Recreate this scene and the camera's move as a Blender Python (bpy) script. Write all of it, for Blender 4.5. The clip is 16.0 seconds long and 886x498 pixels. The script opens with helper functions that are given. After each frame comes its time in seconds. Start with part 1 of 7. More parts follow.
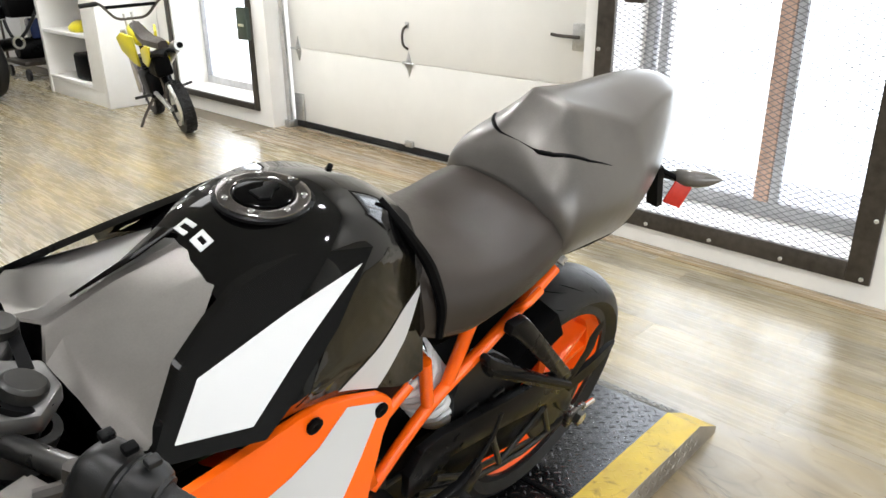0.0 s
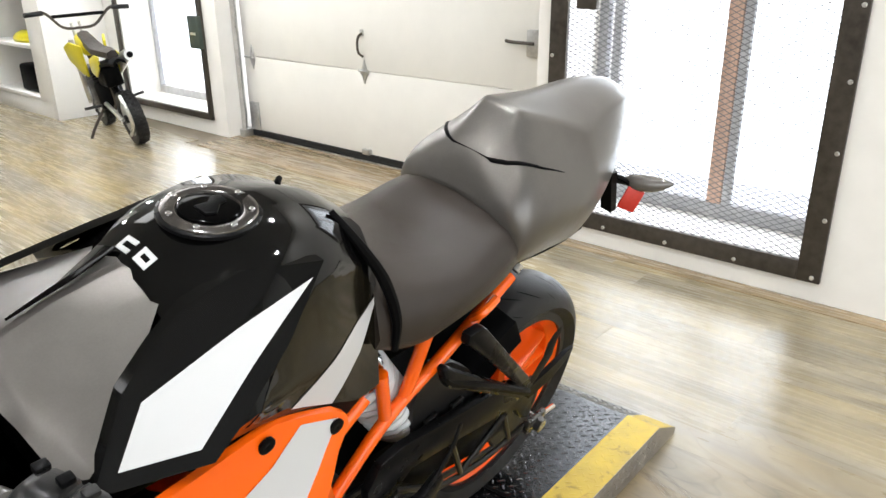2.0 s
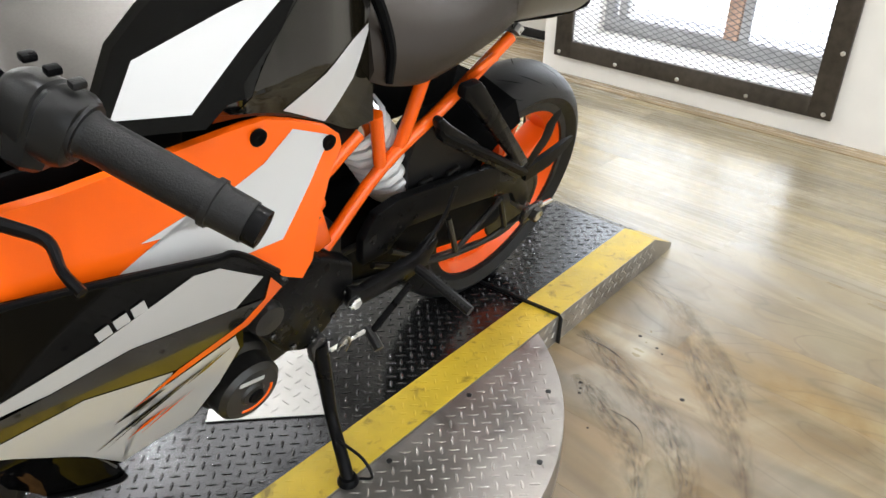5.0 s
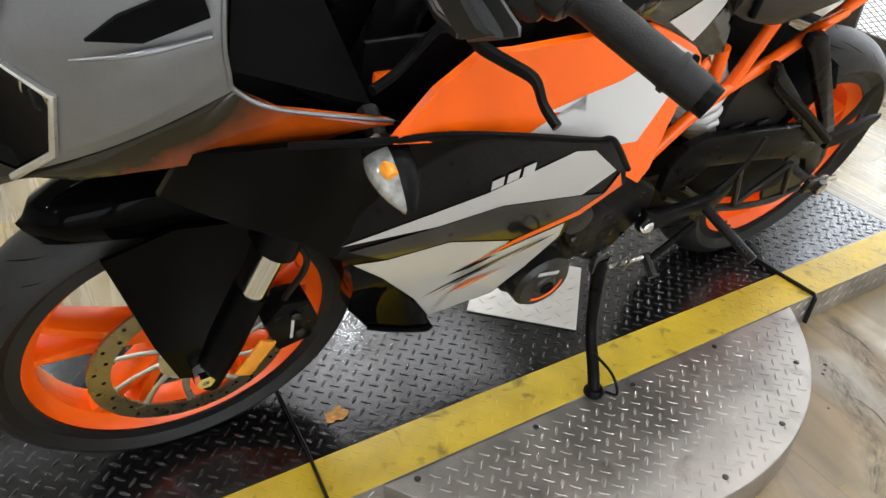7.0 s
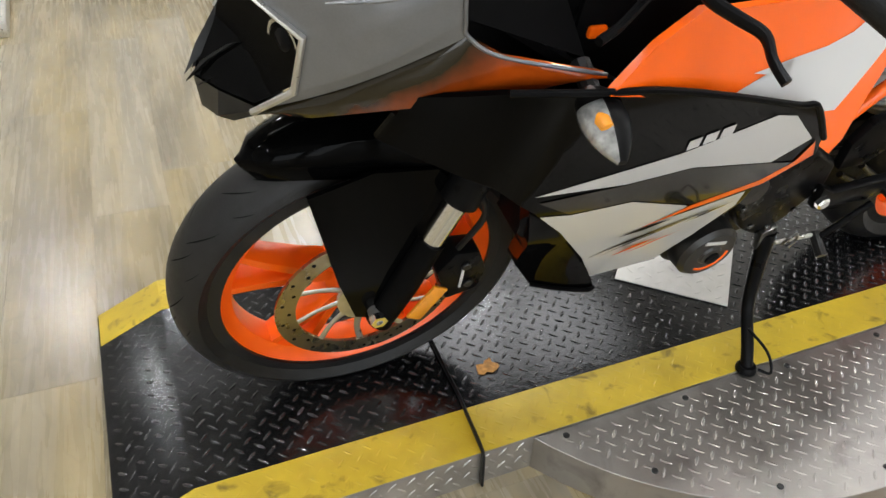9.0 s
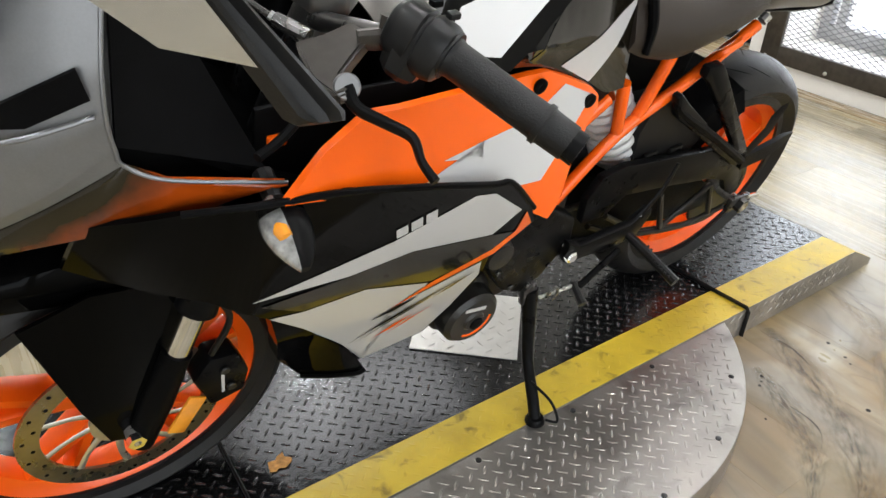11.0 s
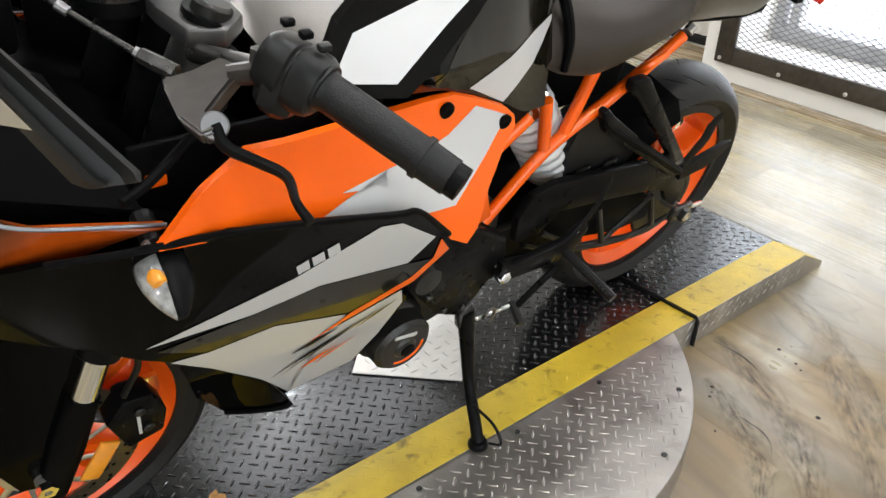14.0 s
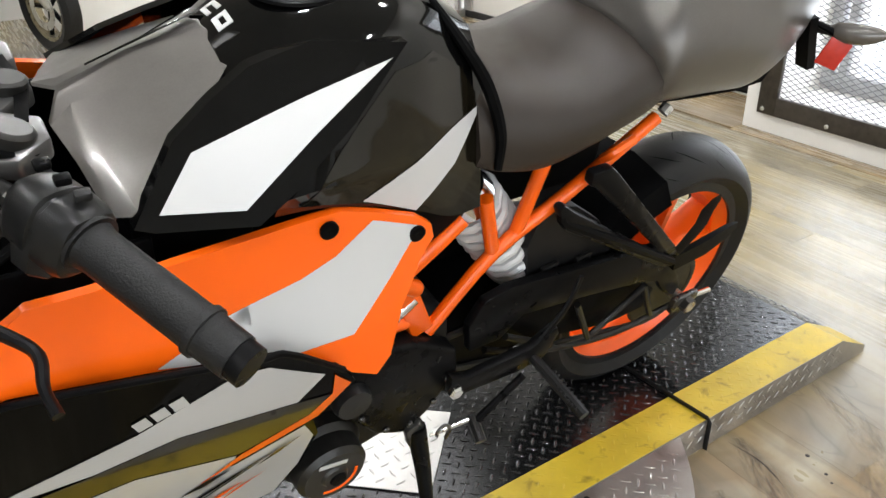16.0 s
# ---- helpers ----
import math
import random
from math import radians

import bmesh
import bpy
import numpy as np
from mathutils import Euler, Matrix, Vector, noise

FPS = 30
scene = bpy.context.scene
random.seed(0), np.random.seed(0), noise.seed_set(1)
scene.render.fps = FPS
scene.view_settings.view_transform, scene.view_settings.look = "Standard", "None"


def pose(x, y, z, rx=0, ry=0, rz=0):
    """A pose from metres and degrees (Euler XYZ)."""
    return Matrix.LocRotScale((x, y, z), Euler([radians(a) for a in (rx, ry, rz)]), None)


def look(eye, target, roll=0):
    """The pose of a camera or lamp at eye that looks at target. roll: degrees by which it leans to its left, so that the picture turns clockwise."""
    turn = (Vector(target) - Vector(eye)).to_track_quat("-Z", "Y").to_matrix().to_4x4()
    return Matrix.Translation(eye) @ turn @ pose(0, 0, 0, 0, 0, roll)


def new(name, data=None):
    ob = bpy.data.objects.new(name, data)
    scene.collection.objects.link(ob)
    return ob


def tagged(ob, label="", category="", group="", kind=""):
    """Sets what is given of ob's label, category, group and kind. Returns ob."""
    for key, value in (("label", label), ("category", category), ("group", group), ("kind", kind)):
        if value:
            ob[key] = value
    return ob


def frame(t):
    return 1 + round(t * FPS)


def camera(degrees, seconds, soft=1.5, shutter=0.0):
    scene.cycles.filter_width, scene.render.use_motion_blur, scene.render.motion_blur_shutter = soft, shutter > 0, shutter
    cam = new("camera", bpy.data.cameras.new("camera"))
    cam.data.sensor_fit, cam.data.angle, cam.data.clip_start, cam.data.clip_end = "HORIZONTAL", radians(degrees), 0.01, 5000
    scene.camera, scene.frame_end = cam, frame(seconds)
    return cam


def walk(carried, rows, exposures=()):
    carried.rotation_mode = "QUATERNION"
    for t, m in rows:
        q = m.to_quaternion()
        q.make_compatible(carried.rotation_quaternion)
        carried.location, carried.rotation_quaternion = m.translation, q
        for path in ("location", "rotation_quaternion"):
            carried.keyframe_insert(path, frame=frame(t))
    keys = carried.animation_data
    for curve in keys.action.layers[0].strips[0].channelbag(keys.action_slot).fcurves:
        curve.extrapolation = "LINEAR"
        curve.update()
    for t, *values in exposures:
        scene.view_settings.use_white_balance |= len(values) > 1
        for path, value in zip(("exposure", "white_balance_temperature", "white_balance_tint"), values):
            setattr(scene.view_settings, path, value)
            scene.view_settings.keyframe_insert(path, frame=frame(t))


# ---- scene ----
cam = camera(60.6, 16.0)
PATH = [
    (0, (-0.052, -0.71, 1.33), (1.279, 0.583, 0.584), -0.5),
    (0.5, (-0.048, -0.7, 1.33), (1.305, 0.573, 0.587), -0.0),
    (1, (-0.049, -0.701, 1.333), (1.315, 0.562, 0.594), 0.0),
    (1.5, (-0.041, -0.703, 1.331), (1.359, 0.523, 0.598), -0.5),
    (2, (-0.036, -0.71, 1.332), (1.368, 0.512, 0.6), -0.6),
    (2.5, (-0.034, -0.716, 1.305), (1.36, 0.472, 0.503), -0.4),
    (3, (-0.038, -0.726, 1.275), (1.324, 0.449, 0.402), 0.2),
    (3.5, (-0.028, -0.742, 1.232), (1.309, 0.414, 0.297), -0.9),
    (6, (-0.213, -0.804, 1.133), (0.957, 0.426, 0.075), 3.9),
    (6.5, (-0.29, -0.779, 1.121), (0.725, 0.552, 0.027), 4.6),
    (7, (-0.334, -0.754, 1.118), (0.57, 0.639, 0.003), 4.7),
    (7.5, (-0.37, -0.746, 1.112), (0.444, 0.69, -0.017), 3.9),
    (8, (-0.403, -0.747, 1.107), (0.312, 0.721, -0.047), 3.5),
    (8.5, (-0.434, -0.749, 1.108), (0.203, 0.739, -0.067), 3.2),
    (9, (-0.438, -0.748, 1.107), (0.199, 0.732, -0.079), 2.9),
    (9.5, (-0.42, -0.75, 1.111), (0.293, 0.718, -0.045), 2.8),
    (10, (-0.374, -0.771, 1.127), (0.556, 0.611, 0.02), 5.2),
    (12.5, (-0.189, -0.817, 1.174), (0.818, 0.609, 0.199), 0.1),
    (13, (-0.179, -0.822, 1.172), (0.857, 0.574, 0.183), 0.4),
    (13.5, (-0.176, -0.824, 1.17), (0.853, 0.546, 0.137), 0.5),
    (14, (-0.181, -0.819, 1.168), (0.852, 0.547, 0.134), 1.1),
    (14.5, (-0.165, -0.818, 1.164), (0.884, 0.516, 0.106), 0.8),
    (15, (-0.135, -0.81, 1.168), (0.863, 0.577, 0.129), -1.8),
    (15.5, (0.006, -0.81, 1.174), (0.945, 0.685, 0.236), -1.0),
    (16, (0.09, -0.781, 1.185), (1.006, 0.727, 0.243), -1.9),
]
walk(cam, [(t, look(eye, target, roll)) for t, eye, target, roll in PATH], [(0, 0.0), (2.8, 0.02), (3.6, 0.06), (6.5, -0.1), (16, -0.1)])

# ---- world, light ----
world = bpy.data.worlds.new("daylight")
scene.world = world
world.use_nodes = True
sky = world.node_tree.nodes.new("ShaderNodeTexSky")
sky.sky_type, sky.sun_disc = "NISHITA", False
sky.sun_elevation, sky.sun_rotation = radians(37), radians(9)
world.node_tree.links.new(sky.outputs[0], world.node_tree.nodes["Background"].inputs[0])
world.node_tree.nodes["Background"].inputs[1].default_value = 0.12
sun = new("sun", bpy.data.lights.new("sun", "SUN"))
sun.data.energy, sun.data.angle, sun.data.color = 4.0, radians(3), (1, 0.96, 0.9)
sun.matrix_world = look((5, 13, 9.2), (3, 1, 0))

PLATE = 0.08      # height of the turntable's top
WALL_X = 3.02     # inner face of the window wall
DOOR_X = 3.42     # inner face of the garage door
CEIL = 3.3


# ---- materials ----
def mat(name, color, rough=0.5, metal=0.0, grain=0.0, scale=40.0, bump=0.0, bump_scale=200.0, wear=0.0, coat=0.0, stretch=(1, 1, 1), spec=0.5, dirt=None):
    """A surface whose colour varies at two scales, with fine relief; object coordinates, in metres."""
    m = bpy.data.materials.new(name)
    m.use_nodes = True
    nt = m.node_tree
    n, l = nt.nodes, nt.links
    b = n["Principled BSDF"]
    b.inputs["Metallic"].default_value = metal
    b.inputs["Roughness"].default_value = rough
    b.inputs["Coat Weight"].default_value = coat
    b.inputs["Coat Roughness"].default_value = 0.04
    b.inputs["Specular IOR Level"].default_value = spec
    b.inputs["Base Color"].default_value = (*color, 1)
    co = n.new("ShaderNodeTexCoord")
    mp = n.new("ShaderNodeMapping")
    mp.inputs["Scale"].default_value = stretch
    l.new(co.outputs["Object"], mp.inputs[0])
    if grain:
        t1, t2 = n.new("ShaderNodeTexNoise"), n.new("ShaderNodeTexNoise")
        t1.inputs["Scale"].default_value, t1.inputs["Detail"].default_value = scale, 6
        t2.inputs["Scale"].default_value, t2.inputs["Detail"].default_value = scale / 9, 3
        add = n.new("ShaderNodeMath")
        add.operation = "ADD"
        l.new(mp.outputs[0], t1.inputs[0])
        l.new(mp.outputs[0], t2.inputs[0])
        l.new(t1.outputs[0], add.inputs[0])
        l.new(t2.outputs[0], add.inputs[1])
        ramp = n.new("ShaderNodeMapRange")
        ramp.inputs[1].default_value, ramp.inputs[2].default_value = 0.7, 1.3
        ramp.inputs[3].default_value, ramp.inputs[4].default_value = 1 - grain, 1 + grain
        l.new(add.outputs[0], ramp.inputs[0])
        mul = n.new("ShaderNodeMix")
        mul.data_type, mul.blend_type = "RGBA", "MULTIPLY"
        mul.inputs[0].default_value = 1
        mul.inputs[6].default_value = (*color, 1)
        l.new(ramp.outputs[0], mul.inputs[7])
        last = mul.outputs[2]
        if dirt:
            t4, dr, dm = n.new("ShaderNodeTexNoise"), n.new("ShaderNodeMapRange"), n.new("ShaderNodeMix")
            t4.inputs["Scale"].default_value, t4.inputs["Detail"].default_value, t4.inputs["Distortion"].default_value = dirt[0], 7, 0.6
            dr.inputs[1].default_value, dr.inputs[2].default_value, dr.inputs[3].default_value, dr.inputs[4].default_value = dirt[1], dirt[2], 1.0, dirt[3]
            dm.data_type, dm.blend_type = "RGBA", "MULTIPLY"
            dm.inputs[0].default_value = 1
            l.new(mp.outputs[0], t4.inputs[0])
            l.new(t4.outputs[0], dr.inputs[0])
            l.new(last, dm.inputs[6])
            l.new(dr.outputs[0], dm.inputs[7])
            last = dm.outputs[2]
        l.new(last, b.inputs["Base Color"])
        rr = n.new("ShaderNodeMapRange")
        rr.inputs[1].default_value, rr.inputs[2].default_value = 0.6, 1.4
        rr.inputs[3].default_value, rr.inputs[4].default_value = max(0.02, rough - wear), min(1, rough + wear)
        l.new(add.outputs[0], rr.inputs[0])
        l.new(rr.outputs[0], b.inputs["Roughness"])
    if bump:
        t3 = n.new("ShaderNodeTexNoise")
        t3.inputs["Scale"].default_value, t3.inputs["Detail"].default_value = bump_scale, 4
        bp = n.new("ShaderNodeBump")
        bp.inputs["Strength"].default_value, bp.inputs["Distance"].default_value = bump, 0.002
        l.new(mp.outputs[0], t3.inputs[0])
        l.new(t3.outputs[0], bp.inputs["Height"])
        l.new(bp.outputs[0], b.inputs["Normal"])
    return m


def emitter(name, color, strength):
    m = bpy.data.materials.new(name)
    m.use_nodes = True
    b = m.node_tree.nodes["Principled BSDF"]
    b.inputs["Base Color"].default_value = (*color, 1)
    b.inputs["Emission Color"].default_value = (*color, 1)
    b.inputs["Emission Strength"].default_value = strength
    return m


def glassy(name, color, rough=0.0):
    m = bpy.data.materials.new(name)
    m.use_nodes = True
    b = m.node_tree.nodes["Principled BSDF"]
    b.inputs["Base Color"].default_value = (*color, 1)
    b.inputs["Transmission Weight"].default_value = 1
    b.inputs["Roughness"].default_value = rough
    b.inputs["IOR"].default_value = 1.45
    return m


def wood_floor(name, tone):
    """Vinyl planks: long grain along y, tone by object and island."""
    m = bpy.data.materials.new(name)
    m.use_nodes = True
    n, l = m.node_tree.nodes, m.node_tree.links
    b = n["Principled BSDF"]
    b.inputs["Specular IOR Level"].default_value = 0.8
    co, info, geo = n.new("ShaderNodeTexCoord"), n.new("ShaderNodeObjectInfo"), n.new("ShaderNodeNewGeometry")
    rnd = n.new("ShaderNodeMath")
    rnd.operation = "ADD"
    l.new(info.outputs["Random"], rnd.inputs[0])
    l.new(geo.outputs["Random Per Island"], rnd.inputs[1])
    off = n.new("ShaderNodeVectorMath")
    off.operation = "ADD"
    scl = n.new("ShaderNodeMath")
    scl.operation = "MULTIPLY"
    scl.inputs[1].default_value = 37.0
    l.new(rnd.outputs[0], scl.inputs[0])
    l.new(geo.outputs["Position"], off.inputs[0])
    l.new(scl.outputs[0], off.inputs[1])
    mp = n.new("ShaderNodeMapping")
    mp.inputs["Scale"].default_value = (20, 1.1, 20)
    l.new(off.outputs[0], mp.inputs[0])
    t1, t2, t3 = (n.new("ShaderNodeTexNoise") for _ in range(3))
    t1.inputs["Scale"].default_value, t1.inputs["Detail"].default_value, t1.inputs["Distortion"].default_value = 1.0, 5, 0.9
    t2.inputs["Scale"].default_value, t2.inputs["Detail"].default_value = 0.28, 4
    t3.inputs["Scale"].default_value, t3.inputs["Detail"].default_value = 4.0, 3
    for t in (t1, t2, t3):
        l.new(mp.outputs[0], t.inputs[0])
    r = n.new("ShaderNodeValToRGB")
    e = r.color_ramp.elements
    e[0].position, e[0].color = 0.28, (*[c * 0.86 for c in tone], 1)
    e[1].position, e[1].color = 0.72, (*[min(1, c * 1.14) for c in tone], 1)
    k = r.color_ramp.elements.new(0.47)
    k.color = (*tone, 1)
    sm = n.new("ShaderNodeMath")
    sm.operation = "ADD"
    hv = n.new("ShaderNodeMath")
    hv.operation = "MULTIPLY"
    hv.inputs[1].default_value = 0.5
    l.new(t1.outputs[0], sm.inputs[0])
    l.new(t2.outputs[0], sm.inputs[1])
    l.new(sm.outputs[0], hv.inputs[0])
    l.new(hv.outputs[0], r.inputs[0])
    hsv = n.new("ShaderNodeHueSaturation")
    vr = n.new("ShaderNodeMapRange")
    vr.inputs[1].default_value, vr.inputs[2].default_value, vr.inputs[3].default_value, vr.inputs[4].default_value = 0, 2, 0.9, 1.1
    sr = n.new("ShaderNodeMapRange")
    sr.inputs[1].default_value, sr.inputs[2].default_value, sr.inputs[3].default_value, sr.inputs[4].default_value = 0.35, 0.65, 0.75, 1.2
    l.new(rnd.outputs[0], vr.inputs[0])
    l.new(t2.outputs[0], sr.inputs[0])
    l.new(vr.outputs[0], hsv.inputs["Value"])
    l.new(sr.outputs[0], hsv.inputs["Saturation"])
    fig = n.new("ShaderNodeMapping")
    fig.inputs["Scale"].default_value = (3.4, 0.8, 3.4)
    t4, fr = n.new("ShaderNodeTexNoise"), n.new("ShaderNodeMapRange")
    t4.inputs["Scale"].default_value, t4.inputs["Detail"].default_value, t4.inputs["Distortion"].default_value = 1.0, 5, 2.4
    fr.inputs[1].default_value, fr.inputs[2].default_value, fr.inputs[3].default_value, fr.inputs[4].default_value = 0.38, 0.68, 1.12, 0.68
    l.new(off.outputs[0], fig.inputs[0])
    l.new(fig.outputs[0], t4.inputs[0])
    l.new(t4.outputs[0], fr.inputs[0])
    mx = n.new("ShaderNodeMix")
    mx.data_type, mx.blend_type = "RGBA", "MULTIPLY"
    mx.inputs[0].default_value = 1
    l.new(r.outputs[0], mx.inputs[6])
    l.new(fr.outputs[0], mx.inputs[7])
    ln = n.new("ShaderNodeMapping")
    ln.inputs["Scale"].default_value = (5.0, 1.3, 5.0)
    t5, t6 = n.new("ShaderNodeTexNoise"), n.new("ShaderNodeTexNoise")
    t5.inputs["Scale"].default_value, t5.inputs["Detail"].default_value, t5.inputs["Distortion"].default_value = 1.0, 2, 0.8
    t6.inputs["Scale"].default_value, t6.inputs["Detail"].default_value = 0.9, 2
    l.new(off.outputs[0], ln.inputs[0])
    l.new(ln.outputs[0], t5.inputs[0])
    l.new(geo.outputs["Position"], t6.inputs[0])
    ctr = n.new("ShaderNodeMath")
    ctr.operation = "PINGPONG"
    ctr.inputs[1].default_value = 0.045
    l.new(t5.outputs[0], ctr.inputs[0])
    lr, mr, fac = n.new("ShaderNodeMapRange"), n.new("ShaderNodeMapRange"), n.new("ShaderNodeMath")
    lr.inputs[1].default_value, lr.inputs[2].default_value, lr.inputs[3].default_value, lr.inputs[4].default_value = 0.0, 0.008, 0.24, 0.0
    mr.inputs[1].default_value, mr.inputs[2].default_value, mr.inputs[3].default_value, mr.inputs[4].default_value = 0.46, 0.6, 0.0, 1.0
    fac.operation = "MULTIPLY"
    l.new(ctr.outputs[0], lr.inputs[0])
    l.new(t6.outputs[0], mr.inputs[0])
    l.new(lr.outputs[0], fac.inputs[0])
    l.new(mr.outputs[0], fac.inputs[1])
    dk = n.new("ShaderNodeMix")
    dk.data_type, dk.blend_type = "RGBA", "MULTIPLY"
    dk.inputs[7].default_value = (0.25, 0.2, 0.15, 1)
    l.new(fac.outputs[0], dk.inputs[0])
    l.new(mx.outputs[2], dk.inputs[6])
    far, fade, t7, pr, both_f = n.new("ShaderNodeVectorMath"), n.new("ShaderNodeMapRange"), n.new("ShaderNodeTexNoise"), n.new("ShaderNodeMapRange"), n.new("ShaderNodeMath")
    far.operation = "DISTANCE"
    far.inputs[1].default_value = (1.05, -0.42, 0)
    l.new(geo.outputs["Position"], far.inputs[0])
    fade.inputs[1].default_value, fade.inputs[2].default_value, fade.inputs[3].default_value, fade.inputs[4].default_value = 0.42, 1.0, 1.0, 0.0
    l.new(far.outputs["Value"], fade.inputs[0])
    t7.inputs["Scale"].default_value, t7.inputs["Detail"].default_value, t7.inputs["Distortion"].default_value = 3.4, 6, 0.9
    l.new(geo.outputs["Position"], t7.inputs[0])
    pr.inputs[1].default_value, pr.inputs[2].default_value = 0.30, 0.58
    l.new(t7.outputs[0], pr.inputs[0])
    both_f.operation = "MULTIPLY"
    l.new(fade.outputs[0], both_f.inputs[0])
    l.new(pr.outputs[0], both_f.inputs[1])
    scuff = n.new("ShaderNodeMix")
    scuff.data_type, scuff.blend_type = "RGBA", "MULTIPLY"
    scuff.inputs[7].default_value = (0.68, 0.55, 0.38, 1)
    l.new(both_f.outputs[0], scuff.inputs[0])
    l.new(dk.outputs[2], scuff.inputs[6])
    l.new(scuff.outputs[2], hsv.inputs["Color"])
    l.new(hsv.outputs[0], b.inputs["Base Color"])
    rg = n.new("ShaderNodeMapRange")
    rg.inputs[3].default_value, rg.inputs[4].default_value = 0.19, 0.35
    l.new(t3.outputs[0], rg.inputs[0])
    worn = n.new("ShaderNodeMix")
    worn.inputs[3].default_value = 0.5
    l.new(both_f.outputs[0], worn.inputs[0])
    l.new(rg.outputs[0], worn.inputs[2])
    l.new(worn.outputs[0], b.inputs["Roughness"])
    bp = n.new("ShaderNodeBump")
    bp.inputs["Strength"].default_value, bp.inputs["Distance"].default_value = 0.06, 0.001
    l.new(t1.outputs[0], bp.inputs["Height"])
    l.new(bp.outputs[0], b.inputs["Normal"])
    return m


WALL = mat("wall_paint", (0.80, 0.78, 0.74), 0.6, grain=0.04, scale=8, bump=0.15, bump_scale=300)
DOORPAINT = mat("door_paint", (0.78, 0.765, 0.72), 0.45, grain=0.03, scale=6, bump=0.08, bump_scale=500)
CEILPAINT = mat("ceiling_paint", (0.42, 0.42, 0.415), 0.8, grain=0.06, scale=5)
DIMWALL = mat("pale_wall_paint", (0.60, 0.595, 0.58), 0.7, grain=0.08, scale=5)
FLOOR = wood_floor("vinyl_plank", (0.288, 0.239, 0.148))
SUBFLOOR = mat("floor_joint", (0.17, 0.14, 0.10), 0.7, grain=0.2)
PLY = wood_floor("tan_plywood", (0.27, 0.20, 0.115))
STEEL = mat("dark_steel_frame", (0.07, 0.06, 0.05), 0.45, 0.6, grain=0.35, scale=30, wear=0.15, bump=0.2)
MESHWIRE = mat("mesh_wire", (0.17, 0.17, 0.18), 0.5, 0.5)
GALV = mat("galvanised_steel", (0.55, 0.55, 0.54), 0.35, 0.9, grain=0.2, scale=60, wear=0.1)
DULLCAST = mat("dull_cast_grey", (0.060, 0.055, 0.050), 0.38, 0.7, grain=0.2, scale=60, wear=0.05)
BARSTEEL = mat("dull_bar_steel", (0.10, 0.098, 0.095), 0.28, 0.9, grain=0.2, scale=60, wear=0.1)
CHROME = mat("chrome", (0.8, 0.8, 0.8), 0.12, 1.0)
ALU = mat("bare_aluminium", (0.62, 0.61, 0.58), 0.32, 0.9, grain=0.12, scale=80, wear=0.1)
BLACKPLATE = mat("black_worn_plate", (0.047, 0.047, 0.049), 0.17, 0.85, grain=0.3, scale=14, wear=0.06, bump=0.15, bump_scale=90, dirt=(7, 0.5, 0.68, 0.6))
LUGTOP = mat("worn_black_lug", (0.072, 0.072, 0.074), 0.24, 0.85, grain=0.3, scale=25, wear=0.08)
GROOVE = mat("tyre_groove", (0.003, 0.003, 0.003), 0.9, grain=0.2, spec=0.1)
BAREPLATE = mat("bare_tread_plate", (0.345, 0.325, 0.30), 0.38, 0.8, grain=0.28, scale=9, wear=0.14, bump=0.2, bump_scale=120, dirt=(11, 0.56, 0.72, 0.6))
YELLOW = mat("yellow_tape", (0.52, 0.37, 0.025), 0.42, grain=0.2, scale=16, wear=0.12, bump=0.2, bump_scale=60, dirt=(26, 0.58, 0.72, 0.4))
TYRE = mat("tyre_rubber", (0.0125, 0.0123, 0.0123), 0.46, grain=0.3, scale=60, wear=0.1, bump=0.2, bump_scale=400, spec=0.27)
ORANGE = mat("orange_paint", (0.95, 0.125, 0.003), 0.26, coat=0.2, grain=0.04, scale=5)
ORANGESAT = mat("orange_rim_paint", (0.92, 0.115, 0.003), 0.32, coat=0.15, grain=0.08, scale=10)
WHITE = mat("white_graphic", (0.54, 0.54, 0.54), 0.3, coat=0.5, grain=0.03, scale=6)
# Reflection turned down here, as if mirroring something dark; the tank keeps more.
GLOSSBLACK = mat("gloss_black_dimmed_reflection", (0.0015, 0.0015, 0.0015), 0.05, grain=0.2, scale=10, spec=0.045)
TANKBLACK = mat("gloss_black_tank_paint", (0.002, 0.002, 0.002), 0.05, grain=0.2, scale=10, spec=0.3)
MATTGREY = mat("matt_metal_grey_paint", (0.135, 0.126, 0.117), 0.36, 0.72, grain=0.06, scale=400, coat=0.12, wear=0.05)
SILVERGREY = mat("silver_grey_paint", (0.19, 0.193, 0.20), 0.36, 0.6, grain=0.06, scale=400, coat=0.15, wear=0.05)
SEAT = mat("seat_vinyl", (0.027, 0.0205, 0.0163), 0.36, spec=0.40, grain=0.14, scale=30, bump=0.25, bump_scale=900, wear=0.08)
PLASTIC = mat("black_plastic", (0.003, 0.003, 0.0032), 0.42, grain=0.25, scale=50, wear=0.1, bump=0.12, bump_scale=600, spec=0.04)
GRAPH = mat("dark_graphite_graphic", (0.012, 0.011, 0.008), 0.12, coat=0.7, grain=0.2, scale=20, spec=0.2)
# Tank black with the wood floor's brown reflection put into its colour.
TANKREFLECT = mat("tank_floor_reflection", (0.008, 0.0066, 0.004), 0.07, grain=0.2, scale=14, spec=0.42)
SATIN = mat("satin_black_metal", (0.0045, 0.0045, 0.0048), 0.32, 0.02, grain=0.25, scale=40, wear=0.12, spec=0.08)
RUBBER = mat("grip_rubber", (0.007, 0.007, 0.0073), 0.45, spec=0.3, grain=0.2, scale=80, bump=0.3, bump_scale=500)
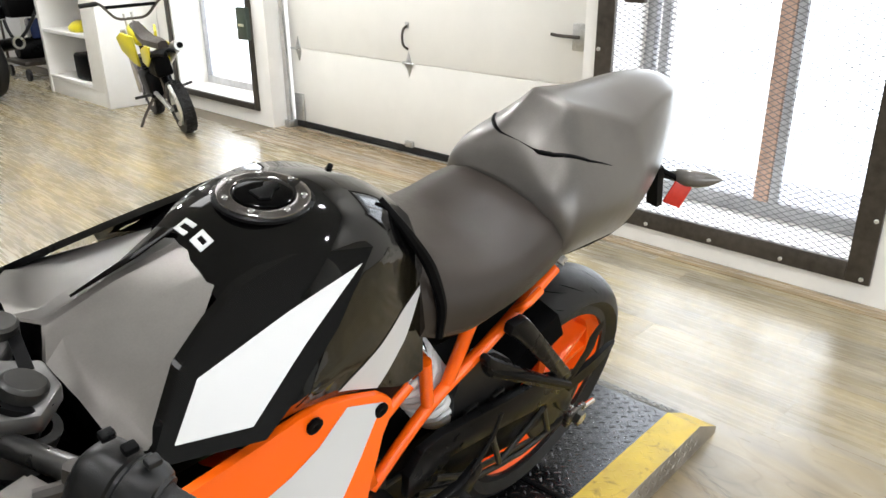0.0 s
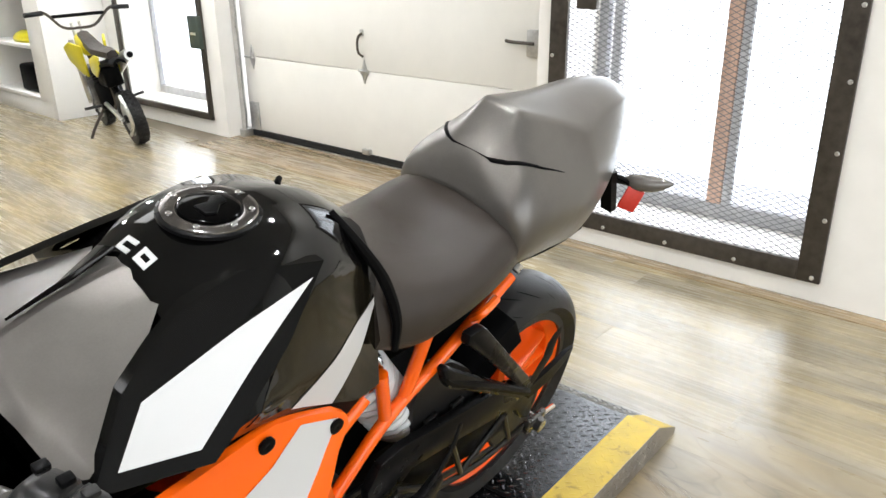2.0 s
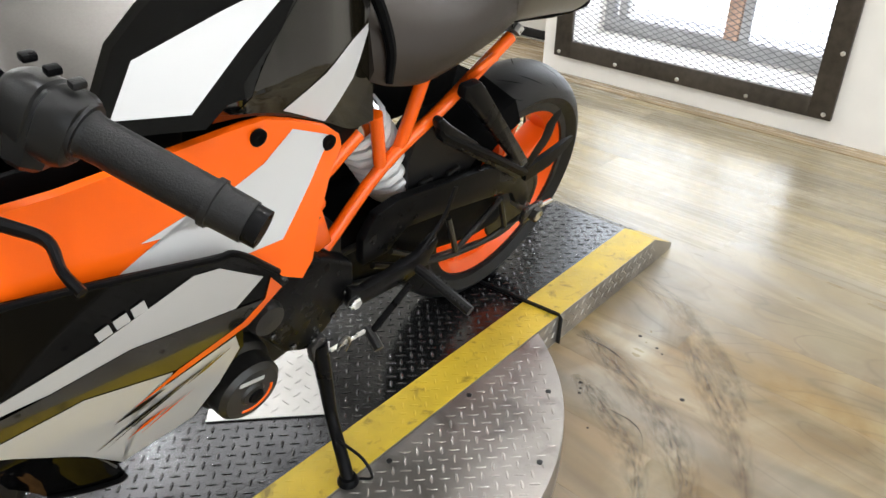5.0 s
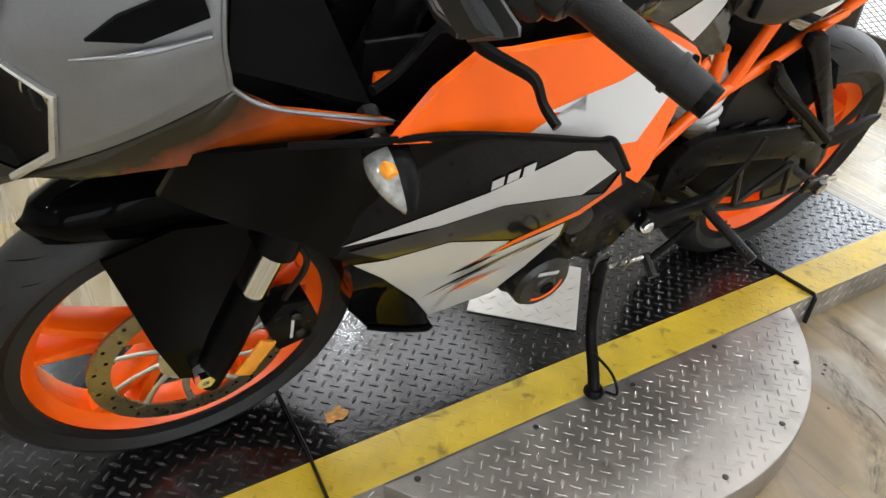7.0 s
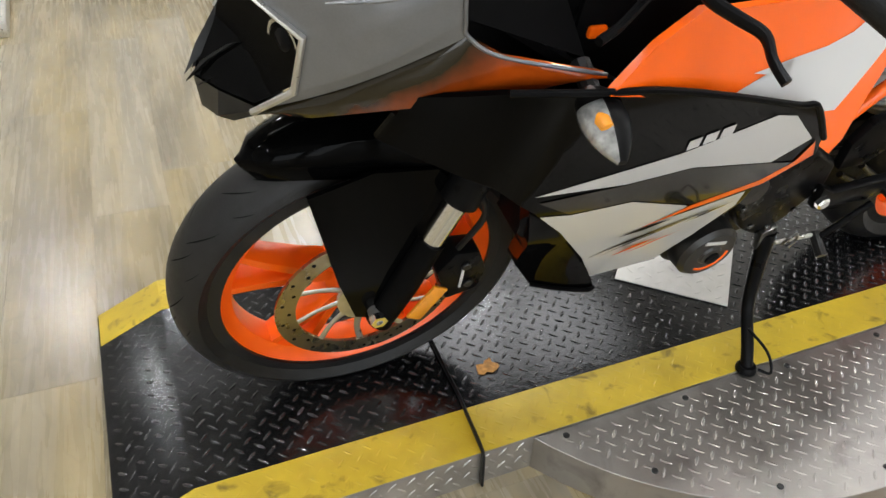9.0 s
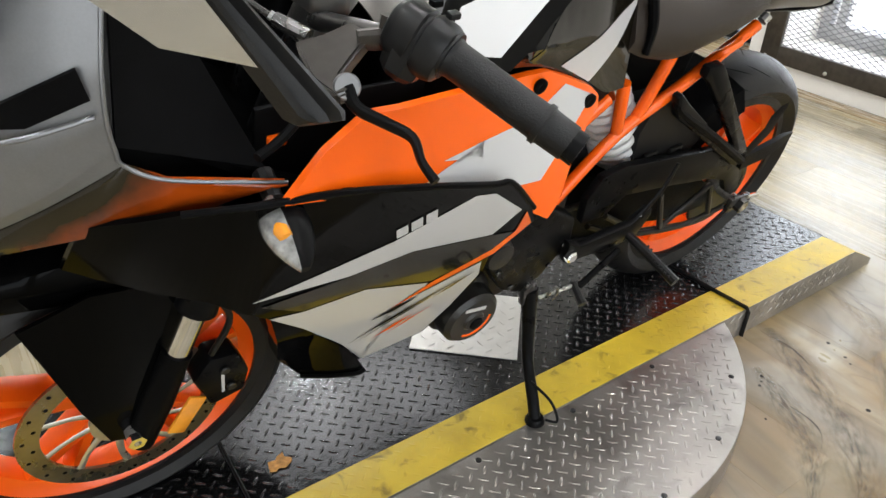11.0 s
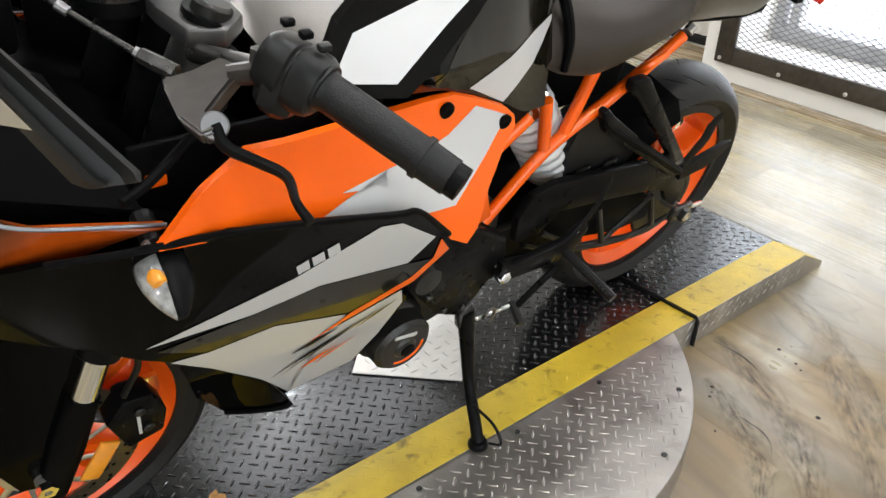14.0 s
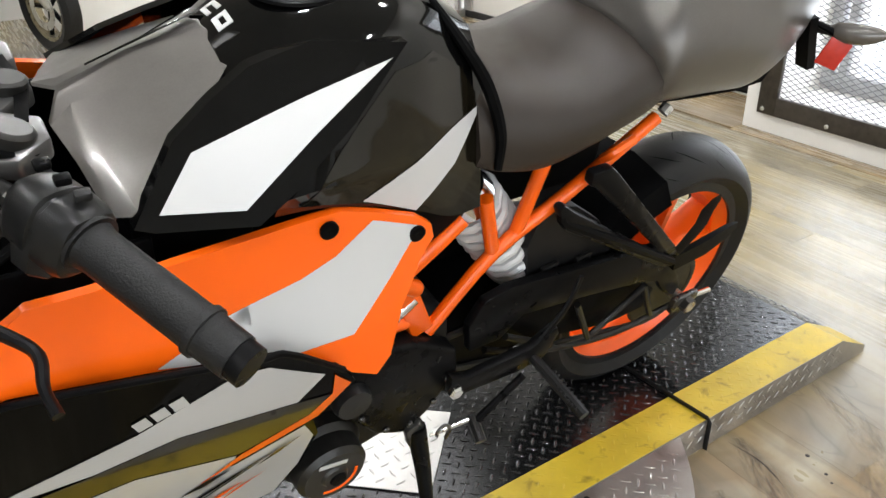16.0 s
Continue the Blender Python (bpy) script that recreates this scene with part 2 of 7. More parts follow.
DARKMETAL = mat("dark_cast_metal", (0.022, 0.022, 0.022), 0.42, 0.5, grain=0.2, scale=50, wear=0.1, bump=0.15, bump_scale=300)
CASTGREY = mat("cast_grey_metal", (0.038, 0.037, 0.035), 0.34, 0.75, grain=0.15, scale=120, wear=0.04)
CLAMPSILVER = mat("silver_cast_metal", (0.22, 0.22, 0.22), 0.34, 0.75, grain=0.08, scale=90, wear=0.04)
DARKCLAMP = mat("dark_cast_clamp", (0.14, 0.138, 0.135), 0.33, 0.75, grain=0.1, scale=90, wear=0.05)
SHELL = mat("grey_moulded_shell", (0.010, 0.0098, 0.0096), 0.38, grain=0.2, scale=60, wear=0.08, bump=0.15, bump_scale=700, spec=0.25)
PODSHELL = mat("black_moulded_pod", (0.007, 0.007, 0.007), 0.34, grain=0.2, scale=60, wear=0.06, bump=0.1, bump_scale=700, spec=0.28)
CAPRING = mat("polished_dark_ring", (0.16, 0.15, 0.145), 0.16, 0.95, grain=0.15, scale=60, wear=0.05)
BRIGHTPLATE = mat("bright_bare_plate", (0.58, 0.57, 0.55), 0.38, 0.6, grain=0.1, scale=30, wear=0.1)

SMOKE = mat("smoke_grey_plastic", (0.13, 0.12, 0.11), 0.25, 0.3, grain=0.15, scale=60, coat=0.5)
REDREF = mat("red_reflector", (0.6, 0.03, 0.02), 0.2, coat=0.8, grain=0.1, scale=100)
AMBER = mat("amber_reflector", (0.75, 0.28, 0.02), 0.2, coat=0.8, grain=0.1, scale=100)

FADE = mat("orange_with_dark_reflection", (0.36, 0.055, 0.004), 0.14, coat=0.3, grain=0.2, scale=30, spec=0.3)


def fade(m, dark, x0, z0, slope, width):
    """Colours a dark reflection into the orange nose band along a slanted, uneven edge."""
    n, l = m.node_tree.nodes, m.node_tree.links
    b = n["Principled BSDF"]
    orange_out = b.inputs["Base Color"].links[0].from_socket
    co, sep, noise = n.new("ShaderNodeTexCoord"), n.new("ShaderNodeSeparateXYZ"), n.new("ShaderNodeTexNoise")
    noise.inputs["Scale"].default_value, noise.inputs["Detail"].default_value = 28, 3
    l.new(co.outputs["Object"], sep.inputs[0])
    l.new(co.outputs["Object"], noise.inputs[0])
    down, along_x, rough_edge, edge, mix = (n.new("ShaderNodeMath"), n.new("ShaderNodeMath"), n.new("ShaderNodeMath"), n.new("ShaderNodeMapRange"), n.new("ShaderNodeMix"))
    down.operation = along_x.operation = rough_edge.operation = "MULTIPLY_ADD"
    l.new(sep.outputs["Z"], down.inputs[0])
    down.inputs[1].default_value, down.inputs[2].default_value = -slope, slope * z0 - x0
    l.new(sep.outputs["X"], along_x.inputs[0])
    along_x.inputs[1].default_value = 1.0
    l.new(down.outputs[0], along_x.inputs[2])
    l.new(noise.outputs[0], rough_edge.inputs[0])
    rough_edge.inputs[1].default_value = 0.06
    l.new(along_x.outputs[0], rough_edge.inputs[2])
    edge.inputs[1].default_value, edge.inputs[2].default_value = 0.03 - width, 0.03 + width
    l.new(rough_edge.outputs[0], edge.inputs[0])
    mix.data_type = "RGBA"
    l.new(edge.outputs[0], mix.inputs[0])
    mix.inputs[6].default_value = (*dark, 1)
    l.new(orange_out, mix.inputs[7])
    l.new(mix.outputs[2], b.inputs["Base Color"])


# The dark end is the floor's reflection, put into the band's colour.
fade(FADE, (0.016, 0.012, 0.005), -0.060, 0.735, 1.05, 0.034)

CLEAR = mat("clear_lens", (0.36, 0.36, 0.35), 0.08, 0.5, grain=0.7, scale=110, coat=1.0)


# ---- builders ----
def link_mesh(name, bm, material):
    me = bpy.data.meshes.new(name)
    bmesh.ops.recalc_face_normals(bm, faces=bm.faces[:])
    bm.to_mesh(me)
    bm.free()
    me.materials.append(material)
    return new(name, me)


def smooth(ob, angle=35):
    ob.data.polygons.foreach_set("use_smooth", [True] * len(ob.data.polygons))
    ob.data.set_sharp_from_angle(angle=radians(angle))
    return ob


def part(name, bm, material, parent, label="", angle=35):
    ob = smooth(link_mesh(name, bm, material), angle)
    ob.parent = parent
    if label:
        tagged(ob, label)
    return ob


def thing(name, label, category, m=None, group="", kind=""):
    ob = new(name)
    ob.empty_display_size = 0.1
    if m is not None:
        ob.matrix_world = m
    return tagged(ob, label, category, group, kind)


def solid(name, bm, material, label, category, kind="", angle=35):
    return tagged(smooth(link_mesh(name, bm, material), angle), label, category, "", kind)


def box(x0, x1, y0, y1, z0, z1, bevel=0.0, seg=2, bm=None):
    mine = bmesh.new()
    bmesh.ops.create_cube(mine, size=1)
    for v in mine.verts:
        v.co = Vector(((x0 + x1) / 2 + v.co.x * (x1 - x0), (y0 + y1) / 2 + v.co.y * (y1 - y0), (z0 + z1) / 2 + v.co.z * (z1 - z0)))
    if bevel:
        bmesh.ops.bevel(mine, geom=mine.edges[:], offset=bevel, segments=seg, profile=0.5, affect="EDGES")
    return join(bm, mine)


def join(bm, mine):
    if bm is None:
        return mine
    me = bpy.data.meshes.new("tmp")
    mine.to_mesh(me)
    mine.free()
    bm.from_mesh(me)
    bpy.data.meshes.remove(me)
    return bm


def moved(bm, m):
    bmesh.ops.transform(bm, matrix=m, verts=bm.verts[:])
    return bm


def prism(outline, a, b, axis="y", bevel=0.0, seg=2, bm=None):
    """An outline in the two other axes, pushed from a to b along the axis."""
    mine = bmesh.new()
    place = {"y": lambda u, v, w: (u, w, v), "z": lambda u, v, w: (u, v, w), "x": lambda u, v, w: (w, u, v)}[axis]
    low = [mine.verts.new(place(u, v, a)) for u, v in outline]
    high = [mine.verts.new(place(u, v, b)) for u, v in outline]
    mine.faces.new(low)
    mine.faces.new(high[::-1])
    k = len(outline)
    for i in range(k):
        mine.faces.new((low[i], low[(i + 1) % k], high[(i + 1) % k], high[i]))
    bmesh.ops.recalc_face_normals(mine, faces=mine.faces[:])
    if bevel:
        bmesh.ops.bevel(mine, geom=mine.edges[:], offset=bevel, segments=seg, profile=0.5, affect="EDGES", clamp_overlap=True)
    return join(bm, mine)


def curve_through(points, steps=6, closed=False):
    """Catmull-Rom through 3D points."""
    p = [Vector(q) for q in points]
    k = len(p)
    out = []
    for i in range(k if closed else k - 1):
        a, b, c, d = (p[(i - 1) % k] if closed or i else p[0] * 2 - p[1], p[i], p[(i + 1) % k], p[(i + 2) % k] if closed or i + 2 < k else p[-1] * 2 - p[-2])
        for s in range(steps):
            t = s / steps
            out.append(0.5 * ((2 * b) + (c - a) * t + (2 * a - 5 * b + 4 * c - d) * t * t + (3 * b - a - 3 * c + d) * t ** 3))
    if not closed:
        out.append(p[-1])
    return out


def tube(points, radius, sides=12, steps=6, closed=False, bm=None, bend=True, flat=1.0):
    """A round bar along a path; radius one number or one for each point."""
    path = curve_through(points, steps, closed) if bend else [Vector(q) for q in points]
    if isinstance(radius, (int, float)):
        radii = [radius] * len(path)
    else:
        radii = [float(np.interp(i / (len(path) - 1) * (len(radius) - 1), range(len(radius)), radius)) for i in range(len(path))]
    mine = bmesh.new()
    rings, side = [], None
    for i, q in enumerate(path):
        nxt, prv = (path[(i + 1) % len(path)], path[i - 1]) if closed else (path[min(i + 1, len(path) - 1)], path[max(i - 1, 0)])
        d = (nxt - prv).normalized()
        ref = side if side is not None else (Vector((0, 0, 1)) if abs(d.z) < 0.9 else Vector((1, 0, 0)))
        side = (ref - d * ref.dot(d)).normalized()
        up = d.cross(side)
        rings.append([mine.verts.new(q + radii[i] * (math.cos(a) * side + flat * math.sin(a) * up)) for a in (2 * math.pi * j / sides for j in range(sides))])
    pairs = list(zip(rings, rings[1:])) + ([(rings[-1], rings[0])] if closed else [])
    for r0, r1 in pairs:
        for j in range(sides):
            mine.faces.new((r0[j], r0[(j + 1) % sides], r1[(j + 1) % sides], r1[j]))
    if not closed:
        mine.faces.new(rings[0][::-1])
        mine.faces.new(rings[-1])
    return join(bm, mine)


def loft(rings, caps=True, closed_ring=True, bm=None):
    """A skin over rings of points of equal count."""
    mine = bmesh.new()
    rows = [[mine.verts.new(p) for p in ring] for ring in rings]
    k = len(rows[0])
    for a, b in zip(rows, rows[1:]):
        for j in range(k if closed_ring else k - 1):
            mine.faces.new((a[j], a[(j + 1) % k], b[(j + 1) % k], b[j]))
    if caps and closed_ring:
        mine.faces.new(rows[0][::-1])
        mine.faces.new(rows[-1])
    return join(bm, mine)


def spin(profile, segments=48, axis="y", bm=None, closed=True):
    """A profile of (radius, along) turned round the axis through the origin."""
    mine = bmesh.new()
    rings = []
    for j in range(segments):
        a = 2 * math.pi * j / segments
        c, s = math.cos(a), math.sin(a)
        put = {"y": lambda r, h: (r * c, h, r * s), "z": lambda r, h: (r * c, r * s, h), "x": lambda r, h: (h, r * c, r * s)}[axis]
        rings.append([mine.verts.new(put(r, h)) for r, h in profile])
    k = len(profile)
    for i in range(segments):
        a, b = rings[i], rings[(i + 1) % segments]
        for j in range(k if closed else k - 1):
            mine.faces.new((a[j], a[(j + 1) % k], b[(j + 1) % k], b[j]))
    if not closed:
        for row in (0, k - 1):
            if profile[row][0] > 1e-4:
                mine.faces.new([rings[i][row] for i in range(segments)])
    bmesh.ops.remove_doubles(mine, verts=mine.verts[:], dist=1e-5)
    return join(bm, mine)


def bolt(bm, at, r, h, axis="y", sides=10):
    mine = spin([(0.0001, 0), (r, 0), (r, h * 0.7), (r * 0.75, h), (0.0001, h)], sides, axis, closed=False)
    return join(bm, moved(mine, Matrix.Translation(at)))
# ---- the room ----
def wall_with_hole(name, x0, x1, y0, y1, z1, hole, label):
    """A wall across x0..x1 with one opening (y, y, z, z) right through it."""
    bm = bmesh.new()
    a, b, c, d = hole
    for q in ((y0, a, 0, z1), (b, y1, 0, z1), (a, b, 0, c), (a, b, d, z1)):
        if q[1] - q[0] > 0.001 and q[3] - q[2] > 0.001:
            box(x0, x1, q[0], q[1], q[2], q[3], bm=bm)
    bmesh.ops.remove_doubles(bm, verts=bm.verts[:], dist=1e-5)
    return solid(name, bm, WALL, label, "wall", "structure", 20)


floor = solid("floor", box(-6, 3.6, -5, 9.6, -0.12, -0.006), SUBFLOOR, "wood-look vinyl plank floor of the showroom", "floor", "structure")
wall_with_hole("wall_window", WALL_X, WALL_X + 0.3, -5, 1.345, CEIL, (0.04, 1.18, 0.17, 2.15), "white painted wall with a large meshed window")
wall_with_hole("wall_left", 3.25, 3.55, 4.33, 9.6, CEIL, (4.56, 5.75, 0.17, 2.15), "white painted wall beside the garage door")
solid("wall_over_door", box(3.36, 3.6, 1.345, 4.33, 2.45, CEIL), WALL, "white painted wall over the garage door", "wall", "structure")
solid("wall_reveal", box(3.30, 3.62, 1.2, 1.345, 0, CEIL), WALL, "white painted reveal beside the garage door", "wall", "structure")
solid("wall_stub", box(0.72, 1.40, 5.18, 6.6, 0, CEIL), WALL, "white painted wall end", "wall", "structure")
# Added white wall out of view, a bright surface for the deck to mirror.
solid("wall_reflector", box(-6, 1.40, 6.6, 6.74, 0, CEIL), WALL, "white wall out of view, added for the deck to reflect", "wall", "structure")
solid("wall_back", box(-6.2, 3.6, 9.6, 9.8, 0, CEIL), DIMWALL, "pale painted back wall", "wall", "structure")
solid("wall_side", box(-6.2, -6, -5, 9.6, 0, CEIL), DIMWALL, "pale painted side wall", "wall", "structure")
# Unseen front wall; its openings hold added lamps that brighten the lower fairing.
front_wall = bmesh.new()
OPENINGS = [(-5.2, -2.9), (-2.5, -0.2), (0.2, 2.5)]
edges = [-6.2] + [v for p in OPENINGS for v in p] + [3.4]
for a, b in zip(edges[::2], edges[1::2]):
    box(a, b, -5.2, -5, 0, CEIL, bm=front_wall)
for a, b in OPENINGS:
    box(a, b, -5.2, -5, 0, 0.1, bm=front_wall)
    box(a, b, -5.2, -5, 2.9, CEIL, bm=front_wall)
    day = new("front_fill_light", bpy.data.lights.new("front_fill_light", "AREA"))
    day.data.shape, day.data.size, day.data.size_y, day.data.energy, day.data.color = "RECTANGLE", b - a - 0.06, 2.7, 66, (0.95, 0.975, 1.0)
    day.matrix_world = pose((a + b) / 2, -5.1, 1.5, 90, 0, 0)
bmesh.ops.remove_doubles(front_wall, verts=front_wall.verts[:], dist=1e-5)
solid("wall_front", front_wall, DIMWALL, "pale front wall out of view with openings for added fill light", "wall", "structure", 20)
solid("ceiling", box(-6.2, 3.65, -5.2, 9.8, CEIL, CEIL + 0.1), CEILPAINT, "plain pale painted ceiling", "ceiling", "structure")
solid("threshold", box(WALL_X - 0.07, DOOR_X + 0.04, 1.345, 4.33, -0.006, 0.004, 0.001), PLY, "tan plywood threshold before the garage door", "threshold", "structure")
solid("floor_border", box(WALL_X - 0.09, WALL_X - 0.001, -5, 1.345, -0.006, 0.003, 0.001), PLY, "tan wooden strip along the wall", "floor trim", "structure")

# daylight outside
OUT = emitter("bright_snowy_distance", (0.93, 0.96, 1.0), 2.2)
solid("backdrop", box(5.0, 5.05, -9, 14, -1, 5), OUT, "overcast white distance outside the windows", "backdrop", "structure")
solid("ground", box(3.62, 60, -30, 30, -0.35, -0.15), mat("snowy_ground", (0.75, 0.78, 0.82), 0.9, grain=0.1, scale=3), "pale snowy ground outside", "ground", "structure")
# ---- turntable platform ----
PX0, PX1, PY1 = -0.62, 1.830, 0.652
BEND0, BEND1 = -0.49, 1.712
CX, CY, DISC = 0.595, 0.320, 0.622


def lug(length=0.0225, width=0.0062, height=0.0014):
    """One raised lens-shaped lug of tread plate."""
    bm = bmesh.new()
    k = 4
    ring = [(length / 2 * math.cos(math.pi * i / k), width / 2 * math.sin(math.pi * i / k) * (1 if i % k else 0)) for i in range(2 * k)]
    low = [bm.verts.new((x, y, 0)) for x, y in ring]
    high = [bm.verts.new((x * 0.72, y * 0.5, height)) for x, y in ring]
    bm.faces.new(high)
    for i in range(2 * k):
        bm.faces.new((low[i], low[(i + 1) % (2 * k)], high[(i + 1) % (2 * k)], high[i]))
    return bm


def lugs(name, material, parent, inside, x0, x1, y0, y1, pitch=0.026, to=None, turn=0.0, label=""):
    """Many lugs in crossed pairs where inside(x, y) holds; to(x, y) gives the place's matrix."""
    base = lug()
    vs = [v.co.copy() for v in base.verts]
    base.verts.index_update()
    fs = [[v.index for v in f.verts] for f in base.faces]
    base.free()
    verts, faces = [], []
    h = pitch / math.sqrt(2)
    for j in range(int((y1 - y0) / h) + 1):
        for i in range(int((x1 - x0) / (2 * h)) + 1):
            x, y = x0 + (2 * i + j % 2 + 0.5) * h, y0 + (j + 0.5) * h
            if x > x1 or y > y1:
                continue
            if not inside(x, y):
                continue
            a = radians(45 if j % 2 else -45) + turn
            c, s = math.cos(a), math.sin(a)
            k = len(verts)
            for v in vs:
                p = Vector((x + c * v.x - s * v.y, y + s * v.x + c * v.y, v.z))
                verts.append(to(p) if to else p)
            faces += [[k + q for q in f] for f in fs]
    me = bpy.data.meshes.new(name)
    me.from_pydata(verts, [], faces)
    me.materials.append(material)
    ob = smooth(new(name, me), 60)
    ob.parent = parent
    return tagged(ob, label, kind="stuff")


def plate_z(x):
    if x < BEND0:
        return PLATE - (BEND0 - x) / (BEND0 - PX0) * (PLATE - 0.018)
    if x > BEND1:
        return PLATE - (x - BEND1) / (PX1 - BEND1) * (PLATE - 0.020)
    return PLATE


TURN = Matrix.Translation((1.2, 0.003, 0)) @ pose(0, 0, 0, 0, 0, 1.2) @ Matrix.Translation((-1.2, 0, 0))
turntable = thing("display_turntable", "black tread-plate motorcycle turntable with yellow edges and a bare metal disc", "turntable", TURN)
prof = [(PX0, 0.0), (PX0, 0.018), (BEND0, PLATE), (BEND1, PLATE), (PX1, 0.020), (PX1, 0.0)]
part("deck", prism(prof, 0.002, PY1 - 0.002, "y", 0.0015, 1), BLACKPLATE, turntable, "black painted tread plate deck", 20)
SIDE = mat("side_tread_plate", (0.40, 0.38, 0.35), 0.4, 0.8, grain=0.35, scale=14, wear=0.15, bump=0.2)
for y0, y1 in ((-0.001, 0.002), (PY1 - 0.002, PY1 + 0.001)):
    part("side_plate", prism(prof, y0, y1, "y"), SIDE, turntable, "bare metal tread plate side", 20)


def strip(y0, y1, lift):
    """A band over the deck that follows its bends."""
    xs = [PX0 + 0.003, BEND0, BEND1, PX1 - 0.003]
    bm = bmesh.new()
    top = [[bm.verts.new((x, y, plate_z(x) + lift)) for x in xs] for y in (y0, y1)]
    bot = [[bm.verts.new((x, y, plate_z(x) - 0.001)) for x in xs] for y in (y0, y1)]
    for k in range(3):
        bm.faces.new((top[0][k], top[0][k + 1], top[1][k + 1], top[1][k]))
        bm.faces.new((top[0][k], bot[0][k], bot[0][k + 1], top[0][k + 1]))
        bm.faces.new((top[1][k], top[1][k + 1], bot[1][k + 1], bot[1][k]))
    for k in (0, 3):
        bm.faces.new((top[0][k], top[1][k], bot[1][k], bot[0][k]))
    return bm


for y0, y1 in ((0.0, 0.098), (PY1 - 0.098, PY1)):
    part("safety_stripe", strip(y0, y1, 0.0007), YELLOW, turntable, "worn yellow safety tape", 20)


def disc_half(sign):
    """The part of the round base that stands out beyond one side of the deck."""
    edge = CY - 0.0 if sign < 0 else PY1 - CY
    a0 = math.acos(edge / DISC)
    mid = -math.pi / 2 if sign < 0 else math.pi / 2
    return [(CX + DISC * math.cos(mid - a0 + 2 * a0 * i / 40), CY + DISC * math.sin(mid - a0 + 2 * a0 * i / 40)) for i in range(41)]


for sign in (-1, 1):
    shape = disc_half(sign)
    y = -0.0015 if sign < 0 else PY1 + 0.0015
    shape = [(u, min(v, y) if sign < 0 else max(v, y)) for u, v in shape]
    part("round_base", prism(shape, 0.0, PLATE - 0.002, "z", 0.0012, 1), BAREPLATE, turntable, "bare metal tread plate disc", 20)
lugs("tread", LUGTOP, turntable, lambda x, y: BEND0 + 0.01 < x < BEND1 - 0.01, PX0, PX1, 0.104, PY1 - 0.104, pitch=0.0235, to=lambda p: p + Vector((0, 0, PLATE)), label="raised black tread lugs")
for x0, x1 in ((PX0 + 0.012, BEND0 - 0.005), (BEND1 + 0.008, PX1 - 0.008)):
    lugs("tread", LUGTOP, turntable, lambda x, y: x0 < x < x1, x0, x1, 0.104, PY1 - 0.104, pitch=0.0235, to=lambda p: Vector((p.x, p.y, plate_z(p.x) + p.z)), label="raised black tread lugs")
for y0 in (0.0, PY1 - 0.098):
    lugs("tread", YELLOW, turntable, lambda x, y: BEND0 + 0.01 < x < BEND1 - 0.01, PX0, PX1, y0 + 0.004, y0 + 0.094, pitch=0.0235, to=lambda p: Vector((p.x, p.y, PLATE + 0.0005 + (p.z) * 0.5)), label="tape-covered tread lugs")
lugs("tread", BAREPLATE, turntable, lambda x, y: (x - CX) ** 2 + (y - CY) ** 2 < (DISC - 0.016) ** 2 and y < -0.016, CX - DISC, CX + DISC, CY - DISC, 0, pitch=0.0235, to=lambda p: p + Vector((0, 0, PLATE - 0.002)), label="raised bare metal tread lugs")
lugs("tread", SIDE, turntable, lambda x, y: PX0 + 0.15 < x < PX1 - 0.11 and y < PLATE - 0.012, PX0, PX1, 0.006, PLATE, pitch=0.0235, to=lambda p: Vector((p.x, -0.001 - p.z, p.y)), label="raised bare metal tread lugs")
for i in range(9):
    a = math.pi * (1.06 + 0.11 * i)
    x, y = CX + (DISC - 0.03) * math.cos(a), CY + (DISC - 0.03) * math.sin(a)
    if y < -0.02:
        part("screw", bolt(None, (x, y, PLATE - 0.002), 0.006, 0.0025, "z"), DARKMETAL, turntable, "dark screw head")
for x, y in ((0.117, -0.018), (0.368, -0.02), (0.609, -0.022), (0.852, -0.018)):
    part("screw", bolt(None, (x, y, PLATE - 0.002), 0.006, 0.0025, "z"), DARKMETAL, turntable, "dark screw head")


def thicken_z(bm, depth):
    """Gives a flat sheet its thickness, downwards."""
    old = bm.faces[:]
    side = [e for e in bm.edges if len(e.link_faces) == 1]
    pairs = {v: bm.verts.new(v.co - Vector((0, 0, depth))) for v in bm.verts[:]}
    for f in old:
        bm.faces.new([pairs[v] for v in reversed(f.verts)])
    for e in side:
        a, b = e.verts
        bm.faces.new((a, b, pairs[b], pairs[a]))
    return bm


# dried orange-brown leaf on the deck
leaf = bmesh.new()
random.seed(4)
outline = [leaf.verts.new((0.030 * math.cos(2 * math.pi * k / 15) * (0.45 + 0.55 * random.random()), 0.022 * math.sin(2 * math.pi * k / 15) * (0.45 + 0.55 * random.random()), 0.002 * random.random())) for k in range(15)]
centre = leaf.verts.new((0, 0, 0.004))
for k in range(15):
    leaf.faces.new((outline[k], outline[(k + 1) % 15], centre))
moved(thicken_z(leaf, 0.0008), pose(0.055, 0.155, PLATE + 0.002, 0, 0, 20))
solid("dry_leaf", leaf, mat("dry_leaf", (0.42, 0.20, 0.05), 0.7, grain=0.5, scale=120), "torn orange-brown dry leaf on the deck", "leaf")
# ---- the motorcycle ----
# Local axes: x back from the front axle, y to the machine's right, z up from the tyres; it leans on its stand.
BIKE = pose(-0.182, 0.271, PLATE, 0, 0, 1.28) @ pose(0, 0, 0, 14.6, 0, 0)
bike = thing("motorcycle", "orange, white and black sport motorcycle leaning on its side stand", "motorcycle", BIKE)


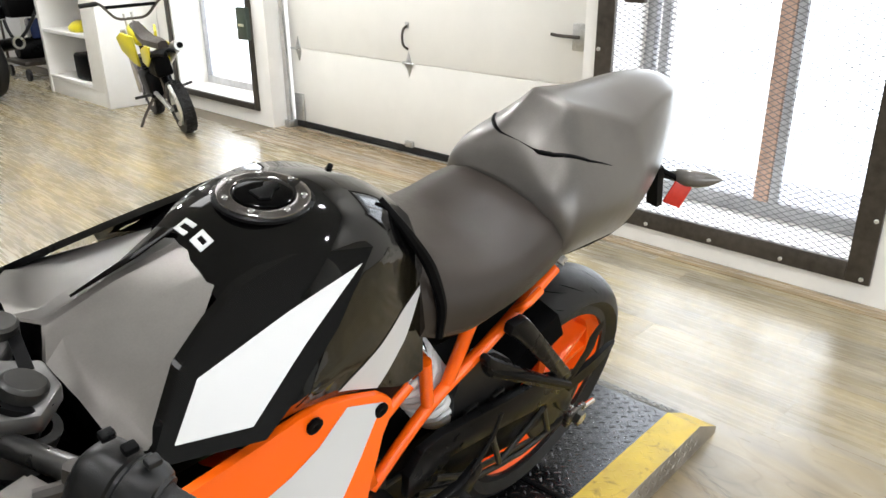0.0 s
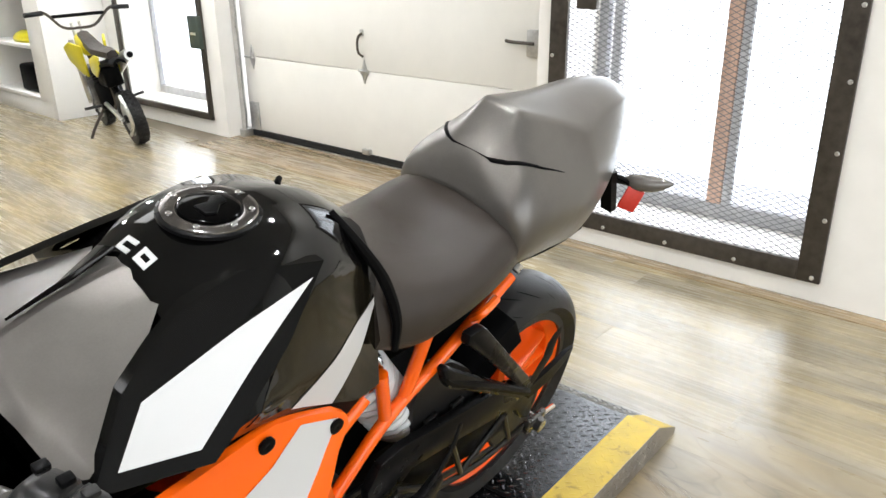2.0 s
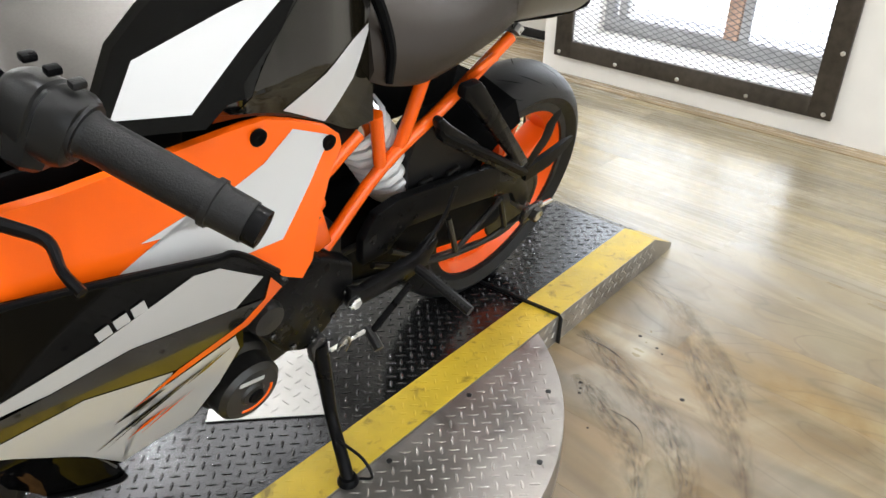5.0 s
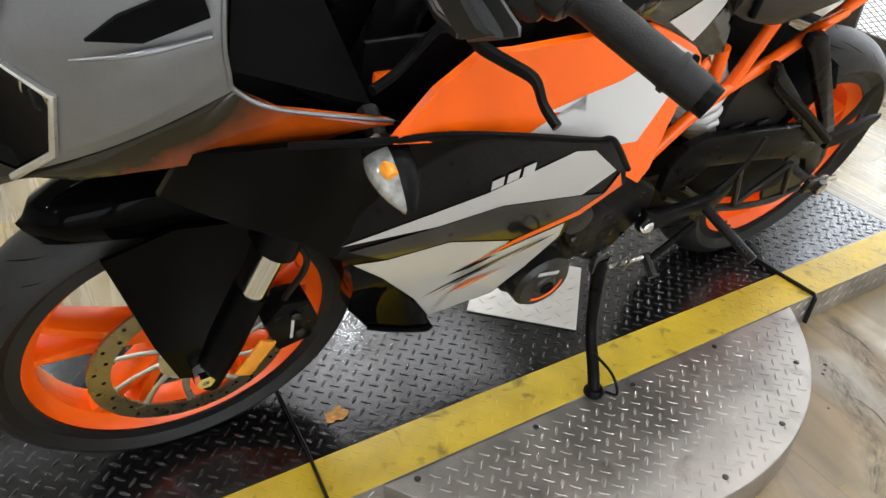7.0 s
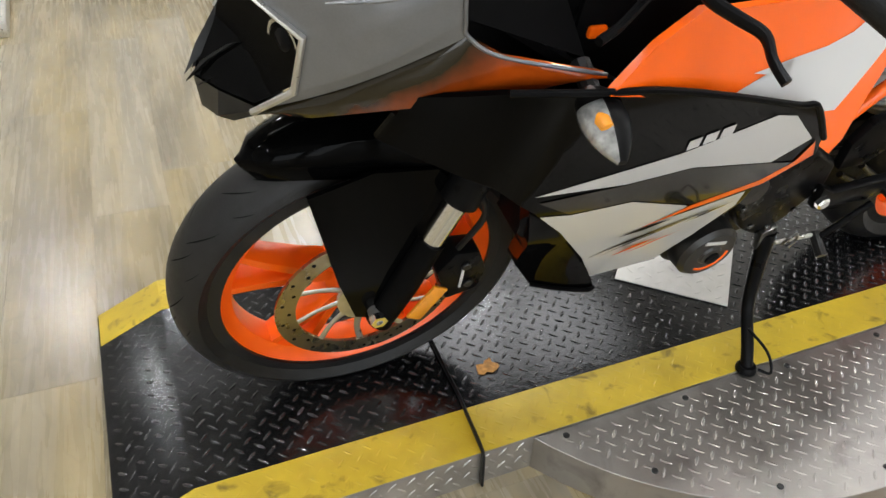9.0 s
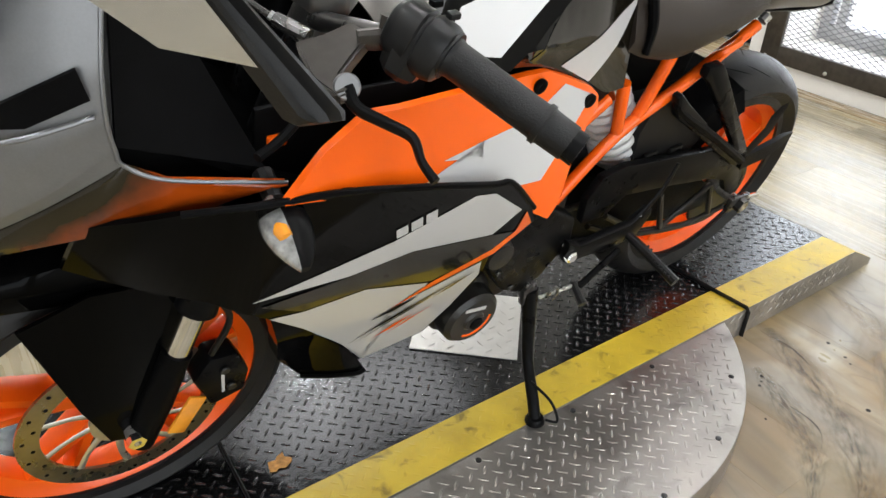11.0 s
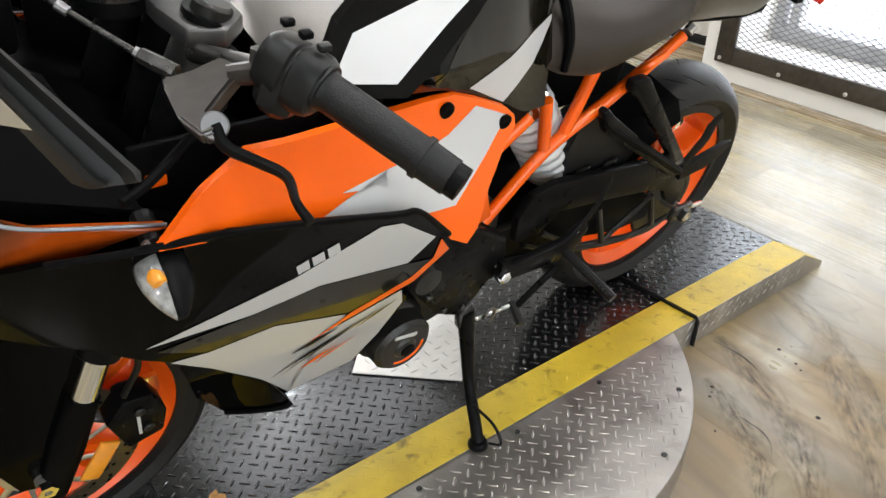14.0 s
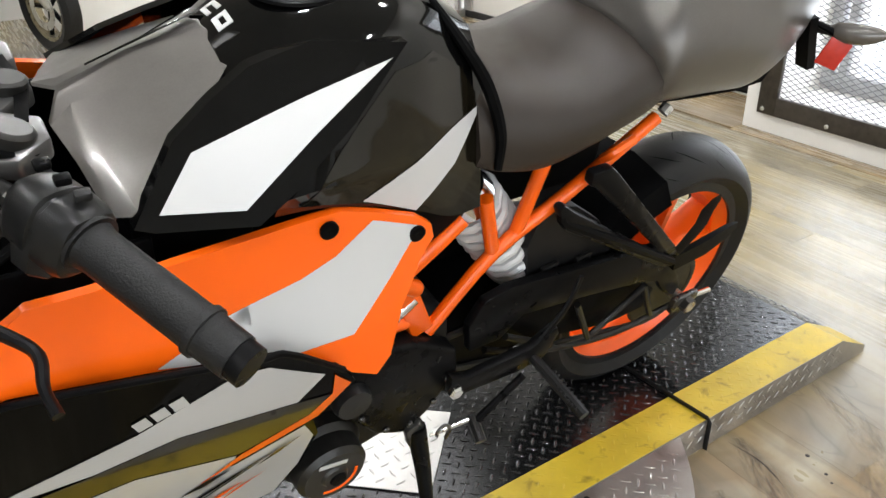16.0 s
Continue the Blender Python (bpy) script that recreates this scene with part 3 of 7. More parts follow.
def tyre(radius, width, rim):
    """A road tyre's round section, turned."""
    h = width / 2
    out = [(rim + 0.013, -h * 0.76)]
    for i in range(17):
        a = math.pi * (0.08 + 0.84 * i / 16)
        out.append((rim + 0.012 + (radius - rim - 0.012) * math.sin(a) ** 0.84, -h * math.cos(a)))
    out.append((rim + 0.013, h * 0.76))
    inner = [(rim - 0.006, h * 0.78), (rim - 0.006, -h * 0.78)]
    return spin(out + inner, 96, "y")


def rim_mesh(rim, width):
    """The rim's barrel with flanges."""
    h = width / 2
    p = [(rim + 0.014, -h), (rim + 0.015, -h + 0.006), (rim + 0.002, -h + 0.012), (rim - 0.012, -h * 0.5), (rim - 0.012, h * 0.5), (rim + 0.002, h - 0.012), (rim + 0.015, h - 0.006), (rim + 0.014, h)]
    q = [(rim - 0.004, h), (rim - 0.012, h - 0.012), (rim - 0.026, h * 0.55), (rim - 0.03, 0), (rim - 0.026, -h * 0.55), (rim - 0.012, -h + 0.012), (rim - 0.004, -h)]
    return spin(p + q, 96, "y")


def spokes(rim, hub, n, width, phase=0.0):
    """Forked cast spokes between hub and rim."""
    bm = bmesh.new()
    for k in range(n):
        a = phase + 2 * math.pi * k / n
        for off in (-0.16, 0.16):
            inner, outer = a + off * 0.35, a + off * 1.15
            rings = []
            for t in (0, 0.3, 0.7, 1):
                r = hub * 0.8 + (rim - 0.02 - hub * 0.8) * t
                ang = inner + (outer - inner) * t
                c, s = math.cos(ang), math.sin(ang)
                w, d = 0.013 - 0.003 * t, width * (0.42 - 0.1 * t)
                tx, tz = -s, c
                ring = []
                for u, v in ((-1, -0.6), (-0.6, -1), (0.6, -1), (1, -0.6), (1, 0.6), (0.6, 1), (-0.6, 1), (-1, 0.6)):
                    ring.append((r * c + u * w * tx, v * d, r * s + u * w * tz))
                rings.append(ring)
            loft(rings, bm=bm)
    return bm


def wheel(name, x, y, z, radius, width, rim, rim_width, parent):
    w = part(name, tyre(radius, width, rim), TYRE, parent, "black road tyre with cut grooves", 30)
    w.location = (x, y, z)
    cuts = bmesh.new()
    step = 2 * math.pi / 13
    for k in range(13):
        for sgn in (-1, 1):
            for a0, a1, th0, dth, wd in ((0.22, 0.40, 0.0, 0.20, 0.0032), (0.30, 0.47, 0.20, 0.17, 0.0026), (0.16, 0.24, 0.28, 0.10, 0.0022)):
                rows = []
                for s in range(7):
                    u = s / 6
                    a = math.pi * (a0 + (a1 - a0) * u ** 1.4)
                    th = k * step + (step / 2 if sgn > 0 else 0) + th0 + dth * u
                    wide = wd * math.sin(math.pi * (0.1 + 0.8 * u))
                    row = []
                    for o in (-1, 1):
                        r = rim + 0.012 + (radius - rim - 0.012) * math.sin(a + o * wide * 14 * 0.2) ** 0.84 + 0.0007
                        q = th + o * wide / radius
                        row.append((r * math.cos(q), sgn * width / 2 * math.cos(a + o * wide * 14 * 0.2) * 1.004, r * math.sin(q)))
                    rows.append(row)
                loft(rows, caps=False, closed_ring=False, bm=cuts)
    tagged(part("tread_pattern", cuts, GROOVE, w), "slanted tread grooves", kind="stuff")
    part("rim", rim_mesh(rim, rim_width), ORANGESAT, w, "orange cast rim", 40)
    part("spokes", spokes(rim, 0.06, 5, rim_width * 0.8, 0.35), ORANGESAT, w, "orange cast spokes", 40)
    part("hub", spin([(0.012, -0.06), (0.036, -0.06), (0.04, -0.03), (0.055, -0.02), (0.055, 0.02), (0.04, 0.03), (0.036, 0.06), (0.012, 0.06)], 32, "y"), ORANGESAT, w, "orange cast hub")
    return w


FZ, RX, RZ = 0.277, 1.358, 0.306
front = wheel("front_wheel", -0.005, 0.0, 0.287, 0.289, 0.112, 0.226, 0.082, bike)
rear = wheel("rear_wheel", RX, 0, RZ, 0.308, 0.152, 0.227, 0.11, bike)
from mathutils.bvhtree import BVHTree


def cut_grid(bm, step, axes=(0, 2)):
    """Cuts a flat mesh into a grid along two axes."""
    for ax in axes:
        lo, hi = min(v.co[ax] for v in bm.verts), max(v.co[ax] for v in bm.verts)
        no = Vector((0, 0, 0))
        no[ax] = 1
        for k in range(1, int((hi - lo) / step) + 1):
            at = Vector((0, 0, 0))
            at[ax] = lo + k * step
            bmesh.ops.bisect_plane(bm, geom=bm.verts[:] + bm.edges[:] + bm.faces[:], dist=1e-5, plane_co=at, plane_no=no)
    return bm


def flat(outline, step):
    """A gridded face from an outline in x and z."""
    bm = bmesh.new()
    bm.faces.new([bm.verts.new((x, 0, z)) for x, z in outline])
    bmesh.ops.triangulate(bm, faces=bm.faces[:])
    return cut_grid(bm, step)


def thicken(bm, depth):
    """Gives a skin its thickness, inwards along y."""
    old = bm.faces[:]
    side = [e for e in bm.edges if len(e.link_faces) == 1]
    pairs = {v: bm.verts.new(v.co + Vector((0, depth, 0))) for v in bm.verts[:]}
    for f in old:
        bm.faces.new([pairs[v] for v in reversed(f.verts)])
    for e in side:
        a, b = e.verts
        bm.faces.new((a, b, pairs[b], pairs[a]))
    bmesh.ops.recalc_face_normals(bm, faces=bm.faces[:])
    return bm


def mirrored(bm):
    """The same shape on the machine's other side."""
    out = bm.copy()
    for v in out.verts:
        v.co.y = -v.co.y
    bmesh.ops.reverse_faces(out, faces=out.faces[:])
    return out


def both(name, bm, material, parent, label="", angle=35):
    """A part on the left and its twin on the right."""
    twin = mirrored(bm)
    a = part(name, bm, material, parent, label, angle)
    b = part(name, twin, material, parent, label, angle)
    return a, b


def panel(outline, y_of, depth=0.006, step=0.03):
    bm = flat(outline, step)
    for v in bm.verts:
        v.co.y = y_of(v.co.x, v.co.z)
    return thicken(bm, depth)


def decal(outline, onto, lift=0.0012, step=0.02):
    """A thin skin laid from the left side onto a mesh."""
    tree = BVHTree.FromBMesh(onto)
    bm = flat(outline, step)
    for v in bm.verts:
        hit = tree.ray_cast(Vector((v.co.x, -1.0, v.co.z)), Vector((0, 1, 0)))
        y = hit[0].y if hit[0] is not None else -0.1
        n = hit[1] if hit[0] is not None else Vector((0, -1, 0))
        if n.y > 0:
            n = -n
        v.co = Vector((v.co.x, y, v.co.z)) + n * lift
    return bm


def ring(x, half, bottom, yc=0.0, n=0):
    """A closed section at x: half is (y, z) from the top centre down one side; mirrored about yc."""
    right = [(yc + y, z) for y, z in half]
    left = [(yc - y, z) for y, z in half[::-1] if y > 1e-4]
    pts = right + [(yc, bottom)] + left
    return [(x, y, z) for y, z in pts]


def blend(stations, count):
    """Sections between the given ones: smooth in x (Catmull-Rom on every point)."""
    rows = [ring(*s) for s in stations]
    cols = [curve_through([r[i] for r in rows], count) for i in range(len(rows[0]))]
    return [[c[k] for c in cols] for k in range(len(cols[0]))]


# --- tank: gloss black shell, faceted grey nose, white graphics
TANK = [
    (0.475, [(0, 0.978), (0.046, 0.972), (0.115, 0.935), (0.198, 0.884), (0.185, 0.858)], 0.80),
    (0.53, [(0, 1.006), (0.062, 0.998), (0.125, 0.955), (0.183, 0.875), (0.176, 0.845)], 0.78),
    (0.60, [(0, 1.020), (0.075, 1.010), (0.128, 0.968), (0.163, 0.86), (0.162, 0.815)], 0.76),
    (0.67, [(0, 1.017), (0.075, 1.004), (0.118, 0.962), (0.146, 0.85), (0.153, 0.78)], 0.75),
    (0.73, [(0, 1.000), (0.066, 0.984), (0.100, 0.940), (0.126, 0.84), (0.143, 0.745)], 0.735),
    (0.785, [(0, 0.965), (0.052, 0.955), (0.088, 0.915), (0.110, 0.83), (0.132, 0.735)], 0.72),
]
tank_rings = blend(TANK, 6)
tank_bm = loft(tank_rings)
bmesh.ops.bevel(tank_bm, geom=[e for e in tank_bm.edges if e.is_manifold and e.calc_face_angle(0) > 0.5], offset=0.006, segments=2, affect="EDGES", clamp_overlap=True)
tank_ref = tank_bm.copy()
tank = part("fuel_tank", tank_bm, TANKBLACK, bike, "gloss black fuel tank cover", 40)


side = panel([(0.344, 0.884), (0.400, 0.934), (0.445, 0.957), (0.490, 0.976), (0.56, 0.990), (0.656, 0.985), (0.574, 0.931), (0.498, 0.892), (0.450, 0.873), (0.36, 0.880)], lambda x, z: -0.178 - 0.147 * (x - 0.368) + 1.157 * (z - 0.890) - 0.07 * max(0, x - 0.53), 0.014)
side_ref = side.copy()
tank_ref2 = join(side.copy(), tank_ref.copy())
both("tank_side_cover", side, TANKBLACK, tank, "gloss black side cover")
both("white_panel", decal([(0.368, 0.890), (0.412, 0.925), (0.634, 0.974), (0.443, 0.884)], side_ref, 0.0014, 0.02), WHITE, tank, "white graphic panel on the tank side")
both("tank_rear_side", decal([(0.640, 0.958), (0.570, 0.905), (0.505, 0.862), (0.584, 0.827), (0.665, 0.780), (0.735, 0.757), (0.780, 0.795), (0.784, 0.876), (0.745, 0.930), (0.700, 0.960)], tank_ref2, 0.0008, 0.01), TANKREFLECT, tank, "glossy rear part of the tank side, tinted as if mirroring the floor")
both("white_slash", decal([(0.584, 0.831), (0.665, 0.784), (0.732, 0.818), (0.785, 0.876), (0.726, 0.864), (0.649, 0.847)], tank_ref2, 0.002, 0.01), WHITE, tank, "white graphic slash on the tank side")

# grey nose of the tank, left and right, folded along a ridge
def fold(points, faces, depth=0.006):
    bm = bmesh.new()
    vs = [bm.verts.new(p) for p in points]
    for f in faces:
        bm.faces.new([vs[i] for i in f])
    bmesh.ops.delete(bm, geom=[v for v in bm.verts if not v.link_faces], context="VERTS")
    bmesh.ops.subdivide_edges(bm, edges=bm.edges[:], cuts=2, use_grid_fill=True)
    bmesh.ops.recalc_face_normals(bm, faces=bm.faces[:])
    return thicken(bm, depth)


GREY = [(0.312, -0.045, 0.922), (0.336, -0.028, 0.932), (0.40, -0.036, 0.950), (0.496, -0.052, 0.974), (0.354, -0.173, 0.890), (0.331, -0.150, 0.880), (0.322, -0.09, 0.905), (0.475, -0.003, 0.980), (0.40, -0.003, 0.962), (0.33, -0.003, 0.935)]
both("tank_nose", fold(GREY, [(1, 2, 3, 4), (1, 4, 5, 6), (0, 1, 6)], 0.008), MATTGREY, tank, "matt metallic grey tank nose", 15)
both("tank_nose_top", fold(GREY, [(0, 9, 1), (9, 8, 2, 1), (8, 7, 3, 2)], 0.008), MATTGREY, tank, "matt metallic grey tank nose top", 15)
# Black sheet on the right of the nose, shade of a facet as colour.
shade_facet = bmesh.new()
shade_facet.faces.new([shade_facet.verts.new(p) for p in ((0.360, 0.004, 0.9520), (0.42, 0.018, 0.9650), (0.477, 0.044, 0.9765), (0.484, 0.020, 0.9850), (0.43, 0.004, 0.9755))])
part("nose_shade_facet", thicken(shade_facet, 0.004), GLOSSBLACK, tank, "black sheet for the shaded facet of the tank nose")
tank_tree = BVHTree.FromBMesh(tank_ref)


def on_tank(x, y):
    """The tank's skin above a place."""
    return tank_tree.ray_cast(Vector((x, y, 2.0)), Vector((0, 0, -1)))[0]


for yc, bars_of in ((0.022, ((-0.014, 0.014, 0.010, 0.016), (-0.014, 0.014, -0.004, 0.002), (0.008, 0.014, -0.004, 0.016))), (-0.020, ((-0.014, 0.014, 0.010, 0.016), (-0.014, 0.014, -0.004, 0.003), (-0.014, -0.008, 0.003, 0.010), (0.008, 0.014, 0.003, 0.010)))):
    for y0, y1, x0, x1 in bars_of:
        glyph = bmesh.new()
        glyph.faces.new([glyph.verts.new(on_tank(0.490 + 0.8 * x, 0.8 * (yc + y)) + Vector((0, 0, 0.0012))) for x, y in ((x0, y0), (x1, y0), (x1, y1), (x0, y1))])
        part("tank_mark", thicken_z(glyph, 0.001), WHITE, tank, "white badge bars")

# fuel cap
CAP = pose(0.584, -0.002, 1.0105, 0, -2, 0) @ Matrix.Diagonal((0.9, 0.9, 0.9, 1))
cap = part("fuel_cap", moved(spin([(0.0001, 0), (0.066, 0), (0.0655, 0.004), (0.062, 0.0055), (0.0001, 0.0055)], 56, "z", closed=False), CAP), SATIN, tank, "black ring of the fuel cap")
part("cap_ring", moved(spin([(0.041, 0.005), (0.061, 0.005), (0.0605, 0.0075), (0.059, 0.0085), (0.044, 0.0085), (0.042, 0.0075)], 56, "z"), CAP), CAPRING, cap, "dark polished metal ring")
part("cap_lid", moved(spin([(0.0001, 0.005), (0.040, 0.005), (0.0395, 0.009), (0.036, 0.0105), (0.02, 0.0115), (0.0001, 0.0118)], 48, "z", closed=False), CAP), GLOSSBLACK, cap, "gloss black lid")
part("key_flap", moved(prism([(-0.026, -0.004), (-0.018, -0.016), (0.004, -0.012), (0.016, -0.016), (0.026, -0.004), (0.018, 0.006), (0.004, 0.004), (-0.012, 0.016)], 0.010, 0.0145, "z", 0.0015), CAP @ pose(0, 0, 0, 0, 0, 35)), PLASTIC, cap, "black key flap")
for k in range(7):
    a = 2 * math.pi * k / 7 + 0.2
    part("cap_bolt", moved(bolt(None, (0.0515 * math.cos(a), 0.0515 * math.sin(a), 0.0085), 0.0042, 0.003, "z"), CAP), CHROME, cap, "bright bolt")

# --- seat
SEATS = [
    (0.775, [(0, 0.935), (0.04, 0.930), (0.075, 0.915), (0.105, 0.875), (0.128, 0.815), (0.122, 0.795)], 0.79),
    (0.815, [(0, 0.905), (0.055, 0.900), (0.095, 0.885), (0.122, 0.850), (0.138, 0.800), (0.128, 0.780)], 0.775),
    (0.88, [(0, 0.885), (0.065, 0.882), (0.112, 0.868), (0.138, 0.840), (0.148, 0.795), (0.135, 0.772)], 0.77),
    (0.96, [(0, 0.878), (0.075, 0.876), (0.122, 0.864), (0.145, 0.842), (0.150, 0.805), (0.135, 0.785)], 0.77),
    (1.04, [(0, 0.906), (0.075, 0.902), (0.116, 0.886), (0.139, 0.856), (0.143, 0.820), (0.128, 0.802)], 0.785),
    (1.10, [(0, 0.916), (0.07, 0.910), (0.108, 0.892), (0.130, 0.864), (0.133, 0.838), (0.12, 0.820)], 0.80),
]
seat_bm = loft(blend(SEATS, 6))
part("seat", seat_bm, SEAT, bike, "dark grey vinyl rider seat with a seam", 50)
part("seat_gasket", join(moved(tube([(0.728, -0.05, 0.995), (0.752, -0.085, 0.955), (0.782, -0.108, 0.905), (0.80, -0.128, 0.845), (0.798, -0.138, 0.795)], [0.004, 0.007, 0.009, 0.008, 0.006], 8), Matrix()), tube([(0.728, 0.05, 0.995), (0.752, 0.085, 0.955), (0.782, 0.108, 0.905), (0.80, 0.128, 0.845), (0.798, 0.138, 0.795)], [0.004, 0.007, 0.009, 0.008, 0.006], 8)), PLASTIC, bike, "black rubber gap between tank and seat")

def along(line, count):
    """Points spread over each stretch of a line alike, corners kept."""
    out = []
    for p, q in zip(line, line[1:]):
        out += [Vector(p).lerp(Vector(q), k / count) for k in range(count)]
    return out + [Vector(line[-1])]


# --- tail
# a cage of rows from the seat backwards; each runs from the middle of the top down one side, the last number is the underside
TAIL = [
    ([(1.062, 0, 0.918), (1.061, 0.050, 0.915), (1.060, 0.098, 0.900), (1.084, 0.134, 0.862), (1.082, 0.136, 0.834), (1.087, 0.118, 0.820)], 0.80),
    ([(1.070, 0, 0.946), (1.068, 0.050, 0.945), (1.066, 0.112, 0.932), (1.082, 0.149, 0.890), (1.100, 0.138, 0.827), (1.106, 0.114, 0.812)], 0.793),
    ([(1.080, 0, 0.986), (1.085, 0.046, 0.984), (1.094, 0.116, 0.964), (1.130, 0.152, 0.906), (1.160, 0.135, 0.820), (1.160, 0.110, 0.806)], 0.788),
    ([(1.140, 0, 1.056), (1.143, 0.036, 1.055), (1.170, 0.116, 0.975), (1.205, 0.149, 0.903), (1.225, 0.128, 0.811), (1.225, 0.104, 0.797)], 0.781),
    ([(1.220, 0, 1.067), (1.222, 0.062, 1.035), (1.252, 0.114, 0.962), (1.280, 0.141, 0.894), (1.295, 0.120, 0.797), (1.295, 0.096, 0.784)], 0.772),
    ([(1.300, 0, 1.074), (1.305, 0.088, 1.008), (1.320, 0.112, 0.955), (1.340, 0.132, 0.886), (1.365, 0.106, 0.783), (1.365, 0.082, 0.772)], 0.764),
    ([(1.430, 0, 1.078), (1.430, 0.066, 1.032), (1.445, 0.088, 0.962), (1.455, 0.100, 0.882), (1.470, 0.076, 0.788), (1.470, 0.052, 0.780)], 0.770),
    ([(1.520, 0, 1.060), (1.520, 0.046, 1.026), (1.525, 0.062, 0.958), (1.530, 0.069, 0.890), (1.540, 0.050, 0.826), (1.540, 0.030, 0.820)], 0.81),
    ([(1.592, 0, 1.014), (1.592, 0.018, 1.004), (1.594, 0.028, 0.965), (1.596, 0.030, 0.93), (1.596, 0.022, 0.892), (1.596, 0.010, 0.887)], 0.88),
]
tail_rows = [half + [(half[-1][0], 0, low)] + [(x, -y, z) for x, y, z in half[::-1] if y] for half, low in TAIL]
tail_bm = loft(tail_rows)
crease = tail_bm.edges.layers.float.new("crease_edge")
cage_at = {tuple(round(c, 4) for c in p): (r, min(k, 12 - k) if k else 0) for r, row in enumerate(tail_rows) for k, p in enumerate(row)}
for e in tail_bm.edges:
    (r0, c0), (r1, c1) = sorted(cage_at.get(tuple(round(c, 4) for c in v.co), (99, 99)) for v in e.verts)
    if r0 == r1 == 0 or r0 == r1 == 8:
        e[crease] = 1.0
    elif c0 == c1 == 1 and r0 >= 2:
        e[crease] = 0.9 if r0 >= 3 else 0.75
    elif r0 == r1 == 3 and c0 + c1 == 1:
        e[crease] = 0.92
    elif r0 == r1 == 5 and {c0, c1} in ({1, 2}, {2, 3}):
        e[crease] = 0.6
tail = part("tail_cover", tail_bm, MATTGREY, bike, "matt metallic grey tail hump", 80)
rounding = tail.modifiers.new("rounding", "SUBSURF")
rounding.levels = rounding.render_levels = 3
bpy.context.view_layer.update()
tail_tree = BVHTree.FromObject(tail, bpy.context.evaluated_depsgraph_get())
for sgn in (-1, 1):
    path = [tail_tree.find_nearest(Vector((x, sgn * y, z)))[0] for x, y, z in along([(1.088, 0, 0.981), (1.088, 0.020, 0.980), (1.092, 0.040, 0.977), (1.106, 0.058, 0.974), (1.150, 0.088, 0.967), (1.205, 0.104, 0.956)], 4)]
    thick = [float(np.interp(k / (len(path) - 1), (0, 0.3, 0.42, 0.62, 1), (0.0004, 0.0014, 0.0046 if sgn < 0 else 0.0022, 0.0040, 0.0006))) for k in range(len(path))]
    part("tail_slot", tube(path, thick, 8), PLASTIC, tail, "narrow black slot")
part("tail_underside", loft([[(x, -y, z), (x, -y * 0.7, z - 0.022), (x, y * 0.7, z - 0.022), (x, y, z)] for x, y, z in ((1.085, 0.125, 0.822), (1.2, 0.120, 0.806), (1.31, 0.104, 0.786), (1.41, 0.086, 0.774), (1.49, 0.055, 0.790))]), PLASTIC, tail, "black plastic edge under the tail")

# tail light carrier, rear indicator and reflector
carrier = part("plate_carrier", loft([[(x - 0.02, -w, z), (x + 0.02, -w, z), (x + 0.02, w, z), (x - 0.02, w, z)] for x, z, w in ((1.47, 0.83, 0.035), (1.50, 0.80, 0.032), (1.525, 0.765, 0.03))]), PLASTIC, bike, "black plastic number plate carrier")
for sgn in (-1, 1):
    ind = part("rear_indicator", tube([(1.55, sgn * 0.045, 0.842), (1.556, sgn * 0.085, 0.846), (1.56, sgn * 0.095, 0.848), (1.568, sgn * 0.115, 0.851), (1.578, sgn * 0.135, 0.855), (1.588, sgn * 0.152, 0.860), (1.594, sgn * 0.163, 0.863), (1.599, sgn * 0.172, 0.866)], [0.008, 0.009, 0.016, 0.019, 0.018, 0.014, 0.008, 0.002], 14, 3), SMOKE, bike, "smoke grey pointed indicator")
    part("stalk", tube([(1.53, sgn * 0.03, 0.84), (1.552, sgn * 0.088, 0.8465)], 0.0085, 10, 2), RUBBER, ind, "ribbed rubber stalk")
ref = part("side_reflector", moved(box(-0.02, 0.02, -0.003, 0.003, -0.026, 0.026, 0.002), pose(1.556, -0.110, 0.812, 0, 12, -48)), REDREF, bike, "red side reflector")
part("reflector_bracket", tube([(1.515, -0.05, 0.862), (1.545, -0.09, 0.850), (1.562, -0.106, 0.838)], 0.006, 8), PLASTIC, bike, "black reflector bracket")
part("fender_stub", loft([[(x - 0.012, -0.078, z), (x + 0.012, -0.078, z), (x + 0.012, -0.052, z), (x - 0.012, -0.052, z)] for x, z in ((1.505, 0.872), (1.525, 0.835), (1.555, 0.785), (1.566, 0.765))]), PLASTIC, bike, "black plastic bracket")

# --- orange side panel
def y_orange(x, z):
    return -0.546 + 0.205 * x + 0.290 * z + 0.015 * math.cos(min(1, max(-1, (z - 0.79) * 12)))


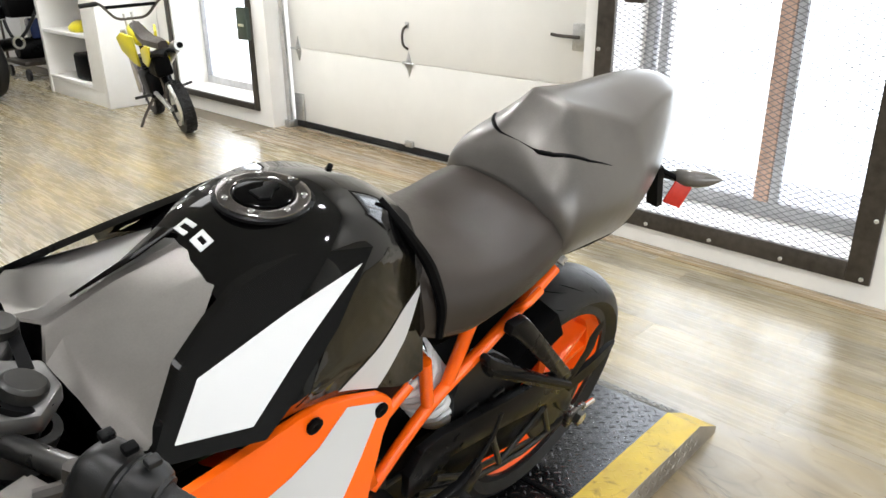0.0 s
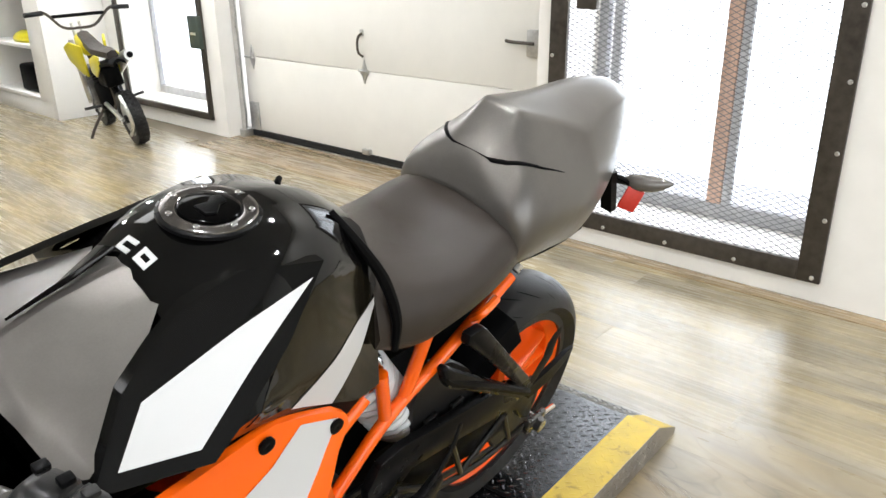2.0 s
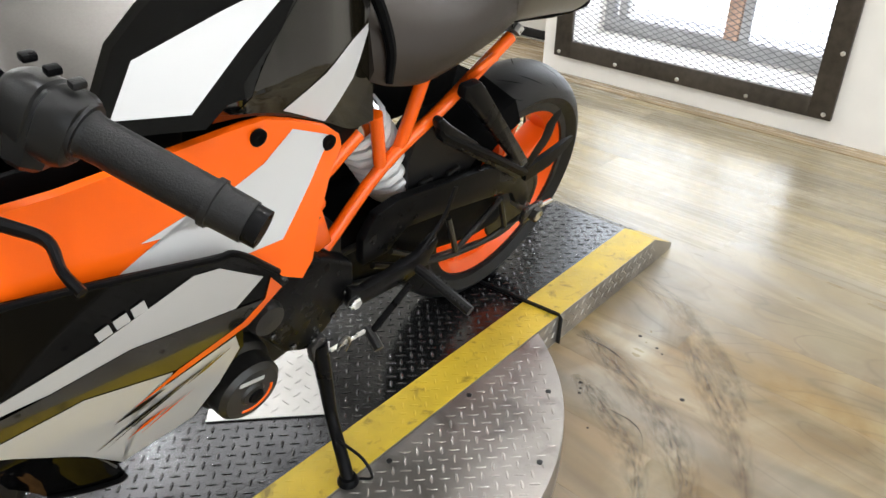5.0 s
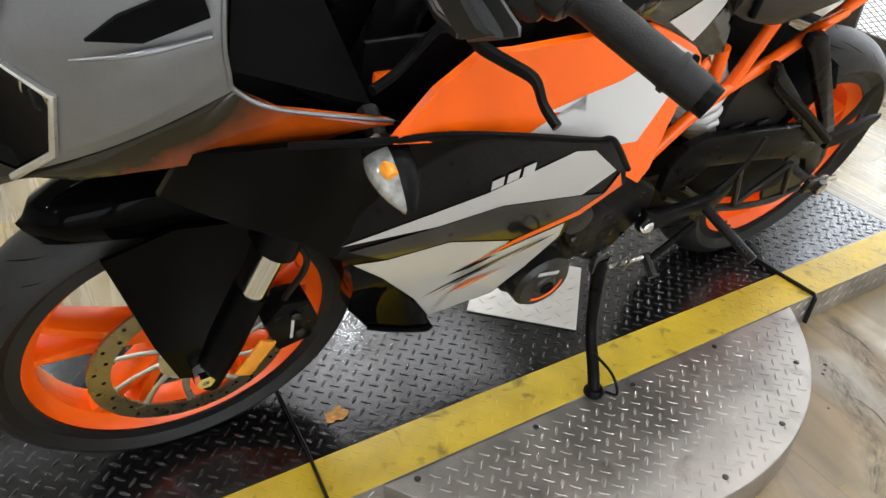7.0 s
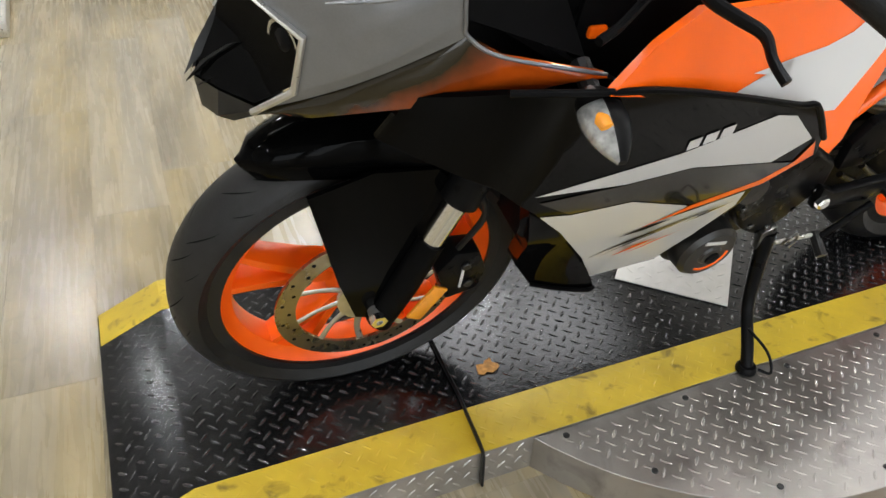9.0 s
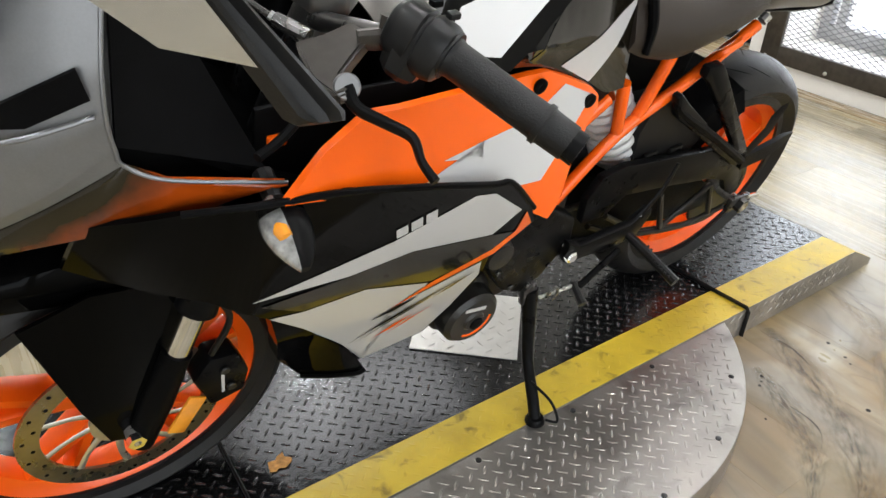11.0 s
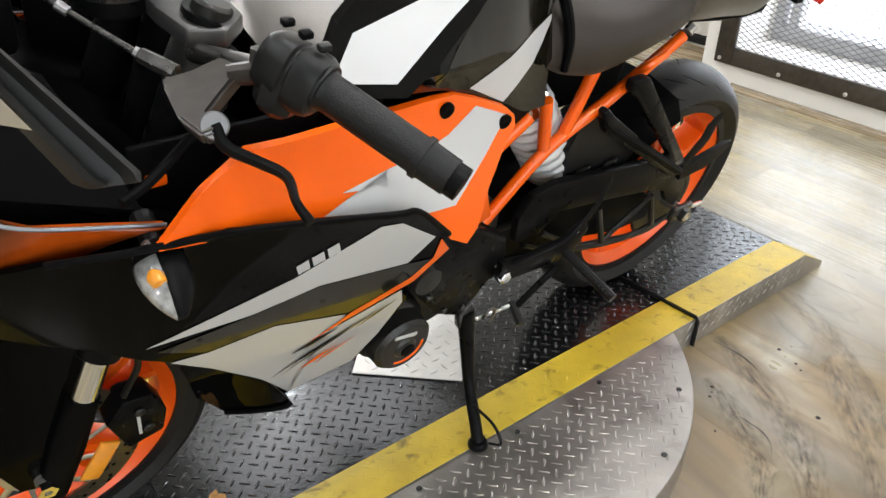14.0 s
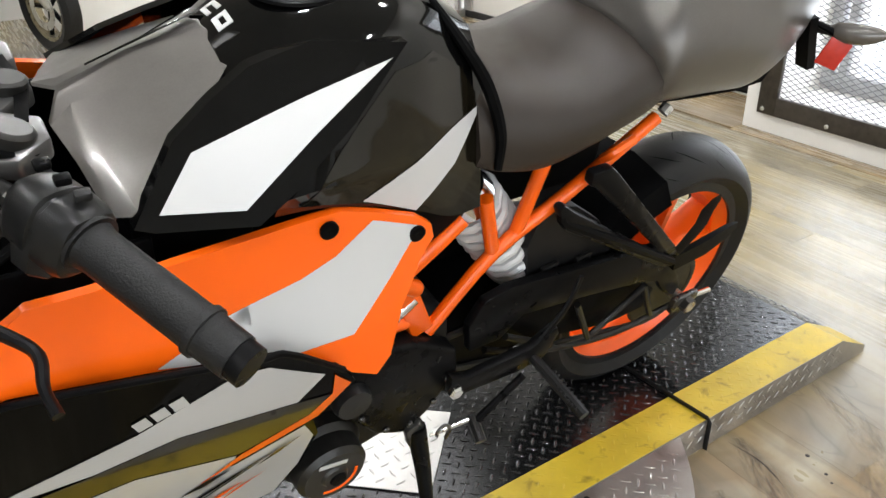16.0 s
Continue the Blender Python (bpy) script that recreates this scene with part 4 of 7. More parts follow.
OP = [(0.140, 0.815), (0.190, 0.853), (0.244, 0.876), (0.293, 0.867), (0.38, 0.857), (0.438, 0.850), (0.515, 0.841), (0.552, 0.835), (0.60, 0.814), (0.660, 0.785), (0.680, 0.768), (0.682, 0.752), (0.655, 0.732), (0.622, 0.690), (0.598, 0.636), (0.575, 0.622), (0.540, 0.645), (0.520, 0.670), (0.46, 0.705), (0.253, 0.782)]
op_bm = panel(OP, y_orange, 0.010, 0.025)
op_ref = op_bm.copy()
orange_l, orange_r = both("side_panel", op_bm, ORANGE, bike, "gloss orange side panel")
for tgt, flip in ((orange_l, False), (orange_r, True)):
    d = decal([(0.593, 0.808), (0.662, 0.774), (0.612, 0.735), (0.548, 0.692), (0.47, 0.708), (0.33, 0.766), (0.43, 0.762), (0.36, 0.782), (0.43, 0.783), (0.493, 0.782), (0.540, 0.788)], op_ref)
    part("white_stripe", mirrored(d) if flip else d, WHITE, tgt, "white graphic stripe")
    for x, z in ((0.534, 0.822), (0.655, 0.768)):
        b = moved(spin([(0.0001, 0), (0.011, 0), (0.011, -0.004), (0.007, -0.005), (0.0001, -0.003)], 16, "y", closed=False), Matrix.Translation((x, y_orange(x, z) - 0.001, z)))
        part("panel_bolt", mirrored(b) if flip else b, PLASTIC, tgt, "black panel bolt")

# --- main fairing
def y_fair(x, z):
    base = -0.038 - 0.0535 * x - 0.261 * z
    return base + 0.95 * max(0, 0.13 - x) ** 1.5 - 0.010 * math.cos(min(1.5, abs(z - 0.62) * 7))


FP = [(-0.05, 0.700), (-0.03, 0.775), (0.05, 0.805), (0.12, 0.815), (0.213, 0.806), (0.32, 0.780), (0.419, 0.752), (0.45, 0.745), (0.520, 0.672), (0.545, 0.630), (0.50, 0.555), (0.515, 0.500), (0.505, 0.40), (0.475, 0.315), (0.359, 0.288), (0.30, 0.385), (0.21, 0.51), (0.145, 0.585), (0.08, 0.645)]
fair_bm = panel(FP, y_fair, 0.008, 0.025)
fair_ref = fair_bm.copy()
fair_l, fair_r = both("fairing", fair_bm, GLOSSBLACK, bike, "gloss black main fairing")
for tgt, flip in ((fair_l, False), (fair_r, True)):
    def lay(name, outline, material, label, lift):
        d = decal(outline, fair_ref, lift)
        part(name, mirrored(d) if flip else d, material, tgt, label)
    lay("white_wedge", [(0.128, 0.630), (0.237, 0.664), (0.299, 0.684), (0.400, 0.739), (0.432, 0.733), (0.500, 0.676), (0.472, 0.628), (0.339, 0.646), (0.253, 0.628)], WHITE, "white graphic wedge", 0.0012)
    lay("graphite_wedge", [(0.142, 0.612), (0.253, 0.626), (0.339, 0.644), (0.472, 0.626), (0.514, 0.618), (0.490, 0.578), (0.408, 0.534), (0.291, 0.578), (0.201, 0.568)], GRAPH, "dark graphite graphic wedge", 0.0014)
    lay("orange_edge", [(0.512, 0.668), (0.538, 0.632), (0.505, 0.566), (0.406, 0.508), (0.360, 0.474), (0.412, 0.532), (0.492, 0.580), (0.516, 0.620)], ORANGE, "orange graphic edge", 0.0018)
    lay("white_belly", [(0.158, 0.572), (0.205, 0.564), (0.291, 0.574), (0.405, 0.530), (0.36, 0.478), (0.405, 0.500), (0.490, 0.548), (0.508, 0.50), (0.500, 0.40), (0.471, 0.320), (0.362, 0.293), (0.306, 0.385), (0.215, 0.508)], WHITE, "white graphic lower fairing", 0.0012)
    for k, (u0, v0, u1, v1, w, m) in enumerate(((0.335, 0.452, 0.402, 0.492, 0.009, PLASTIC), (0.315, 0.382, 0.455, 0.503, 0.006, GRAPH), (0.33, 0.378, 0.47, 0.515, 0.004, GRAPH), (0.36, 0.375, 0.42, 0.425, 0.007, ORANGE), (0.38, 0.372, 0.45, 0.438, 0.004, ORANGE), (0.43, 0.47, 0.487, 0.528, 0.006, GRAPH))):
        lay("graphic_bar", [(u0, v0), ((u0 + u1) / 2, (v0 + v1) / 2 - w), (u1, v1), ((u0 + u1) / 2, (v0 + v1) / 2 + w)], m, "slanted graphic bars", 0.0024 + 0.0004 * k)
    for k in range(3):
        a = 0.302 + 0.018 * k
        z = 0.690 + 0.0085 * k
        lay("badge_bar", [(a, z), (a + 0.014, z + 0.0066), (a + 0.008, z + 0.026), (a - 0.006, z + 0.0194)], WHITE, "white badge bars", 0.0016)
    rim_line = tube([(x, y_fair(x, z) - 0.001, z) for x, z in ((0.05, 0.807), (0.12, 0.817), (0.213, 0.808), (0.32, 0.782), (0.419, 0.754), (0.452, 0.746), (0.522, 0.672))], 0.004, 8)
    part("edge_bead", mirrored(rim_line) if flip else rim_line, PLASTIC, tgt, "rolled black edge")
def y_duct(x, z):
    return -0.158 + 3.5 * max(0, 0.45 - z) * max(0, 0.34 - x)


both("belly_duct", panel([(0.180, 0.522), (0.200, 0.43), (0.220, 0.345), (0.262, 0.279), (0.300, 0.284), (0.354, 0.299), (0.330, 0.345), (0.285, 0.41), (0.240, 0.470)], y_duct, 0.03, 0.02), GLOSSBLACK, bike, "gloss black chin duct of the fairing", 30)
both("duct_lip", tube([(x, y_duct(x, z) - 0.003, z) for x, z in ((0.262, 0.279), (0.300, 0.284), (0.340, 0.295), (0.354, 0.299))], 0.004, 8), PLASTIC, bike, "rolled lip of the chin duct")
part("belly_pan", loft([[(x, -w, z + 0.06), (x, -w, z), (x, -w * 0.6, z - 0.025), (x, w * 0.6, z - 0.025), (x, w, z), (x, w, z + 0.06)] for x, w, z in ((0.33, 0.05, 0.295), (0.40, 0.085, 0.29), (0.48, 0.10, 0.28), (0.62, 0.10, 0.275))]), PLASTIC, bike, "black belly pan")
# --- nose, headlight and cockpit
nose = part("nose_core", loft([[(x, -w, z0), (x, -w * 0.8, z1), (x, w * 0.8, z1), (x, w, z0), (x, w * 0.6, z0 - 0.03), (x, -w * 0.6, z0 - 0.03)] for x, w, z0, z1 in ((-0.125, 0.07, 0.75, 0.84), (-0.09, 0.10, 0.75, 0.90), (-0.02, 0.15, 0.755, 0.86), (0.10, 0.17, 0.74, 0.80), (0.2, 0.16, 0.70, 0.76))]), PLASTIC, bike, "black inner fairing behind the headlight", 30)
def skin(one, other, across, bulge, depth=0.005):
    """A smooth sheet between two lines of equal count, swelling outwards in the middle, with its thickness."""
    bm = bmesh.new()
    rows = []
    for k in range(across + 1):
        u = k / across
        swell = Vector((0, -bulge * math.sin(math.pi * u), 0))
        rows.append([bm.verts.new(p.lerp(q, u) + swell) for p, q in zip(one, other)])
    for r0, r1 in zip(rows, rows[1:]):
        for j in range(len(r0) - 1):
            if (r0[j].co - r1[j].co).length + (r0[j + 1].co - r1[j + 1].co).length > 1e-5:
                bm.faces.new((r0[j], r0[j + 1], r1[j + 1], r1[j]))
    bmesh.ops.remove_doubles(bm, verts=bm.verts[:], dist=1e-5)
    bmesh.ops.recalc_face_normals(bm, faces=bm.faces[:])
    return thicken(bm, depth)


LAMPEDGE = [(-0.166, -0.096, 0.711), (-0.130, -0.128, 0.757), (-0.122, -0.132, 0.822), (-0.162, -0.098, 0.850), (-0.105, -0.072, 0.990)]
COCKPIT = [(0.013, -0.197, 0.850), (0.007, -0.196, 0.868), (0.004, -0.193, 0.900), (0.008, -0.184, 0.945), (0.020, -0.166, 1.000)]
BANDTOP = [(-0.166, -0.096, 0.711), (-0.080, -0.156, 0.776), (0.013, -0.197, 0.850), (0.050, -0.207, 0.830), (0.162, -0.223, 0.806)]
BANDLOW = [(-0.166, -0.096, 0.709), (-0.115, -0.138, 0.727), (-0.045, -0.177, 0.757), (0.060, -0.203, 0.774), (0.162, -0.223, 0.803)]
both("nose_side", skin(along(LAMPEDGE, 5), along(COCKPIT, 5), 12, 0.012), SILVERGREY, nose, "silver grey nose fairing", 50)
both("nose_liner", skin([p + Vector((0.006, 0.028, 0)) for p in along(LAMPEDGE, 3)], [p + Vector((0, 0.028, 0)) for p in along(COCKPIT, 3)], 4, 0.0), PLASTIC, nose, "black inner lining of the nose", 40)
top_line, low_line = along(BANDTOP, 6), along(BANDLOW, 6)
both("nose_band", skin(low_line, top_line, 6, 0.006), FADE, nose, "glossy orange lower nose band with a dark reflection coloured in", 60)
both("nose_edge", tube([Vector(p) + Vector((-0.002, -0.002, 0)) for p in LAMPEDGE], 0.0042, 8, 4, bend=False), ALU, nose, "pale edge of the headlight opening")
both("cockpit_edge", tube([Vector(p) + Vector((0.001, -0.002, 0)) for p in COCKPIT[::-1] + BANDTOP[3:]], 0.0022, 8), SILVERGREY, nose, "pale edge of the fairing")
both("nose_scoop", fold([(-0.095, -0.158, 0.888), (-0.070, -0.166, 0.912), (-0.010, -0.184, 0.945), (-0.004, -0.190, 0.918), (-0.055, -0.176, 0.892)], [(0, 1, 4), (1, 2, 3, 4)], 0.004), PLASTIC, nose, "black air slot")
both("nose_crease", tube([(-0.108, -0.152, 0.868), (-0.060, -0.178, 0.884), (-0.004, -0.196, 0.905)], [0.0012, 0.003, 0.0022], 8), SILVERGREY, nose, "raised crease under the air slot")
def both_ways(points):
    """Half a row from the left edge to the middle, mirrored on to the other edge."""
    return list(points) + [(x, -y, z) for x, y, z in reversed(points[:-1])]


mask = part("headlight_mask", loft([both_ways(r) for r in (((-0.164, -0.090, 0.716), (-0.192, -0.046, 0.706), (-0.212, 0, 0.694)), ((-0.132, -0.122, 0.758), (-0.160, -0.050, 0.760), (-0.184, 0, 0.760)), ((-0.122, -0.126, 0.820), (-0.150, -0.050, 0.812), (-0.174, 0, 0.806)), ((-0.160, -0.094, 0.848), (-0.164, -0.048, 0.852), (-0.170, 0, 0.856)), ((-0.104, -0.068, 0.988), (-0.112, -0.040, 0.984), (-0.114, 0, 0.984)))], caps=False, closed_ring=False), GLOSSBLACK, bike, "gloss black headlight mask", 20)
part("chin", loft([both_ways(r) for r in (((-0.162, -0.094, 0.713), (-0.194, -0.046, 0.704), (-0.213, 0, 0.692)), ((-0.170, -0.092, 0.708), (-0.197, -0.046, 0.668), (-0.208, 0, 0.648)), ((-0.160, -0.090, 0.700), (-0.180, -0.044, 0.656), (-0.190, 0, 0.640)), ((-0.120, -0.090, 0.706), (-0.120, -0.044, 0.680), (-0.120, 0, 0.672)))], caps=False, closed_ring=False), SHELL, mask, "satin dark chin under the headlight", 15)
for sgn in (-1, 1):
    part("projector", moved(spin([(0.0001, -0.012), (0.02, -0.009), (0.03, 0), (0.034, 0.01), (0.034, 0.03), (0.0001, 0.03)], 28, "x", closed=False), pose(-0.128, sgn * 0.098, 0.792, 0, 0, sgn * -20) @ Matrix.Scale(0.75, 4)), SATIN, mask, "projector headlight lens")
    part("projector_ring", moved(spin([(0.031, -0.004), (0.036, -0.004), (0.036, 0.004), (0.031, 0.004)], 32, "x"), pose(-0.132, sgn * 0.100, 0.792, 0, 0, sgn * -20) @ Matrix.Scale(0.75, 4)), CHROME, mask, "bright ring round the projector")
for sgn in (-1, 1):
    for root, back, tip in (((-0.172, 0.034, 0.752), (-0.198, 0.016, 0.722), (-0.222, 0.006, 0.690)), ((-0.172, 0.038, 0.718), (-0.192, 0.028, 0.706), (-0.212, 0.016, 0.690))):
        blade = loft([[(x - 0.007, sgn * y, z), (x, sgn * (y - 0.007), z - 0.006), (x + 0.007, sgn * y, z), (x, sgn * (y + 0.007), z + 0.006)] for x, y, z in (root, back)] + [[(tip[0], sgn * tip[1] + dy, tip[2] + dz) for dy, dz in ((-0.001, 0), (0, -0.001), (0.001, 0), (0, 0.001))]])
        part("lamp_blade", blade, SHELL, mask, "small black blade in the headlight")
SCREEN = glassy("smoked_screen", (0.25, 0.22, 0.2))
part("windscreen", loft([[(-0.103 + 0.13 * t, (0.070 + 0.075 * t) * s, 0.995 + 0.11 * t - 0.035 * abs(s) ** 2 * t) for s in (-1, -0.6, 0, 0.6, 1)] for t in (0, 0.35, 0.7, 1)] + [[(-0.100 + 0.13 * t, (0.067 + 0.075 * t) * s, 0.992 + 0.11 * t - 0.035 * abs(s) ** 2 * t) for s in (-1, -0.6, 0, 0.6, 1)] for t in (1, 0.7, 0.35, 0)], caps=False, closed_ring=False), SCREEN, bike, "smoked windscreen")
part("dashboard", box(0.06, 0.10, -0.07, 0.07, 0.915, 0.985, 0.012, 3), PLASTIC, bike, "black dashboard housing")
part("cockpit_tray", loft([[(x, -w, z), (x, -w, z + 0.012), (x, w, z + 0.012), (x, w, z)] for x, w, z in ((-0.02, 0.16, 0.86), (0.06, 0.17, 0.835), (0.16, 0.19, 0.775), (0.30, 0.17, 0.70), (0.45, 0.16, 0.66))]), PLASTIC, bike, "black inner cockpit panel")
both("inner_cowl", fold([(0.012, -0.185, 0.862), (0.03, -0.15, 0.99), (0.10, -0.135, 0.93), (0.15, -0.20, 0.81)], [(0, 1, 2, 3)], 0.006), PLASTIC, bike, "black inner cowl")
both("cowl_strut", tube([(0.118, -0.25, 0.868), (0.15, -0.235, 0.872), (0.20, -0.205, 0.885), (0.25, -0.17, 0.89)], 0.005, 8), PLASTIC, bike, "black cowl strut")
part("frame_tab", moved(box(-0.011, 0.011, -0.004, 0.004, -0.007, 0.007, 0.003), Matrix.Translation((0.174, -0.175, 0.821))), ORANGE, bike, "orange frame tab")

# mirrors: a folded bar with a ribbed lower edge and the glass under it
for sgn in (-1, 1):
    up0, lo0 = Vector((0.078, 0.461, 1.061)), Vector((0.049, 0.455, 1.061))
    up1, lo1 = Vector((-0.034, 0.335, 1.200)), Vector((-0.019, 0.358, 1.173))
    back = Vector((-0.30, -0.75, -0.58))
    rows = []
    for t in (0, 0.03, 0.3, 0.6, 1.0):
        a, b = up0.lerp(up1, t), lo0.lerp(lo1, t)
        k = 0.7 if t == 0 else 1.0
        mid = (a + b) / 2
        a, b = mid + (a - mid) * k, mid + (b - mid) * k
        row = [a, a.lerp(b, 0.18) - back * 0.003, a.lerp(b, 0.3) + back * 0.004, a.lerp(b, 0.72) + back * 0.006, a.lerp(b, 0.86) - back * 0.004, b - back * 0.002, b + back * 0.012, mid + back * 0.024, a + back * 0.012]
        rows.append([(p.x, sgn * p.y, p.z) for p in row])
    mir = part("mirror", loft(rows), SHELL, bike, "folded black mirror housing with a ribbed edge", 28)
    tri = [(0.033, 0.432, 1.086), (0.010, 0.401, 1.122), (-0.02, 0.36, 1.165), (-0.064, 0.338, 1.122), (-0.007, 0.394, 1.083)]
    glass = bmesh.new()
    glass.faces.new([glass.verts.new((x, sgn * y, z)) for x, y, z in tri])
    part("mirror_glass", thicken(glass, -0.003 * sgn), CHROME, mir, "silvered mirror glass")
    part("mirror_stem", tube([(-0.03, sgn * 0.335, 1.185), (-0.07, sgn * 0.27, 1.13), (-0.085, sgn * 0.18, 1.02), (-0.07, sgn * 0.135, 0.965)], [0.010, 0.011, 0.013, 0.016], 10), PLASTIC, mir, "black mirror stem")

# front indicators: dark shell behind, clear lens with an amber bulb before it
for sgn in (-1, 1):
    root, tip = Vector((0.146, sgn * 0.226, 0.794)), Vector((0.138, sgn * 0.318, 0.776))
    axis = (tip - root).normalized()
    ex = Vector((1, 0, 0)) - axis * axis.x
    ex.normalize()
    ez = ex.cross(axis).normalized()
    if ez.z < 0:
        ez = -ez

    def almond(grow, keep, shift=0.0):
        rows = []
        for k in range(11):
            a = k / 10
            w = math.sin(math.pi * (0.06 + 0.9 * a ** 0.85)) ** 0.75 * grow
            c = root.lerp(tip, a)
            ring = []
            for q in range(16):
                u, v = 0.026 * w * math.cos(2 * math.pi * q / 16), 0.019 * w * math.sin(2 * math.pi * q / 16)
                u = max(u, shift) if keep > 0 else (min(u, shift) if keep < 0 else u)
                ring.append(c + ex * u + ez * v)
            rows.append(ring)
        return loft(rows)

    body = part("front_indicator", almond(1.0, 1, -0.004), SATIN, bike, "dark indicator body with a clear lens", 50)
    part("indicator_lens", almond(1.02, -1, -0.0045), CLEAR, body, "clear ribbed lens", 50)
    part("amber_bulb", moved(spin([(0.0001, -0.012), (0.007, -0.01), (0.0095, 0), (0.007, 0.01), (0.0001, 0.012)], 16, "y", closed=False), Matrix.Translation(root.lerp(tip, 0.56) - ex * 0.010 + ez * 0.0105)), AMBER, body, "amber bulb")
    part("indicator_root", tube([root - axis * 0.03, root + axis * 0.012], [0.012, 0.010], 10, 2), RUBBER, body, "black rubber mount")

# --- front fender, fork and brake
FEND = []
for k in (-1.2, -1, -0.6, 0, 1, 2, 3, 4, 5, 6, 7, 8, 9):
    a = radians(113 - 73 * k / 9)
    r = 0.322 + (0.012 if -1 < k < 9 else 0)
    x, z = -r * math.cos(math.pi - a), FZ + r * math.sin(a)
    lip = math.sqrt(max(0.02, 1 - (max(0, 0.6 - k) / 1.82) ** 2))
    w = (0.039 + 0.038 * math.sin(math.pi * min(1, (max(k, 0) + 0.6) / 6) / 2)) * lip
    tx, tz = math.cos(a), math.sin(a)
    drop = (0.05 + 0.02 * math.sin(max(k, 0) / 9 * math.pi)) * lip
    FEND.append([(x + tx * -d, y * w, z + tz * -d) for y, d in ((-1, drop), (-1.02, 0.4 * drop), (-0.85, 0.08 * drop), (-0.4, -0.006), (0, -0.008), (0.4, -0.006), (0.85, 0.08 * drop), (1.02, 0.4 * drop), (1, drop), (0.96, drop), (0.95, 0.48 * drop), (0, 0.0), (-0.95, 0.48 * drop), (-0.96, drop))])
fender = part("front_fender", loft(FEND), GLOSSBLACK, bike, "gloss black front fender", 40)
both("fender_side", panel([(-0.105, 0.545), (-0.02, 0.575), (0.07, 0.56), (0.125, 0.50), (0.06, 0.35), (0.025, 0.245), (-0.03, 0.268), (-0.06, 0.36)], lambda x, z: -0.078 - 0.02 * max(0, 0.5 - z) - 0.008 * math.cos(x * 9), 0.006), GLOSSBLACK, fender, "gloss black fork guard")
rake = Vector((0.355, 0, 0.935))
for sgn in (-1, 1):
    foot = Vector((0.012, sgn * 0.092, FZ - 0.02))
    top = foot + rake * 0.733
    low = part("fork_leg", tube([foot + rake * -0.01, foot + rake * 0.08, foot + rake * 0.18], [0.022, 0.025, 0.022], 16, 4), PLASTIC, bike, "black fork foot")
    part("stanchion", tube([foot + rake * 0.15, foot + rake * 0.34], 0.0185, 20, 2), CHROME, low, "bright fork tube")
    part("outer_tube", tube([foot + rake * 0.265, foot + rake * 0.29, foot + rake * 0.5, top], [0.030, 0.029, 0.027, 0.026], 20, 4), SATIN, low, "black outer fork tube")
    part("fork_cap", tube([top, top + rake * 0.012, top + rake * 0.016], [0.021, 0.021, 0.017], 28, 2), CASTGREY, low, "dark grey fork cap")
    part("cap_collar", moved(spin([(0.0215, -0.004), (0.029, -0.004), (0.029, 0.002), (0.0215, 0.002)], 28, "z"), Matrix.Translation(top) @ Euler((0, radians(20.8), 0)).to_matrix().to_4x4()), SATIN, low, "black recess round the fork cap")
    part("axle_bolt", moved(spin([(0.006, 0), (0.014, 0), (0.014, sgn * 0.012), (0.006, sgn * 0.012)], 6, "y"), Matrix.Translation((0, sgn * 0.105, FZ))), CHROME, low, "bright axle nut")
axle = part("front_axle", tube([(0, -0.11, FZ), (0, 0.11, FZ)], 0.012, 14, 1, bend=False), ALU, bike, "bare front axle")
# brake disc with holes between spokes
BRONZE = mat("disc_bronze", (0.33, 0.29, 0.2), 0.3, 0.95, grain=0.2, scale=30, wear=0.12)
disc = part("brake_disc", moved(spin([(0.118, -0.0025), (0.150, -0.0025), (0.150, 0.0025), (0.118, 0.0025)], 72, "y"), Matrix.Translation((0, -0.062, FZ))), BRONZE, bike, "steel brake disc ring")
for k in range(10):
    a = 2 * math.pi * k / 10
    p = [Vector((r * math.cos(a + q), -0.062, FZ + r * math.sin(a + q))) for r, q in ((0.045, 0), (0.085, 0.14), (0.122, 0.26))]
    part("carrier_arm", tube(p, [0.007, 0.005, 0.006], 6, 3, flat=0.4), ALU, disc, "thin disc carrier arm")
part("disc_bell", moved(spin([(0.035, -0.004), (0.052, -0.004), (0.052, 0.004), (0.035, 0.004)], 36, "y"), Matrix.Translation((0, -0.062, FZ))), ALU, disc)
holes = bmesh.new()
for k in range(36):
    a = 2 * math.pi * k / 36
    r = 0.128 + 0.012 * (k % 2)
    join(holes, moved(spin([(0.0001, -0.0031), (0.0032, -0.0031), (0.0032, 0.0031), (0.0001, 0.0031)], 8, "y", closed=False), Matrix.Translation((r * math.cos(a), -0.062, FZ + r * math.sin(a)))))
part("disc_holes", holes, PLASTIC, disc, "drilled holes")
cal = part("brake_caliper", moved(prism([(-0.035, -0.05), (0.02, -0.06), (0.045, -0.02), (0.045, 0.035), (0.01, 0.055), (-0.03, 0.03)], -0.03, 0.012, "y", 0.006), pose(0.132, -0.068, FZ + 0.05, 0, -22, 0)), SATIN, bike, "black brake caliper")
for dx, dz in ((0.01, 0.025), (0.02, -0.02)):
    part("caliper_bolt", bolt(None, (0.13 + dx, -0.100, FZ + 0.05 + dz), 0.008, -0.005, "y"), DARKMETAL, cal)
part("caliper_marks", box(0.135, 0.140, -0.1005, -0.099, FZ + 0.02, FZ + 0.07, 0.0005), WHITE, cal, "faint white marks")
